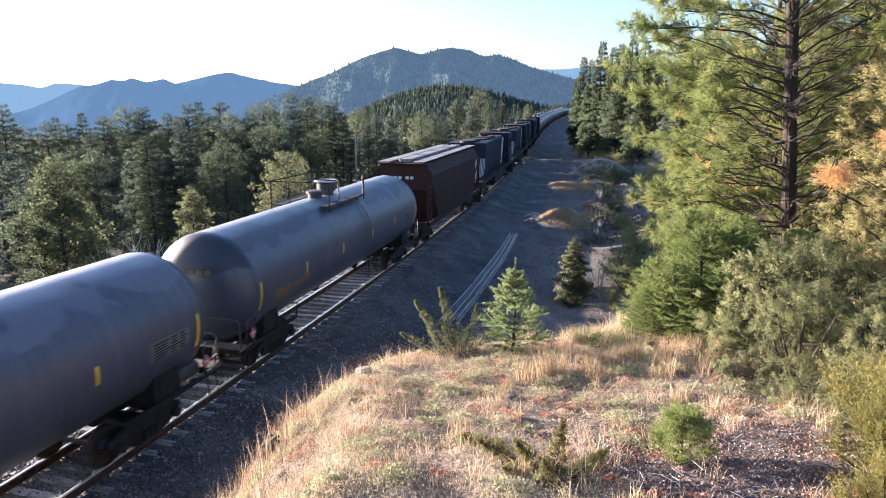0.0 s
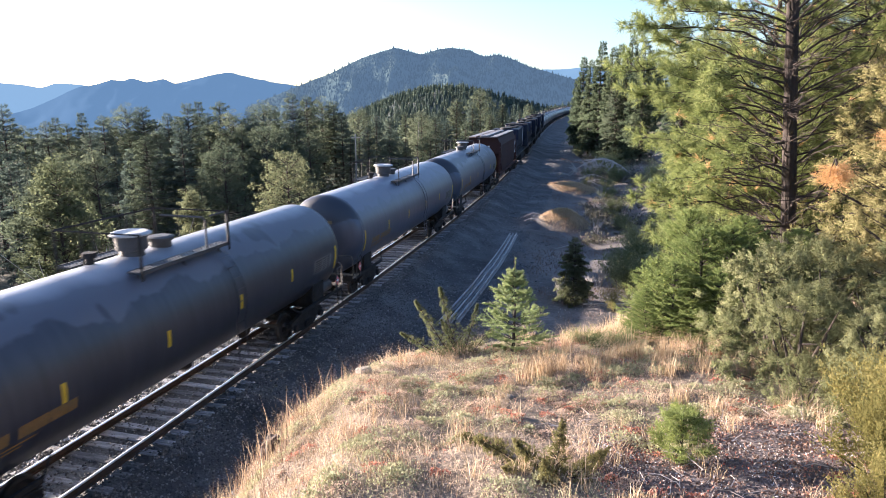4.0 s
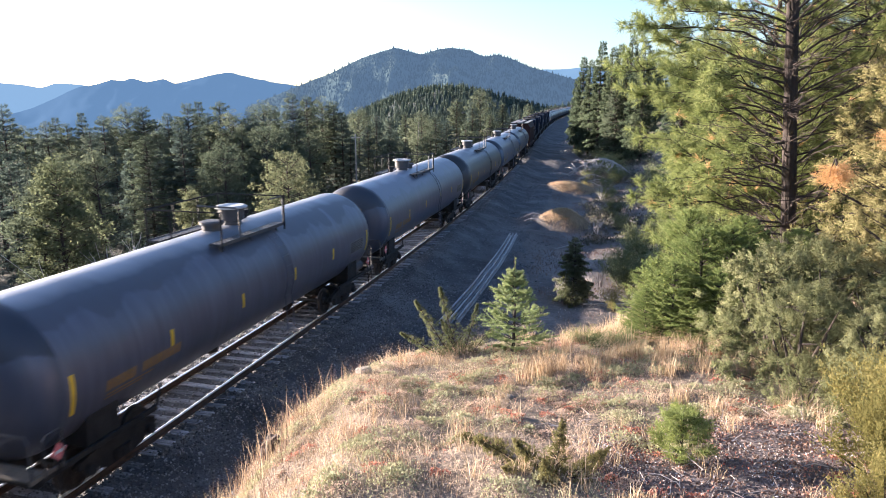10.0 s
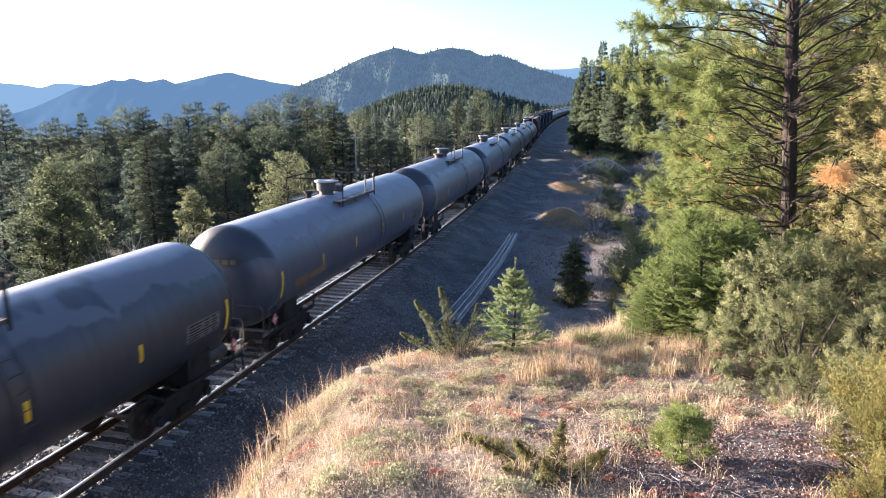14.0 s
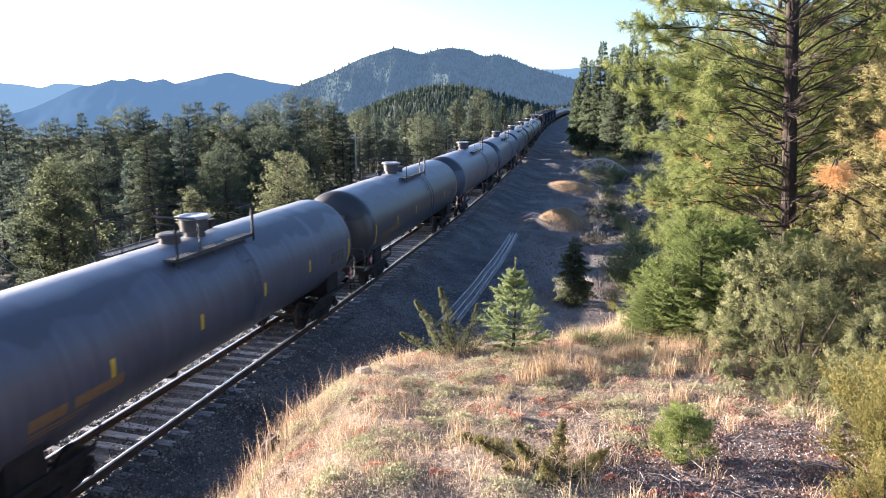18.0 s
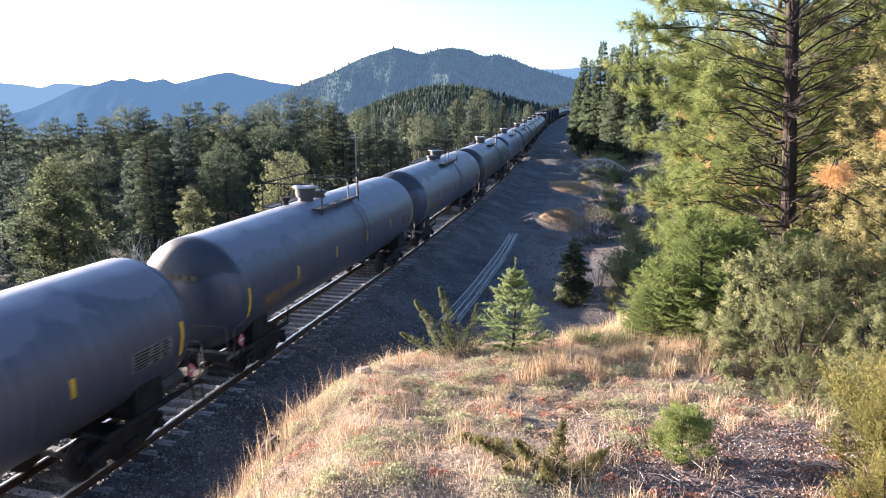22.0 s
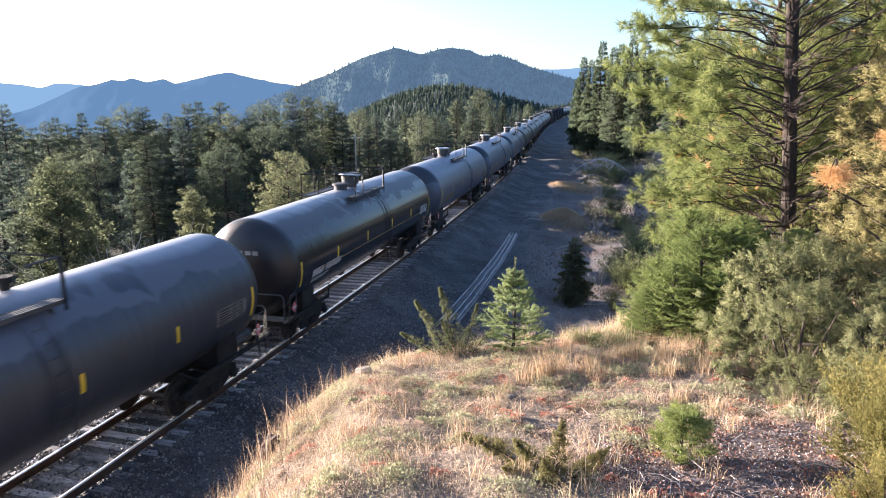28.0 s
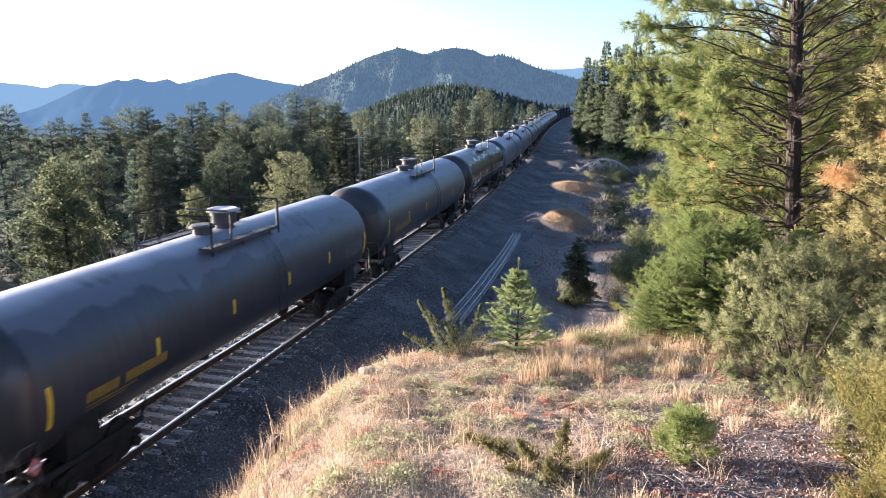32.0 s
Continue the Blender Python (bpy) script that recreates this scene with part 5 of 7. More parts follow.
# far woods on the hills, and on the mountain: too many to count
def far_woods(name, places, heights, material, label, seed, sprays=14):
    """Far conifers: each a cone of drooping needle fans."""
    rs = np.random.RandomState(seed)
    P, H = np.repeat(np.array(places), sprays, axis=0), np.repeat(np.array(heights), sprays)
    n = len(H)
    slim = np.repeat(rs.uniform(0.75, 1.3, len(heights)), sprays)
    t = np.tile((np.arange(sprays) + 0.5) / sprays, len(heights)) * 0.96
    a = rs.uniform(0, 6.283, n)
    out = np.stack([np.cos(a), np.sin(a), np.zeros(n)], 1)
    r = 0.20 * H * slim * (1 - t) ** 0.8 * rs.uniform(0.3, 0.9, n)
    c = P + out * r[:, None] * 0.45
    c[:, 2] += H * t
    d = out + np.array([0, 0, -0.25]) + rs.normal(size=(n, 3)) * 0.25
    d[:, 2] += 1.6 * (t > 0.88)
    nn = out * 0.45 + np.array([0, 0, 0.8]) + rs.normal(size=(n, 3)) * 0.08
    nn /= np.linalg.norm(nn, axis=1)[:, None]
    size = H * (0.09 + 0.17 * (1 - t))
    woods = tagged(new(name, leaf_mesh(name, c, d, size, size * rs.uniform(0.5, 0.75, n), material, rs, 0.1, True, nn)), label, "forest", kind="stuff")
    # the dense heart of each crown
    m, k = len(heights), 6
    H, S = np.array(heights), slim[::sprays]
    a = np.arange(k) * 2 * np.pi / k + rs.uniform(0, 6.28, (m, 1))
    rad = (0.19 * H * S)[:, None] * rs.uniform(0.7, 1.2, (m, k))
    base = np.array(places)[:, None] + np.stack([rad * np.cos(a), rad * np.sin(a), (H * 0.08)[:, None] * rs.uniform(0, 2, (m, k))], 2)
    tip = np.array(places) + np.stack([np.zeros(m), np.zeros(m), H * 0.97], 1)
    v = np.concatenate([base, tip[:, None]], 1).reshape(-1, 3)
    me = bpy.data.meshes.new("crowns")
    me.vertices.add(len(v))
    me.vertices.foreach_set("co", v.ravel())
    ring = np.arange(k)
    f = np.arange(m)[:, None, None] * (k + 1) + np.stack([ring, (ring + 1) % k, np.full(k, k)], 1)[None]
    me.loops.add(3 * m * k)
    me.loops.foreach_set("vertex_index", f.ravel())
    me.polygons.add(m * k)
    me.polygons.foreach_set("loop_start", np.arange(0, 3 * m * k, 3))
    me.polygons.foreach_set("use_smooth", [True] * (m * k))
    me.materials.append(material)
    me.update()
    me.validate()
    nv = np.concatenate([np.stack([0.45 * np.cos(a), 0.45 * np.sin(a), np.full((m, k), 0.8)], 2), np.tile([[[0.0, 0.0, 1.0]]], (m, 1, 1))], 1).reshape(-1, 3)
    me.normals_split_custom_set_from_vertices((nv / np.linalg.norm(nv, axis=1)[:, None]).tolist())
    tagged(part("crowns", me, None, woods), kind="stuff")


rs = np.random.RandomState(77)
pl, hs = [], []
n = 14000
az, dist = rs.uniform(-44, 22, n), 230 + 620 * rs.uniform(0, 1, n) ** 1.3
X, Y = dist * np.sin(np.radians(az)), dist * np.cos(np.radians(az))
Z = ground_z(X, Y)
S, U = track_coords(X, Y)
for x, y, z, u in zip(X, Y, Z, U):
    if abs(u) > 11:
        pl.append((x, y, z))
        hs.append(rs.uniform(3.5, 8))
az, dist = rs.uniform(-46, -8, 3600), rs.uniform(820, 2300, 3600)
X, Y = dist * np.sin(np.radians(az)), dist * np.cos(np.radians(az))
for x, y, z in zip(X, Y, ground_z(X, Y)):
    pl.append((x, y, z))
    hs.append(rs.uniform(12, 22))
far_woods("far_woods", pl, hs, mat("far_wood_needles", [(0.2, (0.080, 0.110, 0.096)), (0.5, (0.102, 0.136, 0.108)), (0.8, (0.132, 0.16, 0.116))], 0.05, 1.0, island=0.06, spec=0.0, translucent=0.5),
          "distant dark green conifer forest on low hills", 3)
pl, hs = [], []
mvn = np.array(mv).reshape(mr, mn, 3)
for q in range(9000):
    i, j = rs.uniform(0, 17), rs.uniform(0, mn - 1.01)
    i0, j0 = int(i), int(j)
    p = mvn[i0, j0] * (1 - (i - i0)) * (1 - (j - j0)) + mvn[i0 + 1, j0] * (i - i0) * (1 - (j - j0)) + mvn[i0, j0 + 1] * (1 - (i - i0)) * (j - j0) + mvn[i0 + 1, j0 + 1] * (i - i0) * (j - j0)
    pl.append(tuple(p - np.array([0, 0, 2])))
    hs.append(rs.uniform(7, 13))
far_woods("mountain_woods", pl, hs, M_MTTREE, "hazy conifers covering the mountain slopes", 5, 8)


# ---------- the bluff: pine, saplings, junipers, shrubs ----------
def plume_shrub(name, label, material, seed, height, width, plumes, per, leaf, lift=0.6, broad=(0.10, 0.22), wood=None, category="shrub", dome=0.7, stems=9, thick=1.0, fat=0.10, long=1.0):
    """A shrub of many feathery plumes on woody stems, with an uneven outline and gaps."""
    rs = np.random.RandomState(seed)
    thing = tagged(new(name), label, category)
    heads = []
    for k in range(stems):
        a, out = rs.uniform(0, 6.28), rs.uniform(0.15, 1.0)
        tip = np.array([math.cos(a) * out * width, math.sin(a) * out * width, height * (1 - dome * out ** 2) * rs.uniform(0.55, 0.95)])
        bow = tip * 0.5 + np.array([0, 0, -0.08 * height]) + rs.normal(size=3) * 0.05 * width
        bm = bmesh.new()
        tube(bm, [(0.04 * width * math.cos(a), 0.04 * width * math.sin(a), -0.05), tuple(bow), tuple(tip)], [thick * (0.018 * height + 0.004), thick * (0.011 * height + 0.003), 0.003], 5)
        part("stem", bm, wood or M_BARK, thing)
        heads += [tip, tip * 0.8 + bow * 0.2, bow]
    cs, ds, ls, ws = [], [], [], []
    hz = np.array(heads)
    for p in range(plumes):
        h = hz[rs.randint(len(hz))]
        a = rs.uniform(0, 6.28)
        base = h * rs.uniform(0.7, 1.05) + rs.normal(size=3) * np.array([0.07, 0.07, 0.06]) * width
        base[2] = max(base[2], 0.03)
        r = math.hypot(base[0], base[1])
        d = np.array([base[0] / (width + 1e-6) * 0.8 + 0.4 * math.cos(a), base[1] / (width + 1e-6) * 0.8 + 0.4 * math.sin(a), lift + rs.uniform(-0.3, 0.4)])
        d /= np.linalg.norm(d)
        ln = long * leaf * rs.uniform(5, 11)
        t = rs.uniform(0, 1, per)
        q = base + d * (ln * t)[:, None] + rs.normal(size=(per, 3)) * (fat * ln * (1.1 - t))[:, None]
        dd = d * 1.0 + rs.normal(size=(per, 3)) * 0.5
        q[:, 2] = np.maximum(q[:, 2], 0.01)
        cs.append(q)
        ds.append(dd)
        ls.append(leaf * rs.uniform(0.6, 1.5, per))
        ws.append(leaf * rs.uniform(*broad, per))
    part("foliage", leaf_mesh("foliage", np.concatenate(cs), np.concatenate(ds), np.concatenate(ls), np.concatenate(ws) * 1.15, material, rs, 0.0, True), None, thing)
    return thing


def needle_pine(name, label, seed, height, reach, first, material=None, needle=0.15, low_limbs=80, high_limbs=16, mid=0.5, trunk_r=0.14, twigs_per=7.0, tufts_per=5, per=24, bare=0.42, wide=0.0038, dead=0.06, open_side=None):
    """A pine with rising dark limbs, bare near the trunk, forked twigs and brushes of long needles at their ends."""
    rs = np.random.RandomState(seed)
    tree = tagged(new(name), label, "tree")
    bm = bmesh.new()
    trunk = [(0.05 * math.sin(2.1 * f * 3 + seed) * f, 0.04 * math.cos(1.7 * f * 3) * f, height * f - 0.3 * (f == 0)) for f in np.linspace(0, 1, 9)]
    tube(bm, trunk, [trunk_r * (1.15 - 1.05 * f) + 0.01 for f in np.linspace(0, 1, 9)], 12)
    part("trunk", bm, M_BARK, tree, "dark furrowed bark")
    twigs = bmesh.new()
    T, dry = [], []
    total = low_limbs + high_limbs
    for k in range(total):
        f = first + (mid - first) * (k + rs.uniform(0, 1)) / low_limbs if k < low_limbs else mid + (0.97 - mid) * (k - low_limbs + rs.uniform(0, 1)) / high_limbs
        a = k * 2.399 + rs.uniform(-0.5, 0.5)
        g = max(0, (f - 0.35) / 0.65)
        ln = reach * (1 - g) ** 0.6 * rs.uniform(0.72, 1.08)
        rise = 0.42 + 0.35 * f + rs.uniform(-0.2, 0.22)
        z0 = f * height
        naked = open_side is not None and math.cos(a - open_side) > 0.62
        ln *= 0.75 if naked else 1.0
        d = np.array([math.cos(a), math.sin(a), 0])
        side = np.array([-math.sin(a), math.cos(a), 0])
        bend = rs.uniform(-0.28, 0.28)
        kink = rs.normal(size=(7, 3)) * 0.025 * ln
        kink[0] = 0
        ts = np.linspace(0, 1, 7)
        pts = [np.array([0, 0, z0]) + d * ln * t + side * bend * ln * t * t + np.array([0, 0, ln * (rise * t - 0.16 * t * t)]) + kink[i] for i, t in enumerate(ts)]
        r0 = 0.006 + 0.0048 * ln
        limb = bmesh.new()
        tube(limb, [tuple(p) for p in pts], [r0 * (1 - 0.85 * t) + 0.002 for t in ts], 6)
        part("limb", limb, M_BARK, tree)
        coarse = k >= low_limbs
        nb = int((3 + ln * twigs_per) * (0.45 if coarse else 1))
        for b in range(nb):
            t = rs.uniform(bare * 0.6, 1.0)
            i = min(5, int(t * 6))
            p = pts[i] * (1 - (t * 6 - i)) + pts[i + 1] * (t * 6 - i)
            bd = d * rs.uniform(0.4, 1.0) + side * rs.uniform(-1, 1) + np.array([0, 0, rs.uniform(-0.2, 0.6)])
            bd /= np.linalg.norm(bd)
            bl = rs.uniform(0.25, 0.75) * (1.2 - 0.5 * t)
            q = p + bd * bl + np.array([0, 0, 0.06 * bl])
            m = p + bd * bl * 0.5 + rs.normal(size=3) * 0.04 * bl
            tube(twigs, [tuple(p), tuple(m), tuple(q)], [0.0065, 0.0045, 0.0025], 3)
            if t < bare or naked:
                for h in range(2):
                    e = m + (bd + rs.normal(size=3) * 0.6) * bl * 0.4
                    tube(twigs, [tuple(m), tuple(e)], [0.0035, 0.0015], 3)
                continue
            for h in range(2 if coarse else tufts_per):
                if h < 2:
                    w = q + rs.normal(size=3) * 0.015
                    td = bd * 1.2
                else:
                    st = p + (q - p) * rs.uniform(0.3, 0.95)
                    td = bd + rs.normal(size=3) * 0.65
                    td /= np.linalg.norm(td)
                    w = st + td * rs.uniform(0.06, 0.2)
                    tube(twigs, [tuple(st), tuple(w)], [0.003, 0.0015], 3)
                (dry if rs.rand() < dead * (t < 0.75) else T).append((w, td + rs.normal(size=3) * 0.3 + np.array([0, 0, 0.2])))
    tagged(part("twig_work", twigs, M_BARK, tree), kind="stuff")
    for brushes, ink, title in ((T, material or M_PINE, "needles"), (dry, M_ORANGE, "dry_needles")):
        if not brushes:
            continue
        W = np.array([t[0] for t in brushes])
        D = np.array([t[1] for t in brushes])
        D /= np.linalg.norm(D, axis=1)[:, None]
        n = len(W)
        dd = np.repeat(D, per, 0) * 0.8 + rs.normal(size=(n * per, 3)) * 0.5
        dd /= np.linalg.norm(dd, axis=1)[:, None]
        L = needle * rs.uniform(0.65, 1.2, n * per)
        sd = np.cross(dd, rs.normal(size=(n * per, 3)))
        sd /= np.linalg.norm(sd, axis=1)[:, None] + 1e-9
        C = np.repeat(W, per, 0) - np.repeat(D, per, 0) * (rs.uniform(0, 0.09, n * per))[:, None]
        v = np.stack([C + sd * wide, C - sd * wide, C + dd * L[:, None] - np.array([0, 0, 0.015])], 1).reshape(-1, 3)
        me = bpy.data.meshes.new(title)
        me.vertices.add(len(v))
        me.vertices.foreach_set("co", v.ravel())
        me.loops.add(len(v))
        me.loops.foreach_set("vertex_index", np.arange(len(v)))
        me.polygons.add(n * per)
        me.polygons.foreach_set("loop_start", np.arange(0, len(v), 3))
        me.materials.append(ink)
        me.update()
        me.validate()
        part(title, me, None, tree, "dead rust-brown needles" if title == "dry_needles" else "")
    return tree


def juniper(name, label, material, seed, height, width, clumps, fingers, per, leaf, category="shrub", flare=0.6, low=0.04, size=(0.05, 0.11), droop=0.0, branches=14, stems=1, trunk_r=0.03, inner=0.5, group="", thin=(0.10, 0.17)):
    """A juniper: stems, bowed branches, and many small clumps of scaly sprays with dark gaps between them."""
    rs = np.random.RandomState(seed)
    thing = tagged(new(name), label, category, group)
    tops = []
    for k in range(stems):
        a = 6.283 * k / stems + rs.uniform(-0.4, 0.4)
        o = 0.0 if stems == 1 else 0.5 * width
        bm = bmesh.new()
        top = np.array([o * math.cos(a), o * math.sin(a), height * (0.95 if stems == 1 else rs.uniform(0.7, 0.98))])
        tube(bm, [(0, 0, -0.08), tuple(top * 0.5 + rs.normal(size=3) * 0.04 * width), tuple(top)], [trunk_r, trunk_r * 0.7, 0.004], 7)
        part("stem", bm, M_BARK, thing)
        tops.append(top)
    lump = rs.uniform(0, 6.28, 4)
    C, O = [], []
    for k in range(clumps):
        g = low + (1 - low) * rs.uniform(0, 1) ** 1.15
        a = rs.uniform(0, 6.283)
        env = width * (1 - g) ** flare * (0.75 + 0.25 * min(1, g * 5)) * (1 + 0.22 * math.sin(3 * a + lump[0] + 5 * g) + 0.16 * math.sin(5 * a + lump[1] - 9 * g))
        r = env * (inner + (1 - inner) * rs.uniform(0, 1) ** 0.6)
        o = np.array([math.cos(a), math.sin(a), 0])
        ax = tops[k % stems] * g * (0.6 if stems > 1 else 0.0)
        p = np.array([ax[0], ax[1], 0]) + o * r + np.array([0, 0, height * g - droop * r])
        p[2] = max(p[2], 0.03)
        C.append(p)
        O.append(o * (1.1 - 0.6 * g) + np.array([0, 0, 0.35 + 0.8 * g - droop]))
    twigs = bmesh.new()
    for k in range(clumps):
        p = C[k]
        root = np.array([0.1 * p[0], 0.1 * p[1], max(0.02, p[2] - 0.45 * math.hypot(p[0], p[1]))])
        if k < branches:
            bm = bmesh.new()
            tube(bm, [tuple(root), tuple((root + p) / 2 + rs.normal(size=3) * 0.06 * width), tuple(p)], [0.35 * trunk_r + 0.003, 0.25 * trunk_r + 0.002, 0.002], 5)
            part("branch", bm, M_BARK, thing)
        elif k % 3 == 0:
            tube(twigs, [tuple(root * 0.5 + p * 0.5), tuple(p * 0.8 + root * 0.2 + rs.normal(size=3) * 0.03 * width), tuple(p)], [0.12 * trunk_r + 0.002, 0.003, 0.0015], 3)
    tagged(part("twig_work", twigs, M_BARK, thing), kind="stuff")
    C, O = np.array(C), np.array(O)
    O /= np.linalg.norm(O, axis=1)[:, None]
    big = rs.uniform(*size, clumps)
    fc, fo, fs = np.repeat(C, fingers, 0), np.repeat(O, fingers, 0), np.repeat(big, fingers)
    fd = fo * 0.75 + rs.normal(size=fc.shape) * 0.6
    fd /= np.linalg.norm(fd, axis=1)[:, None]
    n = len(fc) * per
    t = rs.uniform(0.05, 1, n)
    fl = fs * rs.uniform(0.6, 1.15, len(fs))
    P = np.repeat(fc, per, 0) + np.repeat(fd * fl[:, None], per, 0) * t[:, None]
    P += rs.normal(size=P.shape) * (np.repeat(fl, per) * 0.12 * (1.15 - t))[:, None]
    P[:, 2] = np.maximum(P[:, 2], 0.01)
    D = np.repeat(fd, per, 0) + rs.normal(size=P.shape) * 0.55
    N = P - np.repeat(np.repeat(C, fingers, 0), per, 0)
    N /= np.linalg.norm(N, axis=1)[:, None] + 1e-9
    N = N * 1.1 + np.repeat(fo, per, 0) * 0.3 + np.array([0, 0, 0.15]) + rs.normal(size=P.shape) * 0.25
    N /= np.linalg.norm(N, axis=1)[:, None]
    part("foliage", leaf_mesh("foliage", P, D, leaf * rs.uniform(0.6, 1.5, n), leaf * rs.uniform(*thin, n), material, rs, 0.0, True, N), None, thing)
    return thing


def shoot_tree(name, label, seed, height, reach, whorls, shoots, needles, length, material, category="sapling", group="", rise=0.15, leader=0.16, taper=0.9, wide=0.0016):
    """A young conifer: whorls of boughs, each with side shoots clad in short needles."""
    rs = np.random.RandomState(seed)
    tree = tagged(new(name), label, category, group)
    tube_bm = tube(bmesh.new(), [(0, 0, -0.05), (0.01 * height, 0, height * 0.5), (0, 0.01 * height, height)], [0.018 * height + 0.003, 0.011 * height, 0.003], 6)
    part("trunk", tube_bm, M_BARK, tree)
    P, D = [], []
    sticks = bmesh.new()
    shoots_list = [(np.array([0, 0, height * (1 - leader)]), np.array([0.02, 0, 1.0]), height * leader)]
    for w in range(whorls):
        g = (w + rs.uniform(0, 0.7)) / whorls
        z = height * (0.06 + (0.95 - leader * 0.6) * g)
        nb = rs.randint(5, 8)
        a0 = rs.uniform(0, 6.28)
        for b in range(nb):
            a = a0 + 6.283 * b / nb + rs.uniform(-0.3, 0.3)
            ln = reach * (1 - g) ** taper * (0.65 + 0.35 * min(1, g * 6)) * rs.uniform(0.65, 1.12) + 0.05 * height
            d = np.array([math.cos(a), math.sin(a), rise + 0.7 * g + rs.uniform(-0.12, 0.12)])
            d /= np.linalg.norm(d)
            base = np.array([0, 0, z])
            tube(sticks, [tuple(base), tuple(base + d * ln * 0.6), tuple(base + d * ln)], [0.004 * height + 0.001, 0.003 * height, 0.001], 3)
            side = np.array([-math.sin(a), math.cos(a), 0.0])
            shoots_list.append((base + d * ln * 0.45, d, ln * 0.55))
            for k in range(shoots):
                t = rs.uniform(0.25, 0.95)
                sd = d * 0.75 + side * rs.choice((-1, 1)) * rs.uniform(0.5, 1.0) + np.array([0, 0, rs.uniform(-0.15, 0.3)])
                sd /= np.linalg.norm(sd)
                shoots_list.append((base + d * ln * t, sd, ln * (0.2 + 0.32 * (1 - t)) * rs.uniform(0.7, 1.3) + 0.015 * height))
    tagged(part("bough_work", sticks, M_BARK, tree), kind="stuff")
    for p, d, ln in shoots_list:
        n = max(6, int(needles * ln / (0.22 * reach)))
        t = rs.uniform(0, 1, n)
        P.append(p + d * (ln * t)[:, None])
        r = rs.normal(size=(n, 3))
        r -= (r @ d)[:, None] * d
        r /= np.linalg.norm(r, axis=1)[:, None] + 1e-9
        D.append(r * 0.85 + d * 0.75 + np.array([0, 0, 0.12]))
    P, D = np.concatenate(P), np.concatenate(D)
    D /= np.linalg.norm(D, axis=1)[:, None]
    n = len(P)
    L = length * rs.uniform(0.7, 1.2, n)
    sd = np.cross(D, rs.normal(size=(n, 3)))
    sd /= np.linalg.norm(sd, axis=1)[:, None] + 1e-9
    v = np.stack([P + sd * wide, P - sd * wide, P + D * L[:, None]], 1).reshape(-1, 3)
    me = bpy.data.meshes.new("needles")
    me.vertices.add(len(v))
    me.vertices.foreach_set("co", v.ravel())
    me.loops.add(len(v))
    me.loops.foreach_set("vertex_index", np.arange(len(v)))
    me.polygons.add(n)
    me.polygons.foreach_set("loop_start", np.arange(0, len(v), 3))
    me.materials.append(material)
    me.update()
    me.validate()
    part("needles", me, None, tree)
    return tree


def stand(ob, x, y, turn=0, scale=1.0, sink=0.03, lean_x=0.0, lean_y=0.0):
    ob.matrix_basis = pose(x, y, zat(x, y) - sink, lean_x, lean_y, turn) @ Matrix.Diagonal((scale, scale, scale, 1))
    return ob


pine = needle_pine("pine_tree", "tall ponderosa pine with dark trunk and sunlit needles", 3, 12.5, 2.1, 0.06, low_limbs=130, mid=0.5, trunk_r=0.098, dead=0.03, tufts_per=7, per=20, wide=0.0044, open_side=radians(248))
stand(pine, 5.62, 10.6, 20, sink=0.1, lean_y=-6.5)
pine_b = needle_pine("pine_tree", "bushy olive green pine behind the tall one", 8, 12.0, 2.2, 0.03, low_limbs=90, high_limbs=12, mid=0.62, trunk_r=0.08, bare=0.3, dead=0.03, tufts_per=4, per=16, wide=0.0055)
stand(pine_b, 6.9, 14.6, 0, sink=0.1)
for x, y, t, sc in ((7.9, 13.0, 120, 1.0), (9.8, 14.8, 230, 1.1), (8.4, 17.0, 70, 1.1), (11.5, 12.5, 310, 1.0), (9.0, 11.8, 20, 1.0), (6.3, 12.9, 160, 0.62)):
    c = copy_thing(pine_b, Matrix.Identity(4))
    stand(c, x, y, t, sc, 0.1)
SAP = shoot_tree("spruce_sapling", "small fresh green spruce sapling on the grassy bluff", 41, 1.10, 0.44, 11, 11, 50, 0.024, M_BLUESPRUCE, leader=0.24, wide=0.0028)
stand(SAP, 0.74, 6.75, 30, 0.95)
sap_b = juniper("juniper_sapling", "thin grey-green juniper sapling at the bluff edge", M_JUNIPER, 43, 0.95, 0.21, 230, 6, 12, 0.014, category="sapling", flare=1.1, low=0.06, size=(0.018, 0.04), trunk_r=0.012, inner=0.15, group="edge junipers")
stand(sap_b, 0.16, 7.0, 0, 0.82, lean_y=-14)
for x, y, t, sc, ln in ((0.10, 6.95, 140, 0.78, -32), (0.04, 6.9, 70, 0.6, -60), (0.24, 7.05, 230, 0.6, 14), (0.18, 6.85, 300, 0.5, -25), (0.3, 6.95, 30, 0.45, 38)):
    c = copy_thing(sap_b, Matrix.Identity(4))
    stand(c, x, y, 0, sc, lean_y=ln)
FIR = shoot_tree("spruce_sapling", "dense bright green young spruce", 45, 1.6, 0.80, 17, 14, 44, 0.026, M_SAPLING, group="young spruces", leader=0.1, taper=0.7, wide=0.0032)
stand(FIR, 2.95, 7.5, 0, 0.85)
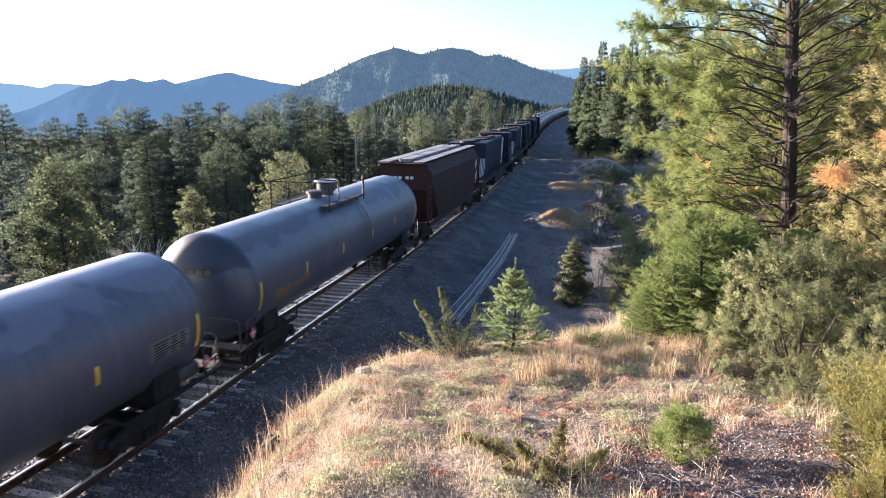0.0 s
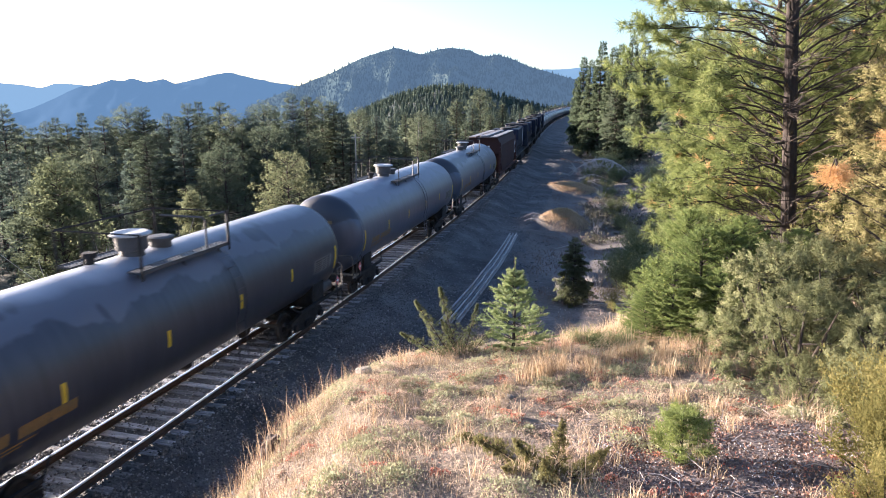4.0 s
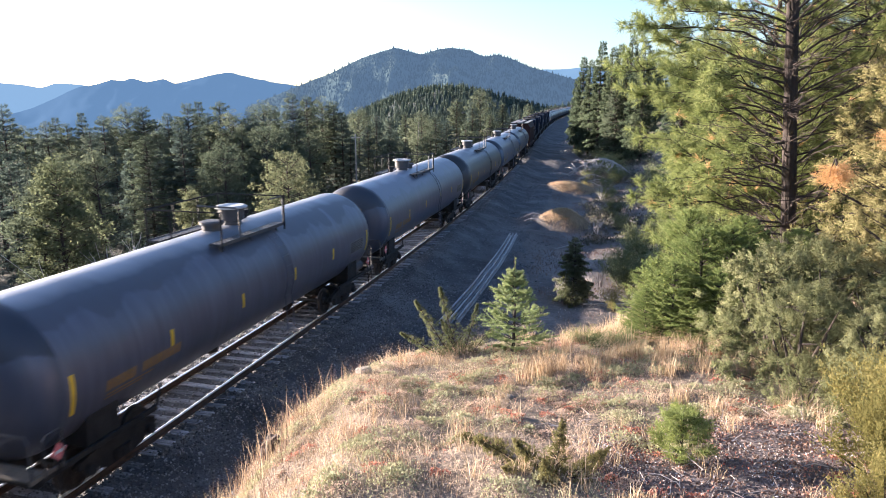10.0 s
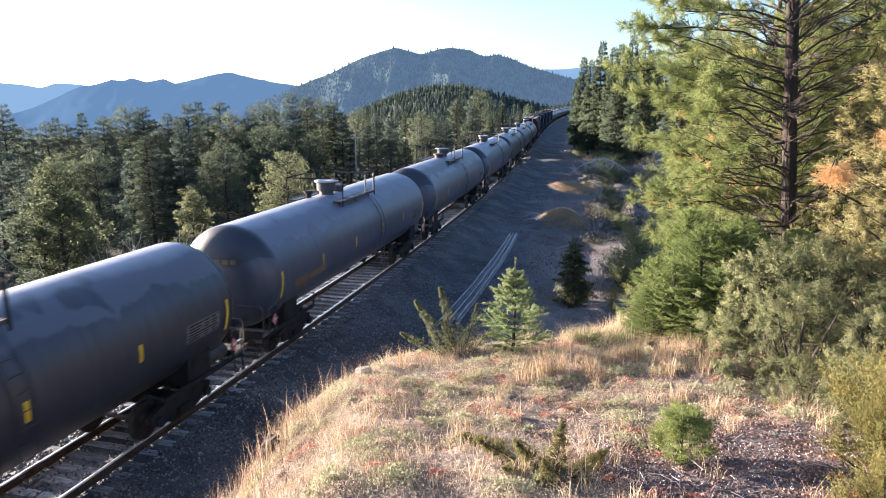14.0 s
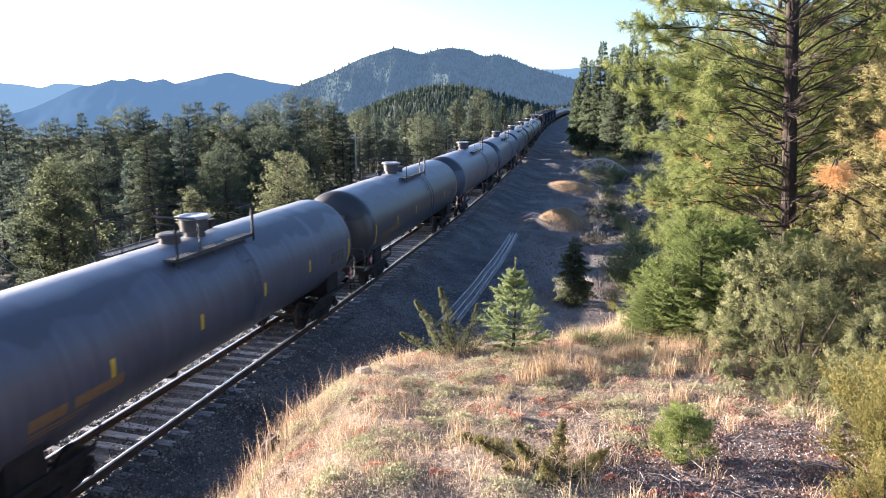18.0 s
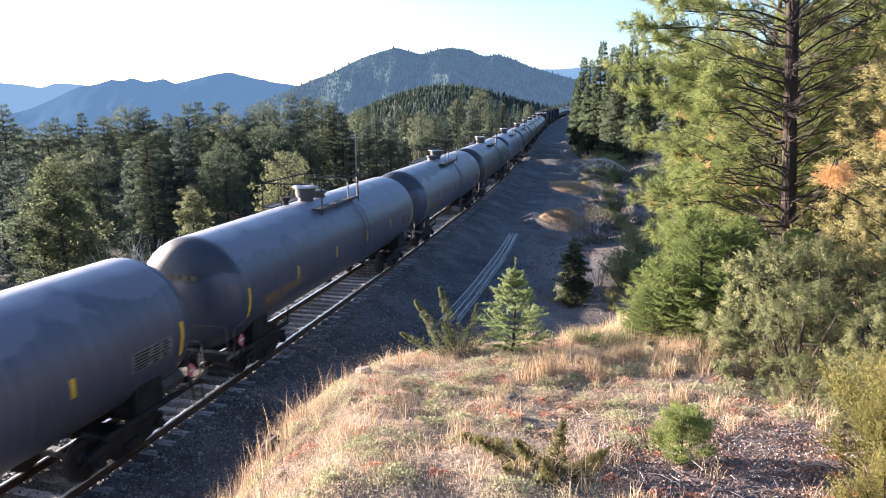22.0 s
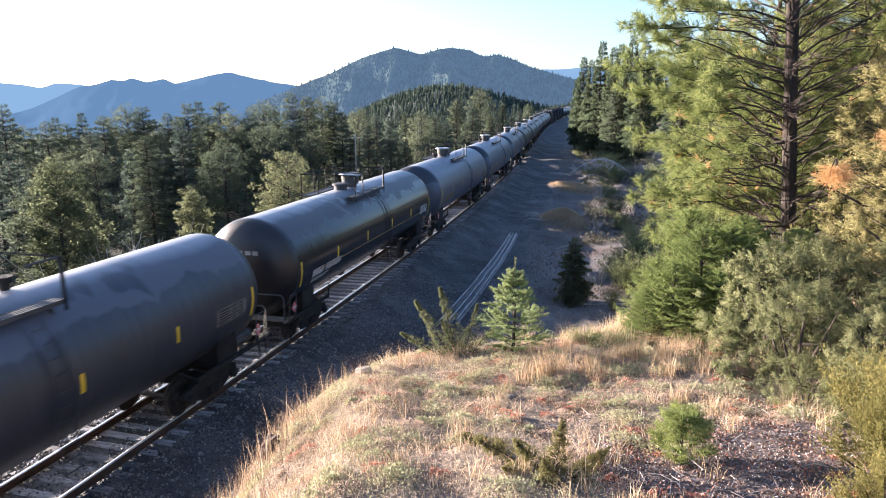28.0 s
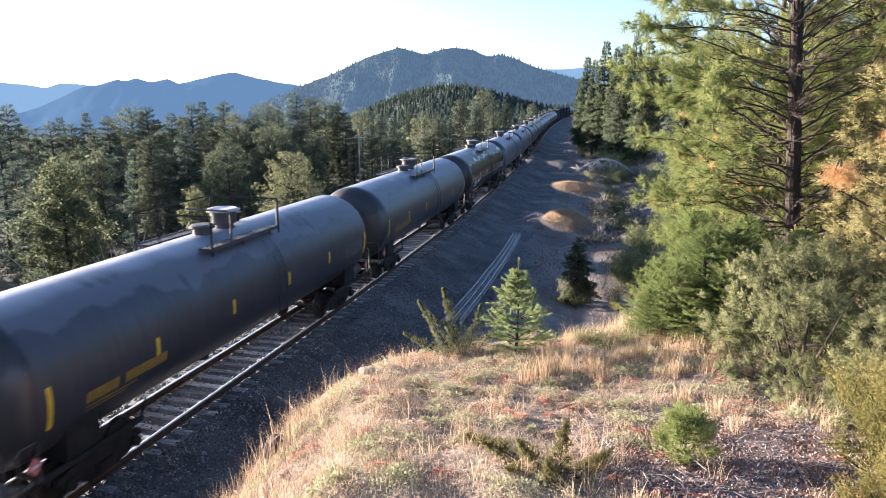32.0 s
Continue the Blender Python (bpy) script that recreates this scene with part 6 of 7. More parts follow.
for x, y, t, sc in ((3.55, 7.8, 120, 0.9), (4.1, 7.6, 200, 0.8), (2.5, 7.6, 60, 0.62), (3.2, 8.6, 20, 0.95), (2.72, 7.05, 250, 0.5), (3.35, 7.1, 310, 0.55), (3.95, 7.0, 100, 0.5), (3.7, 8.3, 170, 0.8), (2.55, 7.2, 40, 0.6), (2.95, 6.95, 190, 0.55), (3.25, 7.45, 280, 0.85), (2.3, 7.35, 330, 0.4), (3.6, 7.25, 60, 0.7)):
    c = copy_thing(FIR, Matrix.Identity(4))
    stand(c, x, y, t, sc)

JUN = juniper("juniper_bush", "large grey-green juniper bush with feathery sprays", M_JUNIPER, 51, 1.0, 0.72, 200, 12, 32, 0.021, flare=0.5, low=0.02, size=(0.07, 0.14), stems=5, trunk_r=0.02, inner=0.6, group="juniper bushes")
stand(JUN, 3.0, 5.4, 0, 0.85)
for x, y, t, sc in ((3.35, 4.75, 80, 0.72), (3.2, 6.2, 160, 1.05), (3.85, 5.5, 220, 0.85), (2.78, 4.8, 250, 0.42), (3.9, 6.8, 300, 1.1), (4.6, 6.4, 30, 1.1), (3.0, 4.3, 20, 0.5)):
    c = copy_thing(JUN, Matrix.Identity(4))
    stand(c, x, y, t, sc)
JTREE = juniper("juniper_tree", "tall golden-olive juniper tree with dense sprays", M_JGOLD, 57, 4.6, 1.2, 600, 10, 22, 0.032, category="tree", flare=0.45, low=0.10, size=(0.10, 0.20), droop=0.15, trunk_r=0.06, inner=0.4, branches=30)
stand(JTREE, 5.5, 7.4)
for x, y, t, sc in ((6.4, 9.2, 100, 1.0), (7.2, 8.0, 200, 0.95)):
    c = copy_thing(JTREE, Matrix.Identity(4))
    stand(c, x, y, t, sc)
GOLD = plume_shrub("golden_shrub", "golden-green feathery shrub on the dry bluff", M_GOLDSHRUB, 61, 0.62, 0.46, 620, 34, 0.026, lift=1.1, stems=12)
stand(GOLD, 2.45, 3.25, 0, 0.85)
for x, y, t, sc in ((2.75, 3.75, 90, 1.0), (2.75, 3.0, 180, 0.95), (2.15, 2.9, 260, 0.6)):
    c = copy_thing(GOLD, Matrix.Identity(4))
    stand(c, x, y, t, sc)
BUSH = shoot_tree("pine_seedling", "small rounded light green conifer seedling in dry grass", 63, 0.32, 0.22, 7, 5, 20, 0.05, M_SEEDLING, "seedling", rise=0.5, taper=0.5, leader=0.2, wide=0.0018)
stand(BUSH, 1.42, 3.68, 0, 1.12)
TWIG = juniper("sparse_juniper", "feathery dark olive juniper seedling", M_JGOLD, 67, 0.44, 0.14, 190, 5, 12, 0.013, category="seedling", flare=0.9, low=0.05, size=(0.014, 0.034), trunk_r=0.006, inner=0.1, group="juniper seedlings")
stand(TWIG, 0.66, 3.62, 0, 0.78, lean_y=6)
for x, y, sc, lx, ly in ((0.52, 3.72, 0.85, 0, -58), (0.62, 3.55, 0.8, 10, -38), (0.72, 3.48, 0.7, 20, 30), (0.40, 3.95, 0.7, -10, -68), (0.60, 3.42, 0.6, 30, -15), (0.80, 3.55, 0.55, -20, 50), (0.48, 3.6, 0.55, 40, -50), (0.30, 4.1, 0.5, 0, -72)):
    c = copy_thing(TWIG, Matrix.Identity(4))
    stand(c, x, y, 0, sc, lean_x=lx, lean_y=ly)
LOW = plume_shrub("low_juniper", "low spreading green juniper", M_JUNIPER, 69, 0.30, 0.40, 160, 20, 0.035, lift=0.4, stems=9)
stand(LOW, 1.6, 7.2, 0, 0.5)
for x, y, t, sc in ((2.05, 7.15, 60, 0.55), (1.75, 7.05, 120, 0.4)):
    c = copy_thing(LOW, Matrix.Identity(4))
    stand(c, x, y, t, sc)
DEAD = plume_shrub("dead_bough", "dead orange juniper bough", M_ORANGE, 71, 0.42, 0.24, 260, 26, 0.030, lift=0.2, stems=7, wood=M_BARK, category="bough")
bough_b = copy_thing(DEAD, Matrix.Identity(4))
for bough, m in ((DEAD, pose(4.08, 7.05, 6.98, 0, 165, 30)), (bough_b, pose(4.80, 7.1, 7.35, 0, 160, 100))):
    bough.parent = JTREE
    bough.matrix_basis = JTREE.matrix_basis.inverted() @ m @ Matrix.Diagonal((0.62, 0.62, 0.62, 1))
    del bough["category"]

# ---------- the bench beyond the bluff ----------
MID = conifer("young_fir", 3.1, 1.15, M_LIGHTPINE, 81, "young dark green fir in the shade beside the gravel", "tree", sprays=26000, bare=0.02, spray=0.03, ragged=0.35, layers=24, taper=0.8, thin=(0.16, 0.26))
stand(MID, 6.0, 30.0)
DARK = plume_shrub("shrub", "dark green leafy shrub in shade", M_JUNIPER, 83, 2.4, 1.3, 420, 16, 0.12, stems=10)
stand(DARK, 9.0, 31.5)
for x, y, t, sc in ((10.8, 33, 80, 1.1), (13, 37, 20, 1.0), (19, 58, 30, 1.2), (11.6, 38.0, 60, 0.8), (9.6, 30.5, 300, 0.8), (10.2, 31.5, 140, 1.0), (20.0, 81, 10, 1.0), (17.6, 80, 80, 0.7), (18.8, 73.5, 150, 0.8), (17.0, 71, 220, 0.6), (21.5, 87, 290, 1.1), (22.8, 93, 40, 1.0), (22.8, 113, 120, 0.9), (25.2, 127, 200, 1.0), (29.5, 150, 280, 1.2), (24.0, 104, 330, 0.9), (15.6, 63, 60, 0.6), (13.6, 53.5, 140, 0.7), (12.4, 47, 200, 0.6), (33, 172, 20, 1.3), (19.6, 76.5, 100, 0.8), (9.3, 34.5, 250, 0.6)):
    c = copy_thing(DARK, Matrix.Identity(4))
    stand(c, x, y, t, sc)
YEL = plume_shrub("shrub", "low yellow-green autumn shrub", M_GOLDSHRUB, 85, 0.9, 0.8, 160, 14, 0.07, stems=8)
stand(YEL, 7.6, 28.5)
for x, y, t, sc in ((8.6, 29.5, 60, 0.8), (14.6, 69.5, 200, 0.9)):
    c = copy_thing(YEL, Matrix.Identity(4))
    stand(c, x, y, t, sc)

# fallen grey branches
def dead_branch(label, seed, length, x, y, turn, arch):
    rs = np.random.RandomState(seed)
    thing = tagged(new("fallen_branch"), label, "branch")
    bm = bmesh.new()
    pts = [(length * t, 0.1 * length * math.sin(2 * t), arch * math.sin(math.pi * min(1, t * 1.02)) + 0.05) for t in np.linspace(0, 1, 8)]
    tube(bm, pts, [0.013 * length * (1 - 0.8 * t) + 0.008 for t in np.linspace(0, 1, 8)], 6)
    part("stem", bm, M_GREYWOOD, thing)
    bm = bmesh.new()
    for k in range(int(length * 14)):
        t = rs.uniform(0.2, 1)
        i = min(6, int(t * 7))
        p = np.array(pts[i])
        d = np.array([rs.uniform(-0.2, 0.9), rs.uniform(-1, 1), rs.uniform(-0.9, 0.3)]) * rs.uniform(0.1, 0.26) * length
        q = p + d
        q[2] = max(q[2], 0.03)
        tube(bm, [tuple(p), tuple((p + q) / 2 + rs.normal(size=3) * 0.02 * length), tuple(q)], [0.006 * length, 0.004 * length, 0.003], 4)
    tagged(part("twig_work", bm, M_GREYWOOD, thing), kind="stuff")
    thing.matrix_basis = pose(x, y, zat(x, y) - 0.02, 0, 0, turn)


dead_branch("bleached arched fallen tree with bare drooping twigs", 1, 7.4, 20.9, 75.5, 184, 1.7)
for k, (x, y, ln, turn, arch) in enumerate(((20.5, 80, 4.2, 160, 0.9), (18.6, 77, 3.6, 185, 0.6), (21.5, 86, 4.6, 200, 0.8), (16.6, 70, 3.0, 140, 0.7), (18.2, 72, 3.4, 175, 0.7), (22.0, 100, 4.6, 205, 0.6), (24, 118, 5.0, 185, 0.7), (7.1, 47.0, 1.4, 170, 0.2), (7.2, 48.5, 1.6, 200, 0.25), (27, 140, 5, 190, 0.8))):
    dead_branch("bleached dead brush on the shaded bank", 20 + k, ln, x, y, turn, arch)
dead_branch("grey fallen branch with bare twigs", 2, 4.0, 15.5, 82, 200, 0.5)
dead_branch("thin grey fallen pole", 3, 2.6, 8.9, 29.2, 176, 0.05)
dead_branch("small grey fallen branch", 4, 2.2, 9.0, 41.6, 190, 0.2)
dead_branch("bare grey twig of a dead juniper", 5, 1.2, 4.6, 5.6, 60, 0.4)


# leafless grey shrubs below the embankment
def bare_shrub(seed, x, y, h):
    rs = np.random.RandomState(seed)
    thing = tagged(new("bare_shrub"), "leafless pale grey shrub with thin twigs", "shrub", "bare shrubs")
    bm = bmesh.new()
    for k in range(9):
        a, o = rs.uniform(0, 6.28), rs.uniform(0.1, 0.45)
        tip = np.array([math.cos(a) * o * h, math.sin(a) * o * h, h * rs.uniform(0.7, 1)])
        tube(bm, [(0, 0, -0.1), tuple(tip * 0.5 + rs.normal(size=3) * 0.04 * h), tuple(tip)], [0.010 * h, 0.007 * h, 0.003 * h], 4)
        for b in range(9):
            t = rs.uniform(0.35, 0.95)
            p = tip * t
            d = (tip / h + rs.normal(size=3) * 0.5) * rs.uniform(0.12, 0.28) * h
            tube(bm, [tuple(p), tuple(p + d)], [0.005 * h, 0.002 * h], 3)
    tagged(part("twig_work", bm, M_GREYWOOD, thing), kind="stuff")
    thing.matrix_basis = pose(x, y, zat(x, y), 0, 0, seed * 40)


for k, (az, dist, h) in enumerate(((-26.4, 50, 6.5), (-24.4, 52, 6.5), (-23.6, 54, 7), (-22.9, 55, 6.5), (-25.2, 56, 7), (-28.4, 50, 6.5), (-20.6, 60, 5.5))):
    x, y = ray_place(az, dist)
    bare_shrub(90 + k, x, y, h)
for k, (x, y, h) in enumerate(((5.4, 30.0, 1.3), (6.9, 31.2, 1.1), (7.6, 31.8, 1.4), (14.6, 62.0, 1.6), (10.4, 45.0, 1.3))):
    bare_shrub(110 + k, x, y, h)

# line poles in the valley wood
for az, dist, el in ((-7.3, 120, -2.7), (-2.05, 190, -1.7)):
    x, y = ray_place(az, dist)
    z0 = zat(x, y)
    zt = 7.6 + dist * math.tan(radians(el))
    pole = tagged(new("utility_pole"), "weathered grey wooden line pole among trees", "pole", "line poles")
    part("pole", tube(bmesh.new(), [(0, 0, -0.5), (0, 0, zt - z0)], [0.16, 0.11], 8), M_GREYWOOD, pole)
    part("crossarm", box(bmesh.new(), -0.9, 0.9, -0.06, 0.06, zt - z0 - 0.7, zt - z0 - 0.55), M_GREYWOOD, pole)
    for q in (-0.8, -0.4, 0.4, 0.8):
        part("insulator", lathe(bmesh.new(), [(zt - z0 - 0.55, 0.03), (zt - z0 - 0.45, 0.05), (zt - z0 - 0.4, 0.02)], "z", 6, (q, 0, 0)), M_GLASS, pole)
    pole.matrix_basis = pose(x, y, z0, 0, 0, 40)


# rocks on the bluff
def rock(label, seed, x, y, size, squash=0.7, material=None):
    rs = random.Random(seed)
    bm = bmesh.new()
    bmesh.ops.create_icosphere(bm, subdivisions=3, radius=1.0)
    o = Vector((seed * 3.1, 0, 0))
    for v in bm.verts:
        n = noise.noise(v.co * 1.3 + o) * 0.45 + noise.noise(v.co * 4 + o) * 0.12
        v.co *= 1 + n
        v.co.z *= squash
    me = bpy.data.meshes.new("rock")
    bm.to_mesh(me)
    bm.free()
    me.materials.append(material or M_ROCK)
    ob = tagged(new("rock", me), label, "rock", "rocks on the bluff")
    ob.matrix_basis = pose(x, y, zat(x, y) + size * 0.25, 0, 0, seed * 50) @ Matrix.Diagonal((size, size, size, 1))


rock("pale weathered rock at the bluff edge", 1, -1.10, 3.52, 0.095)
rock("pale rock half sunk in dry grass", 2, -0.78, 6.2, 0.08, 0.5)
rock("dark upright rock at the bluff edge", 3, -1.38, 5.0, 0.085, 1.4, M_DARKROCK)
rock("small pale rock in dry grass", 4, -0.6, 6.6, 0.06, 0.5)
rock("small grey rock in dry grass", 5, 0.55, 5.2, 0.035, 0.5)


# ---------- ground cover of the bluff ----------
def scatter(n, seed, x0, x1, y0, y1, keep):
    rs = np.random.RandomState(seed)
    x, y = rs.uniform(x0, x1, n), rs.uniform(y0, y1, n)
    m = keep(x, y, rs)
    x, y = x[m], y[m]
    return x, y, ground_z(x, y), rs


def grass(name, label, material, n, seed, area, keep, h0, h1, width, bend=0.5, clump=0, kind="stuff", group=""):
    """Upright curved blades, one island each."""
    x, y, z, rs = scatter(n, seed, *area, keep)
    if clump:
        rep = clump
        x, y = np.repeat(x, rep) + rs.normal(size=len(x) * rep) * 0.025, np.repeat(y, rep) + rs.normal(size=len(y) * rep) * 0.025
        z = ground_z(x, y)
    m = len(x)
    h = rs.uniform(h0, h1, m) * rs.uniform(0.6, 1.0, m)
    a = rs.uniform(0, 6.28, m)
    lean = rs.uniform(0.05, bend, m) * h
    dx, dy = np.cos(a) * lean, np.sin(a) * lean
    b = rs.uniform(0, 6.28, m)
    w = width * rs.uniform(0.6, 1.3, m)
    sx, sy = np.cos(b) * w, np.sin(b) * w
    v = np.stack([np.stack([x - sx, y - sy, z - 0.01], 1), np.stack([x + sx, y + sy, z - 0.01], 1),
                  np.stack([x + dx * 0.35 + sx * 0.8, y + dy * 0.35 + sy * 0.8, z + h * 0.6], 1),
                  np.stack([x + dx * 0.35 - sx * 0.8, y + dy * 0.35 - sy * 0.8, z + h * 0.6], 1),
                  np.stack([x + dx, y + dy, z + h], 1)], 1).reshape(-1, 3)
    me = bpy.data.meshes.new(name)
    me.vertices.add(5 * m)
    me.vertices.foreach_set("co", v.ravel())
    base = np.arange(m)[:, None] * 5
    me.loops.add(9 * m)
    me.loops.foreach_set("vertex_index", (base + np.array([[0, 1, 2, 0, 2, 3, 3, 2, 4]])).ravel())
    me.polygons.add(3 * m)
    me.polygons.foreach_set("loop_start", np.arange(0, 9 * m, 3))
    me.materials.append(material)
    me.update()
    me.validate()
    tagged(new(name, me), label, "grass", group, kind)


def cover(name, label, material, n, seed, area, keep, leaf, lift, category="ground cover"):
    x, y, z, rs = scatter(n, seed, *area, keep)
    m = len(x)
    c = np.stack([x, y, z + lift * rs.uniform(0, 1, m) ** 1.3 * np.clip(0.7 + 1.1 * wave(x, y, 0.7, seed + 60) + 0.6 * wave(x, y, 0.28, seed + 70), 0.15, 2.2)], 1)
    d = rs.normal(size=(m, 3)) + np.array([0, 0, 0.5])
    tagged(new(name, leaf_mesh(name, c, d, leaf * rs.uniform(0.6, 1.4, m), leaf * rs.uniform(0.2, 0.4, m), material, rs)), label, category, kind="stuff")


AREA = (-2.6, 6.5, 1.6, 11.5)


def bare_soil(x, y):
    return step(x - 0.25 * wave(x, y, 1.2, 51), 0.8, 1.1) * step(-y + 0.3 * wave(x, y, 1.5, 52), -4.5, -4.1)


def on_bluff(x, y):
    s, u = track_coords(x, y)
    return (ground_z(x, y) > 2.4) & (u > 3)


grass("dry_grass", "dry straw-coloured grass on the sunny bluff", M_STRAW, 68000, 1, AREA,
      lambda x, y, r: on_bluff(x, y) & (r.uniform(0, 1, len(x)) < 0.28 + 0.75 * wave(x, y, 1.6, 31) + 0.3 * wave(x, y, 0.5, 32) - 0.6 * bare_soil(x, y)), 0.03, 0.13, 0.0014, 1.6)
grass("tall_dry_grass", "taller golden bunch grass tufts", M_STRAW, 1150, 2, AREA,
      lambda x, y, r: on_bluff(x, y) & (r.uniform(0, 1, len(x)) < 0.5 + 0.8 * wave(x, y, 2.3, 33)), 0.12, 0.28, 0.0014, 1.1, 20)
grass("edge_grass", "thin brown stalks along the bluff edge", M_DEADLEAF, 2600, 3, (-4.5, 2.5, 2.0, 10.5),
      lambda x, y, r: (ground_z(x, y) < 5.83 - 0.16 * y) & (ground_z(x, y) > 1.2), 0.15, 0.45, 0.0017, 0.5, 4)
grass("edge_stalks", "pale dry stalks standing along the bluff edge", M_GOLDGRASS, 800, 73, (-3.6, 1.2, 2.0, 8.2),
      lambda x, y, r: (ground_z(x, y) < 5.75 - 0.16 * y) & (ground_z(x, y) > 2.2), 0.2, 0.5, 0.0019, 0.4, 5)
grass("edge_straw", "tall straw-coloured grass along the bluff edge", M_STRAW, 2000, 75, (0.9, 3.6, 5.6, 8.6),
      lambda x, y, r: on_bluff(x, y) & (wave(x, y, 0.8, 76) + 0.5 * wave(x, y, 0.3, 77) > 0.1 + 0.6 * r.uniform(0, 1, len(x))), 0.10, 0.30, 0.0022, 0.7, 9)
grass("golden_grass", "short golden-olive grass near the bluff edge", M_GOLDGRASS, 60000, 13, (-2.8, 1.0, 1.6, 8.0),
      lambda x, y, r: (ground_z(x, y) > 1.6) & (r.uniform(0, 1, len(x)) < 0.75 - 0.45 * (x + 1) + 0.5 * wave(x, y, 0.8, 55)), 0.03, 0.12, 0.0017, 1.5)
cover("sage_cover", "low grey-green mat plants between grass", M_SAGE, 210000, 4, AREA,
      lambda x, y, r: on_bluff(x, y) & (wave(x, y, 1.3, 35) + 0.4 * wave(x, y, 0.5, 36) - 0.8 * bare_soil(x, y) > -0.15 + 0.5 * r.uniform(0, 1, len(x))), 0.0135, 0.055)
cover("cream_cover", "cream and pinkish dry mat plants", M_CREAM, 260000, 9, AREA,
      lambda x, y, r: on_bluff(x, y) & (wave(x, y, 0.9, 45) + 0.5 * wave(x, y, 0.35, 46) - 0.9 * bare_soil(x, y) > -0.3 + 0.5 * r.uniform(0, 1, len(x))), 0.0115, 0.05)
cover("red_cover", "red autumn ground-cover leaves", M_REDLEAF, 90000, 5, AREA,
      lambda x, y, r: on_bluff(x, y) & (wave(x, y, 1.1, 38) + 0.5 * wave(x, y, 0.4, 39) + 0.5 * step(x, 0.5, 1.6) > 0.25 + 0.5 * r.uniform(0, 1, len(x))), 0.015, 0.05)


def cushions(name, label, material, n, seed, keep, leaf, r0, r1, per):
    """Low rounded mat plants: each a small dome of leaves, with gaps between them."""
    x, y, z, rs = scatter(n, seed, *AREA, keep)
    m = len(x)
    r = rs.uniform(r0, r1, m)
    rep = np.repeat(np.arange(m), per)
    k = len(rep)
    a, q = rs.uniform(0, 6.28, k), rs.uniform(0, 1, k) ** 0.6
    wob = 1 + 0.35 * np.sin(3 * a + rep * 1.7)
    rr = r[rep] * q * wob
    px_, py_ = x[rep] + rr * np.cos(a), y[rep] + rr * np.sin(a)
    pz = ground_z(px_, py_) + r[rep] * 0.55 * np.sqrt(np.clip(1 - q ** 2, 0, 1)) * rs.uniform(0.6, 1.1, k)
    d = np.stack([np.cos(a) * q, np.sin(a) * q, 0.7 * np.ones(k)], 1) + rs.normal(size=(k, 3)) * 0.5
    tagged(new(name, leaf_mesh(name, np.stack([px_, py_, pz], 1), d, leaf * rs.uniform(0.6, 1.4, k), leaf * rs.uniform(0.25, 0.45, k), material, rs, 0.0, True)),
           label, "ground cover", kind="stuff")


cushions("sage_cushions", "rounded grey-green mat plants in dry grass", M_SAGE, 1500, 21,
         lambda x, y, r: on_bluff(x, y) & (wave(x, y, 1.3, 35) - 0.8 * bare_soil(x, y) > -0.5 + 0.7 * r.uniform(0, 1, len(x))), 0.019, 0.05, 0.15, 230)
cushions("cream_cushions", "rounded cream seed-head mats in dry grass", M_CREAM, 900, 22,
         lambda x, y, r: on_bluff(x, y) & (wave(x, y, 0.9, 45) - 0.9 * bare_soil(x, y) > -0.5 + 0.7 * r.uniform(0, 1, len(x))), 0.014, 0.04, 0.12, 240)
cushions("red_cushions", "small red autumn leaf clumps", M_REDLEAF, 800, 23,
         lambda x, y, r: on_bluff(x, y) & (wave(x, y, 1.1, 38) > -0.2 + 0.6 * r.uniform(0, 1, len(x))), 0.017, 0.03, 0.08, 110)
cover("litter", "pale dry litter and frosted bits on the soil", M_FROSTTOP, 3500, 6, AREA,
      lambda x, y, r: on_bluff(x, y) & (wave(x, y, 1.5, 41) > 0.1), 0.009, 0.012, "litter")

cover("leaf_litter", "brown fallen leaves on dark soil", M_DEADLEAF, 22000, 10, (0.6, 3.4, 2.2, 5.0),
      lambda x, y, r: bare_soil(x, y) * (0.55 + 0.6 * wave(x, y, 0.5, 48)) > r.uniform(0, 1, len(x)), 0.02, 0.03, "litter")
cover("grey_litter", "grey dry stems and bark bits on dark soil", M_GREYLIT, 26000, 11, (0.6, 3.4, 2.2, 5.0),
      lambda x, y, r: bare_soil(x, y) * (0.5 + 0.6 * wave(x, y, 0.6, 49)) > r.uniform(0, 1, len(x)), 0.013, 0.015, "litter")
cover("frost_patches", "pale frosted bits on dark soil", M_FROST, 9000, 12, (0.8, 3.2, 2.3, 4.7),
      lambda x, y, r: bare_soil(x, y) * (0.2 + 1.1 * wave(x, y, 0.45, 50)) > r.uniform(0, 1, len(x)), 0.016, 0.012, "litter")
# pale sticks lying on the bare soil
rs = np.random.RandomState(33)
bm = bmesh.new()
for k in range(260):
    x, y, a, ln = rs.uniform(0.7, 3.2), rs.uniform(2.4, 5.2), rs.uniform(0, 6.28), rs.uniform(0.06, 0.28)
    z = zat(x, y) + 0.012
    tube(bm, [(x, y, z), (x + math.cos(a) * ln * 0.5, y + math.sin(a) * ln * 0.5, z + rs.uniform(0, 0.02)), (x + math.cos(a + 0.3) * ln, y + math.sin(a + 0.3) * ln, z)], [0.0035, 0.003, 0.0015], 4)
me = bpy.data.meshes.new("dead_twigs")
bm.to_mesh(me)
bm.free()
me.materials.append(M_GREYLIT)
tagged(new("dead_twigs", me), "pale dead twigs lying on dark soil", "twigs", kind="stuff")

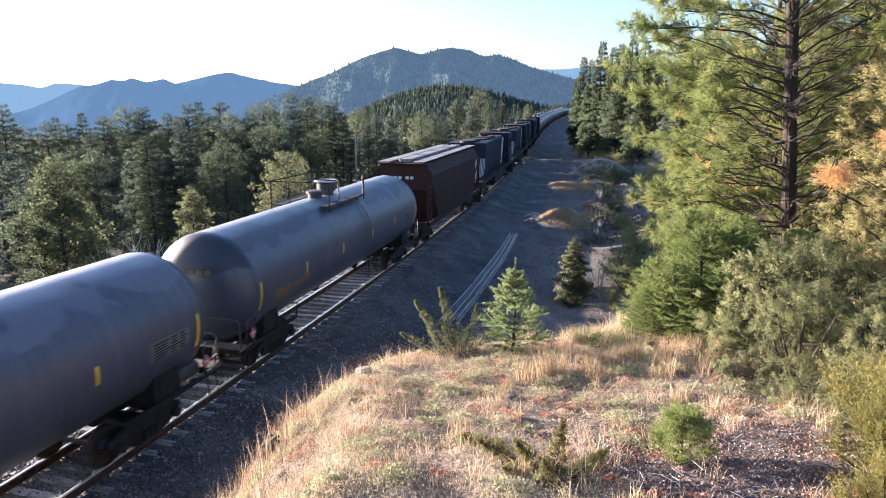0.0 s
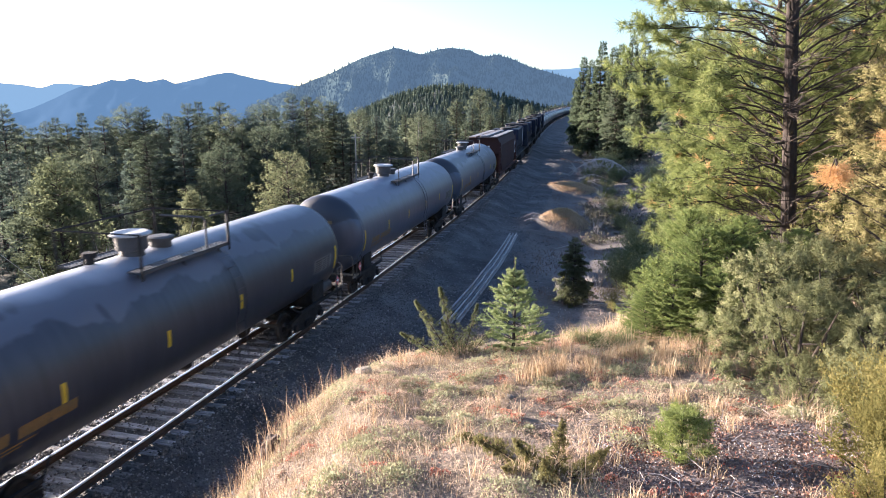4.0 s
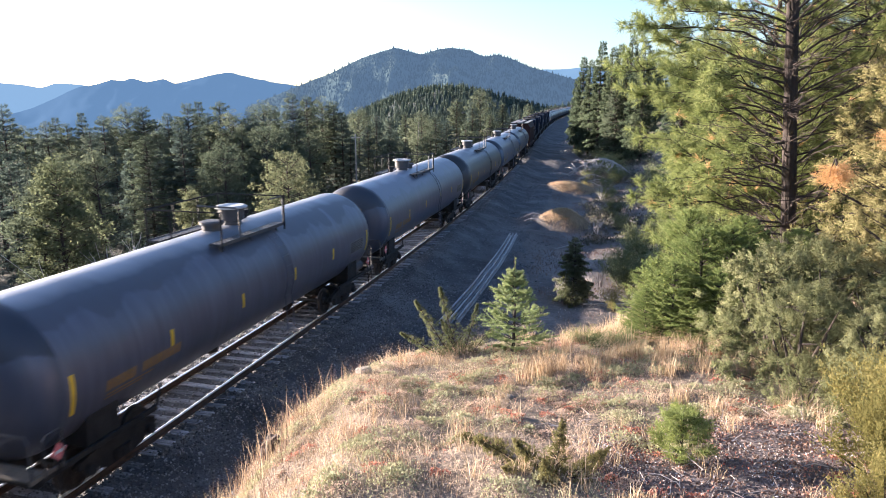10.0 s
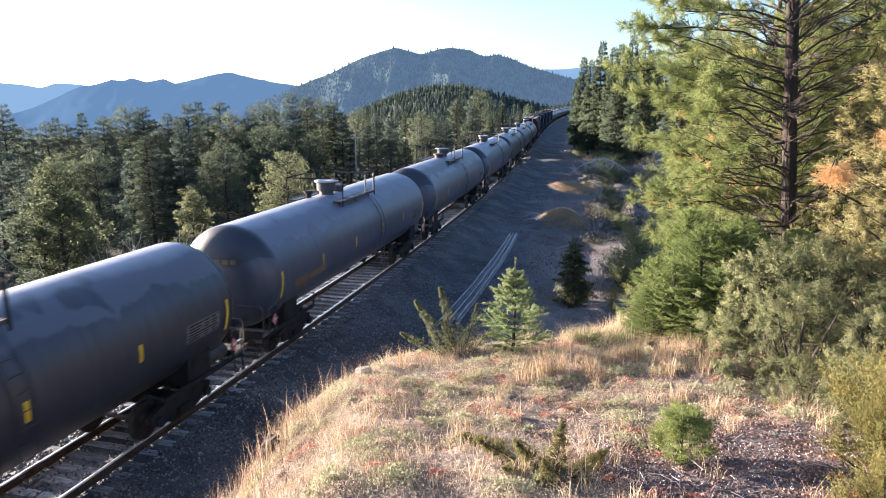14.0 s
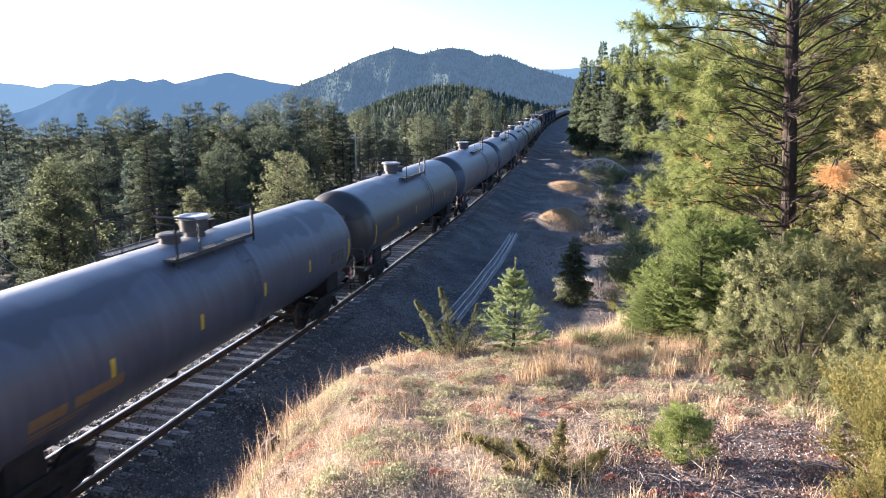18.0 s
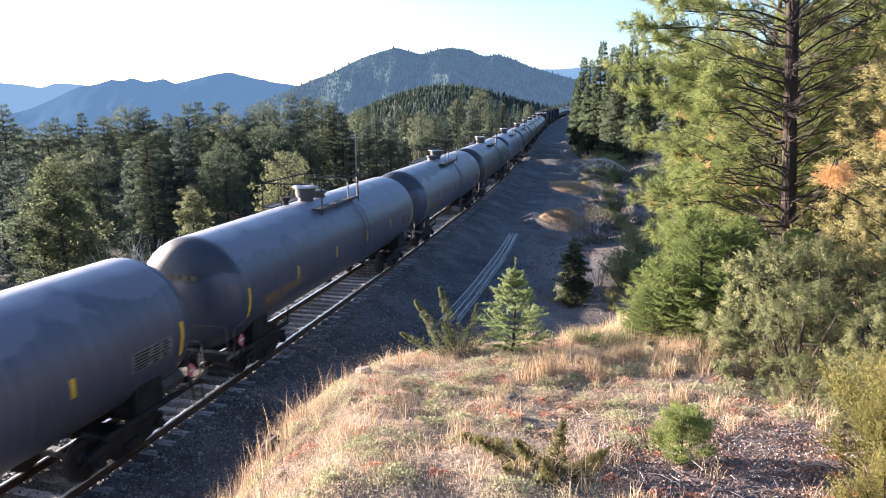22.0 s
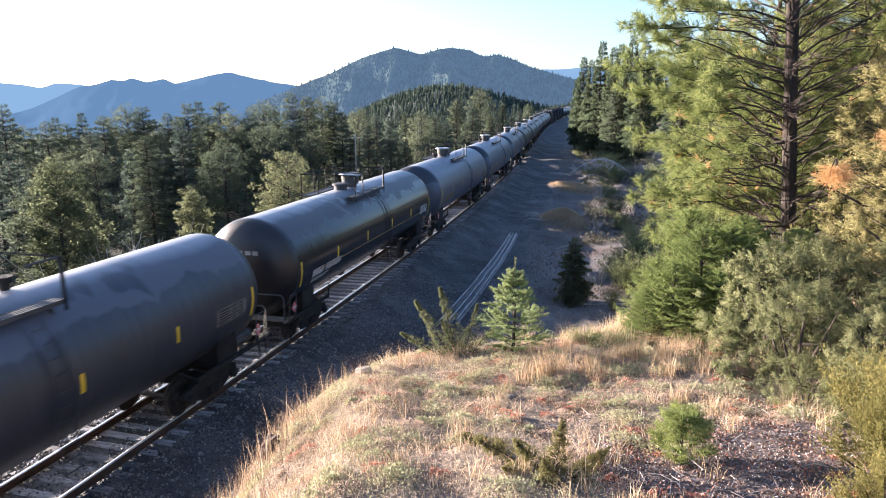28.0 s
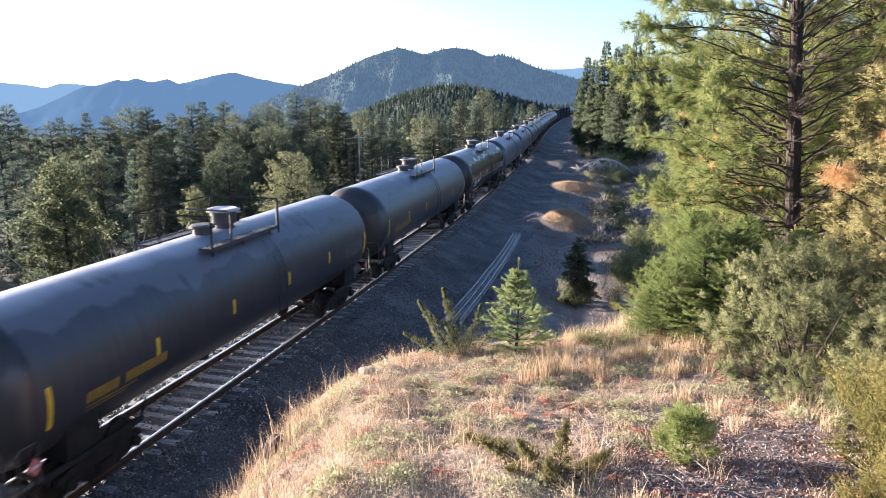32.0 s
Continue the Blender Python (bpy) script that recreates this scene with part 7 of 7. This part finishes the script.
# dry grass on the mounds beside the bench
for mx, my, wx, wy, n, seed in ((8.7, 47.6, 1.5, 2.0, 90000, 7), (13.0, 67.2, 2.0, 2.8, 120000, 27)):
    grass("bench_grass", "dry golden grass on a mound beside the track", M_STRAW, n, seed, (mx - 2 * wx, mx + 2 * wx, my - 2 * wy, my + 2 * wy),
          lambda x, y, r: np.exp(-((x - mx) / wx) ** 2 - ((y - my) / wy) ** 2) > 0.2 + 0.7 * r.uniform(0, 1, len(x)), 0.08, 0.28, 0.007, 1.2)
grass("bench_weeds", "sparse grey-brown weeds on the shaded bench", M_DEADLEAF, 70000, 17, (4.5, 24, 27, 100),
      lambda x, y, r: (track_coords(x, y)[1] > 6.4 + 0.8 * wave(x, y, 6, 43)) & (r.uniform(0, 1, len(x)) < 0.3 + 0.9 * wave(x, y, 5, 44)), 0.1, 0.3, 0.009, 1.0)


def on_bench(x, y, lo, hi):
    u = track_coords(x, y)[1]
    mound = np.exp(-((x - 8.7) / 2.0) ** 2 - ((y - 47.4) / 3.4) ** 2) + np.exp(-((x - 13.0) / 2.6) ** 2 - ((y - 66.4) / 4.5) ** 2)
    return (u > lo + 0.8 * wave(x, y, 6, 43)) & (u < hi) & (mound < 0.3) & (ground_z(x, y) < 3.0)


cover("bench_brush", "low dark brush and dead stems on the shaded bank", M_BRUSH, 150000, 61, (9, 30, 42, 112),
      lambda x, y, r: on_bench(x, y, 9.2, 17) & (wave(x, y, 7, 63) + 0.5 * wave(x, y, 2.5, 64) > -0.25 + 0.5 * r.uniform(0, 1, len(x))), 0.15, 0.6, "brush")
cover("bench_litter", "grey dead stems and needles on the shaded bank", M_GREYLIT, 60000, 62, (5, 24, 27, 90),
      lambda x, y, r: on_bench(x, y, 6.6, 16) & (wave(x, y, 4, 65) > -0.2 + 0.6 * r.uniform(0, 1, len(x))), 0.06, 0.05, "litter")


def tuft(x, y, n, h, seed, material):
    """One bunch of upright dry blades."""
    grass("grass_tuft", "bunch of upright straw-coloured grass blades", material, n, seed, (x - 0.09, x + 0.09, y - 0.09, y + 0.09), lambda a, b, r: np.hypot(a - x, b - y) < 0.085, 0.5 * h, h, 0.0022, 0.55, 0, "", "grass tufts")


for k, (x, y, n, h, m) in enumerate(((0.92, 2.98, 150, 0.22, M_STRAW), (1.0, 3.05, 110, 0.18, M_STRAW), (1.14, 3.0, 90, 0.17, M_STRAW), (0.80, 5.85, 170, 0.34, M_GOLDGRASS), (0.90, 5.7, 150, 0.36, M_STRAW),
                                     (0.98, 5.9, 150, 0.33, M_GOLDGRASS), (0.72, 5.6, 120, 0.3, M_STRAW), (1.9, 6.3, 120, 0.3, M_STRAW), (2.25, 6.4, 120, 0.32, M_STRAW), (2.05, 6.0, 110, 0.26, M_STRAW), (2.0, 4.6, 130, 0.24, M_STRAW), (1.85, 4.9, 120, 0.26, M_STRAW))):
    tuft(x, y, n, h, 300 + k, m)


# ---------- ballast stones ----------
def stones(n, seed, s0, s1, u0, u1, size, name, label, lift=0.0):
    rs = np.random.RandomState(seed)
    s, u = s0 + (s1 - s0) * rs.uniform(0, 1, n) ** 1.6, rs.uniform(u0, u1, n)
    a = HEAD - np.interp(s, gs, turn_left)
    x, y = np.interp(s, gs, LINE_X) + u * np.cos(a), np.interp(s, gs, LINE_Y) - u * np.sin(a)
    z = ground_z(x, y) + lift
    r = size * rs.uniform(0.5, 1.3, n)
    octa = np.array([(1, 0, 0), (-1, 0, 0), (0, 1, 0), (0, -1, 0), (0, 0, 1), (0, 0, -1)], float)
    fs = np.array([(0, 2, 4), (2, 1, 4), (1, 3, 4), (3, 0, 4), (2, 0, 5), (1, 2, 5), (3, 1, 5), (0, 3, 5)])
    v = np.stack([x, y, z], 1)[:, None] + (octa[None] + rs.normal(size=(n, 6, 3)) * 0.25) * r[:, None, None]
    me = bpy.data.meshes.new(name)
    me.vertices.add(6 * n)
    me.vertices.foreach_set("co", v.ravel())
    me.loops.add(24 * n)
    me.loops.foreach_set("vertex_index", (np.arange(n)[:, None, None] * 6 + fs[None]).ravel())
    me.polygons.add(8 * n)
    me.polygons.foreach_set("loop_start", np.arange(0, 24 * n, 3))
    me.materials.append(M_STONE)
    me.update()
    me.validate()
    tagged(new(name, me), label, "gravel", kind="stuff")


stones(32000, 8, 5, 90, -3.6, 7.6, 0.035, "ballast_stones", "loose dark grey ballast stones beside the rails")
stones(24000, 38, 3, 30, 1.3, 6.2, 0.03, "bench_stones", "loose grey stones on the dark gravel bench", 0.004)
stones(15000, 28, 4, 70, -3.2, -0.86, 0.04, "shoulder_stones", "sunlit ballast stones beyond the far rail", 0.01)
stones(7000, 18, 5, 75, -1.4, 1.4, 0.028, "track_stones", "ballast stones lying between and on the ties", 0.022)


# ---------- pieces of the track ----------
for k, m in TIES:
    t = part("tie", tie_meshes[k], None, track)
    t.matrix_basis = m


# ---------- what moves ----------
def motions():
    times = [0.5 * k for k in range(65)]
    spin = [k / 12 for k in range(385)]
    for car, s, base in FLEET:
        walk(car, [(t, rail_pose(s + SPEED * t, base)) for t in times])
        for ob in car.children_recursive:
            if ob.name.startswith("wheelset") and -60 < s < 45:
                r = ob.location.z
                x = ob.location.x
                sc = ob.scale.copy()
                walk(ob, [(t, pose(x, 0, r, 0, math.degrees(SPEED * t / r) % 360.0, 0)) for t in spin])
                ob.scale = sc


motions()
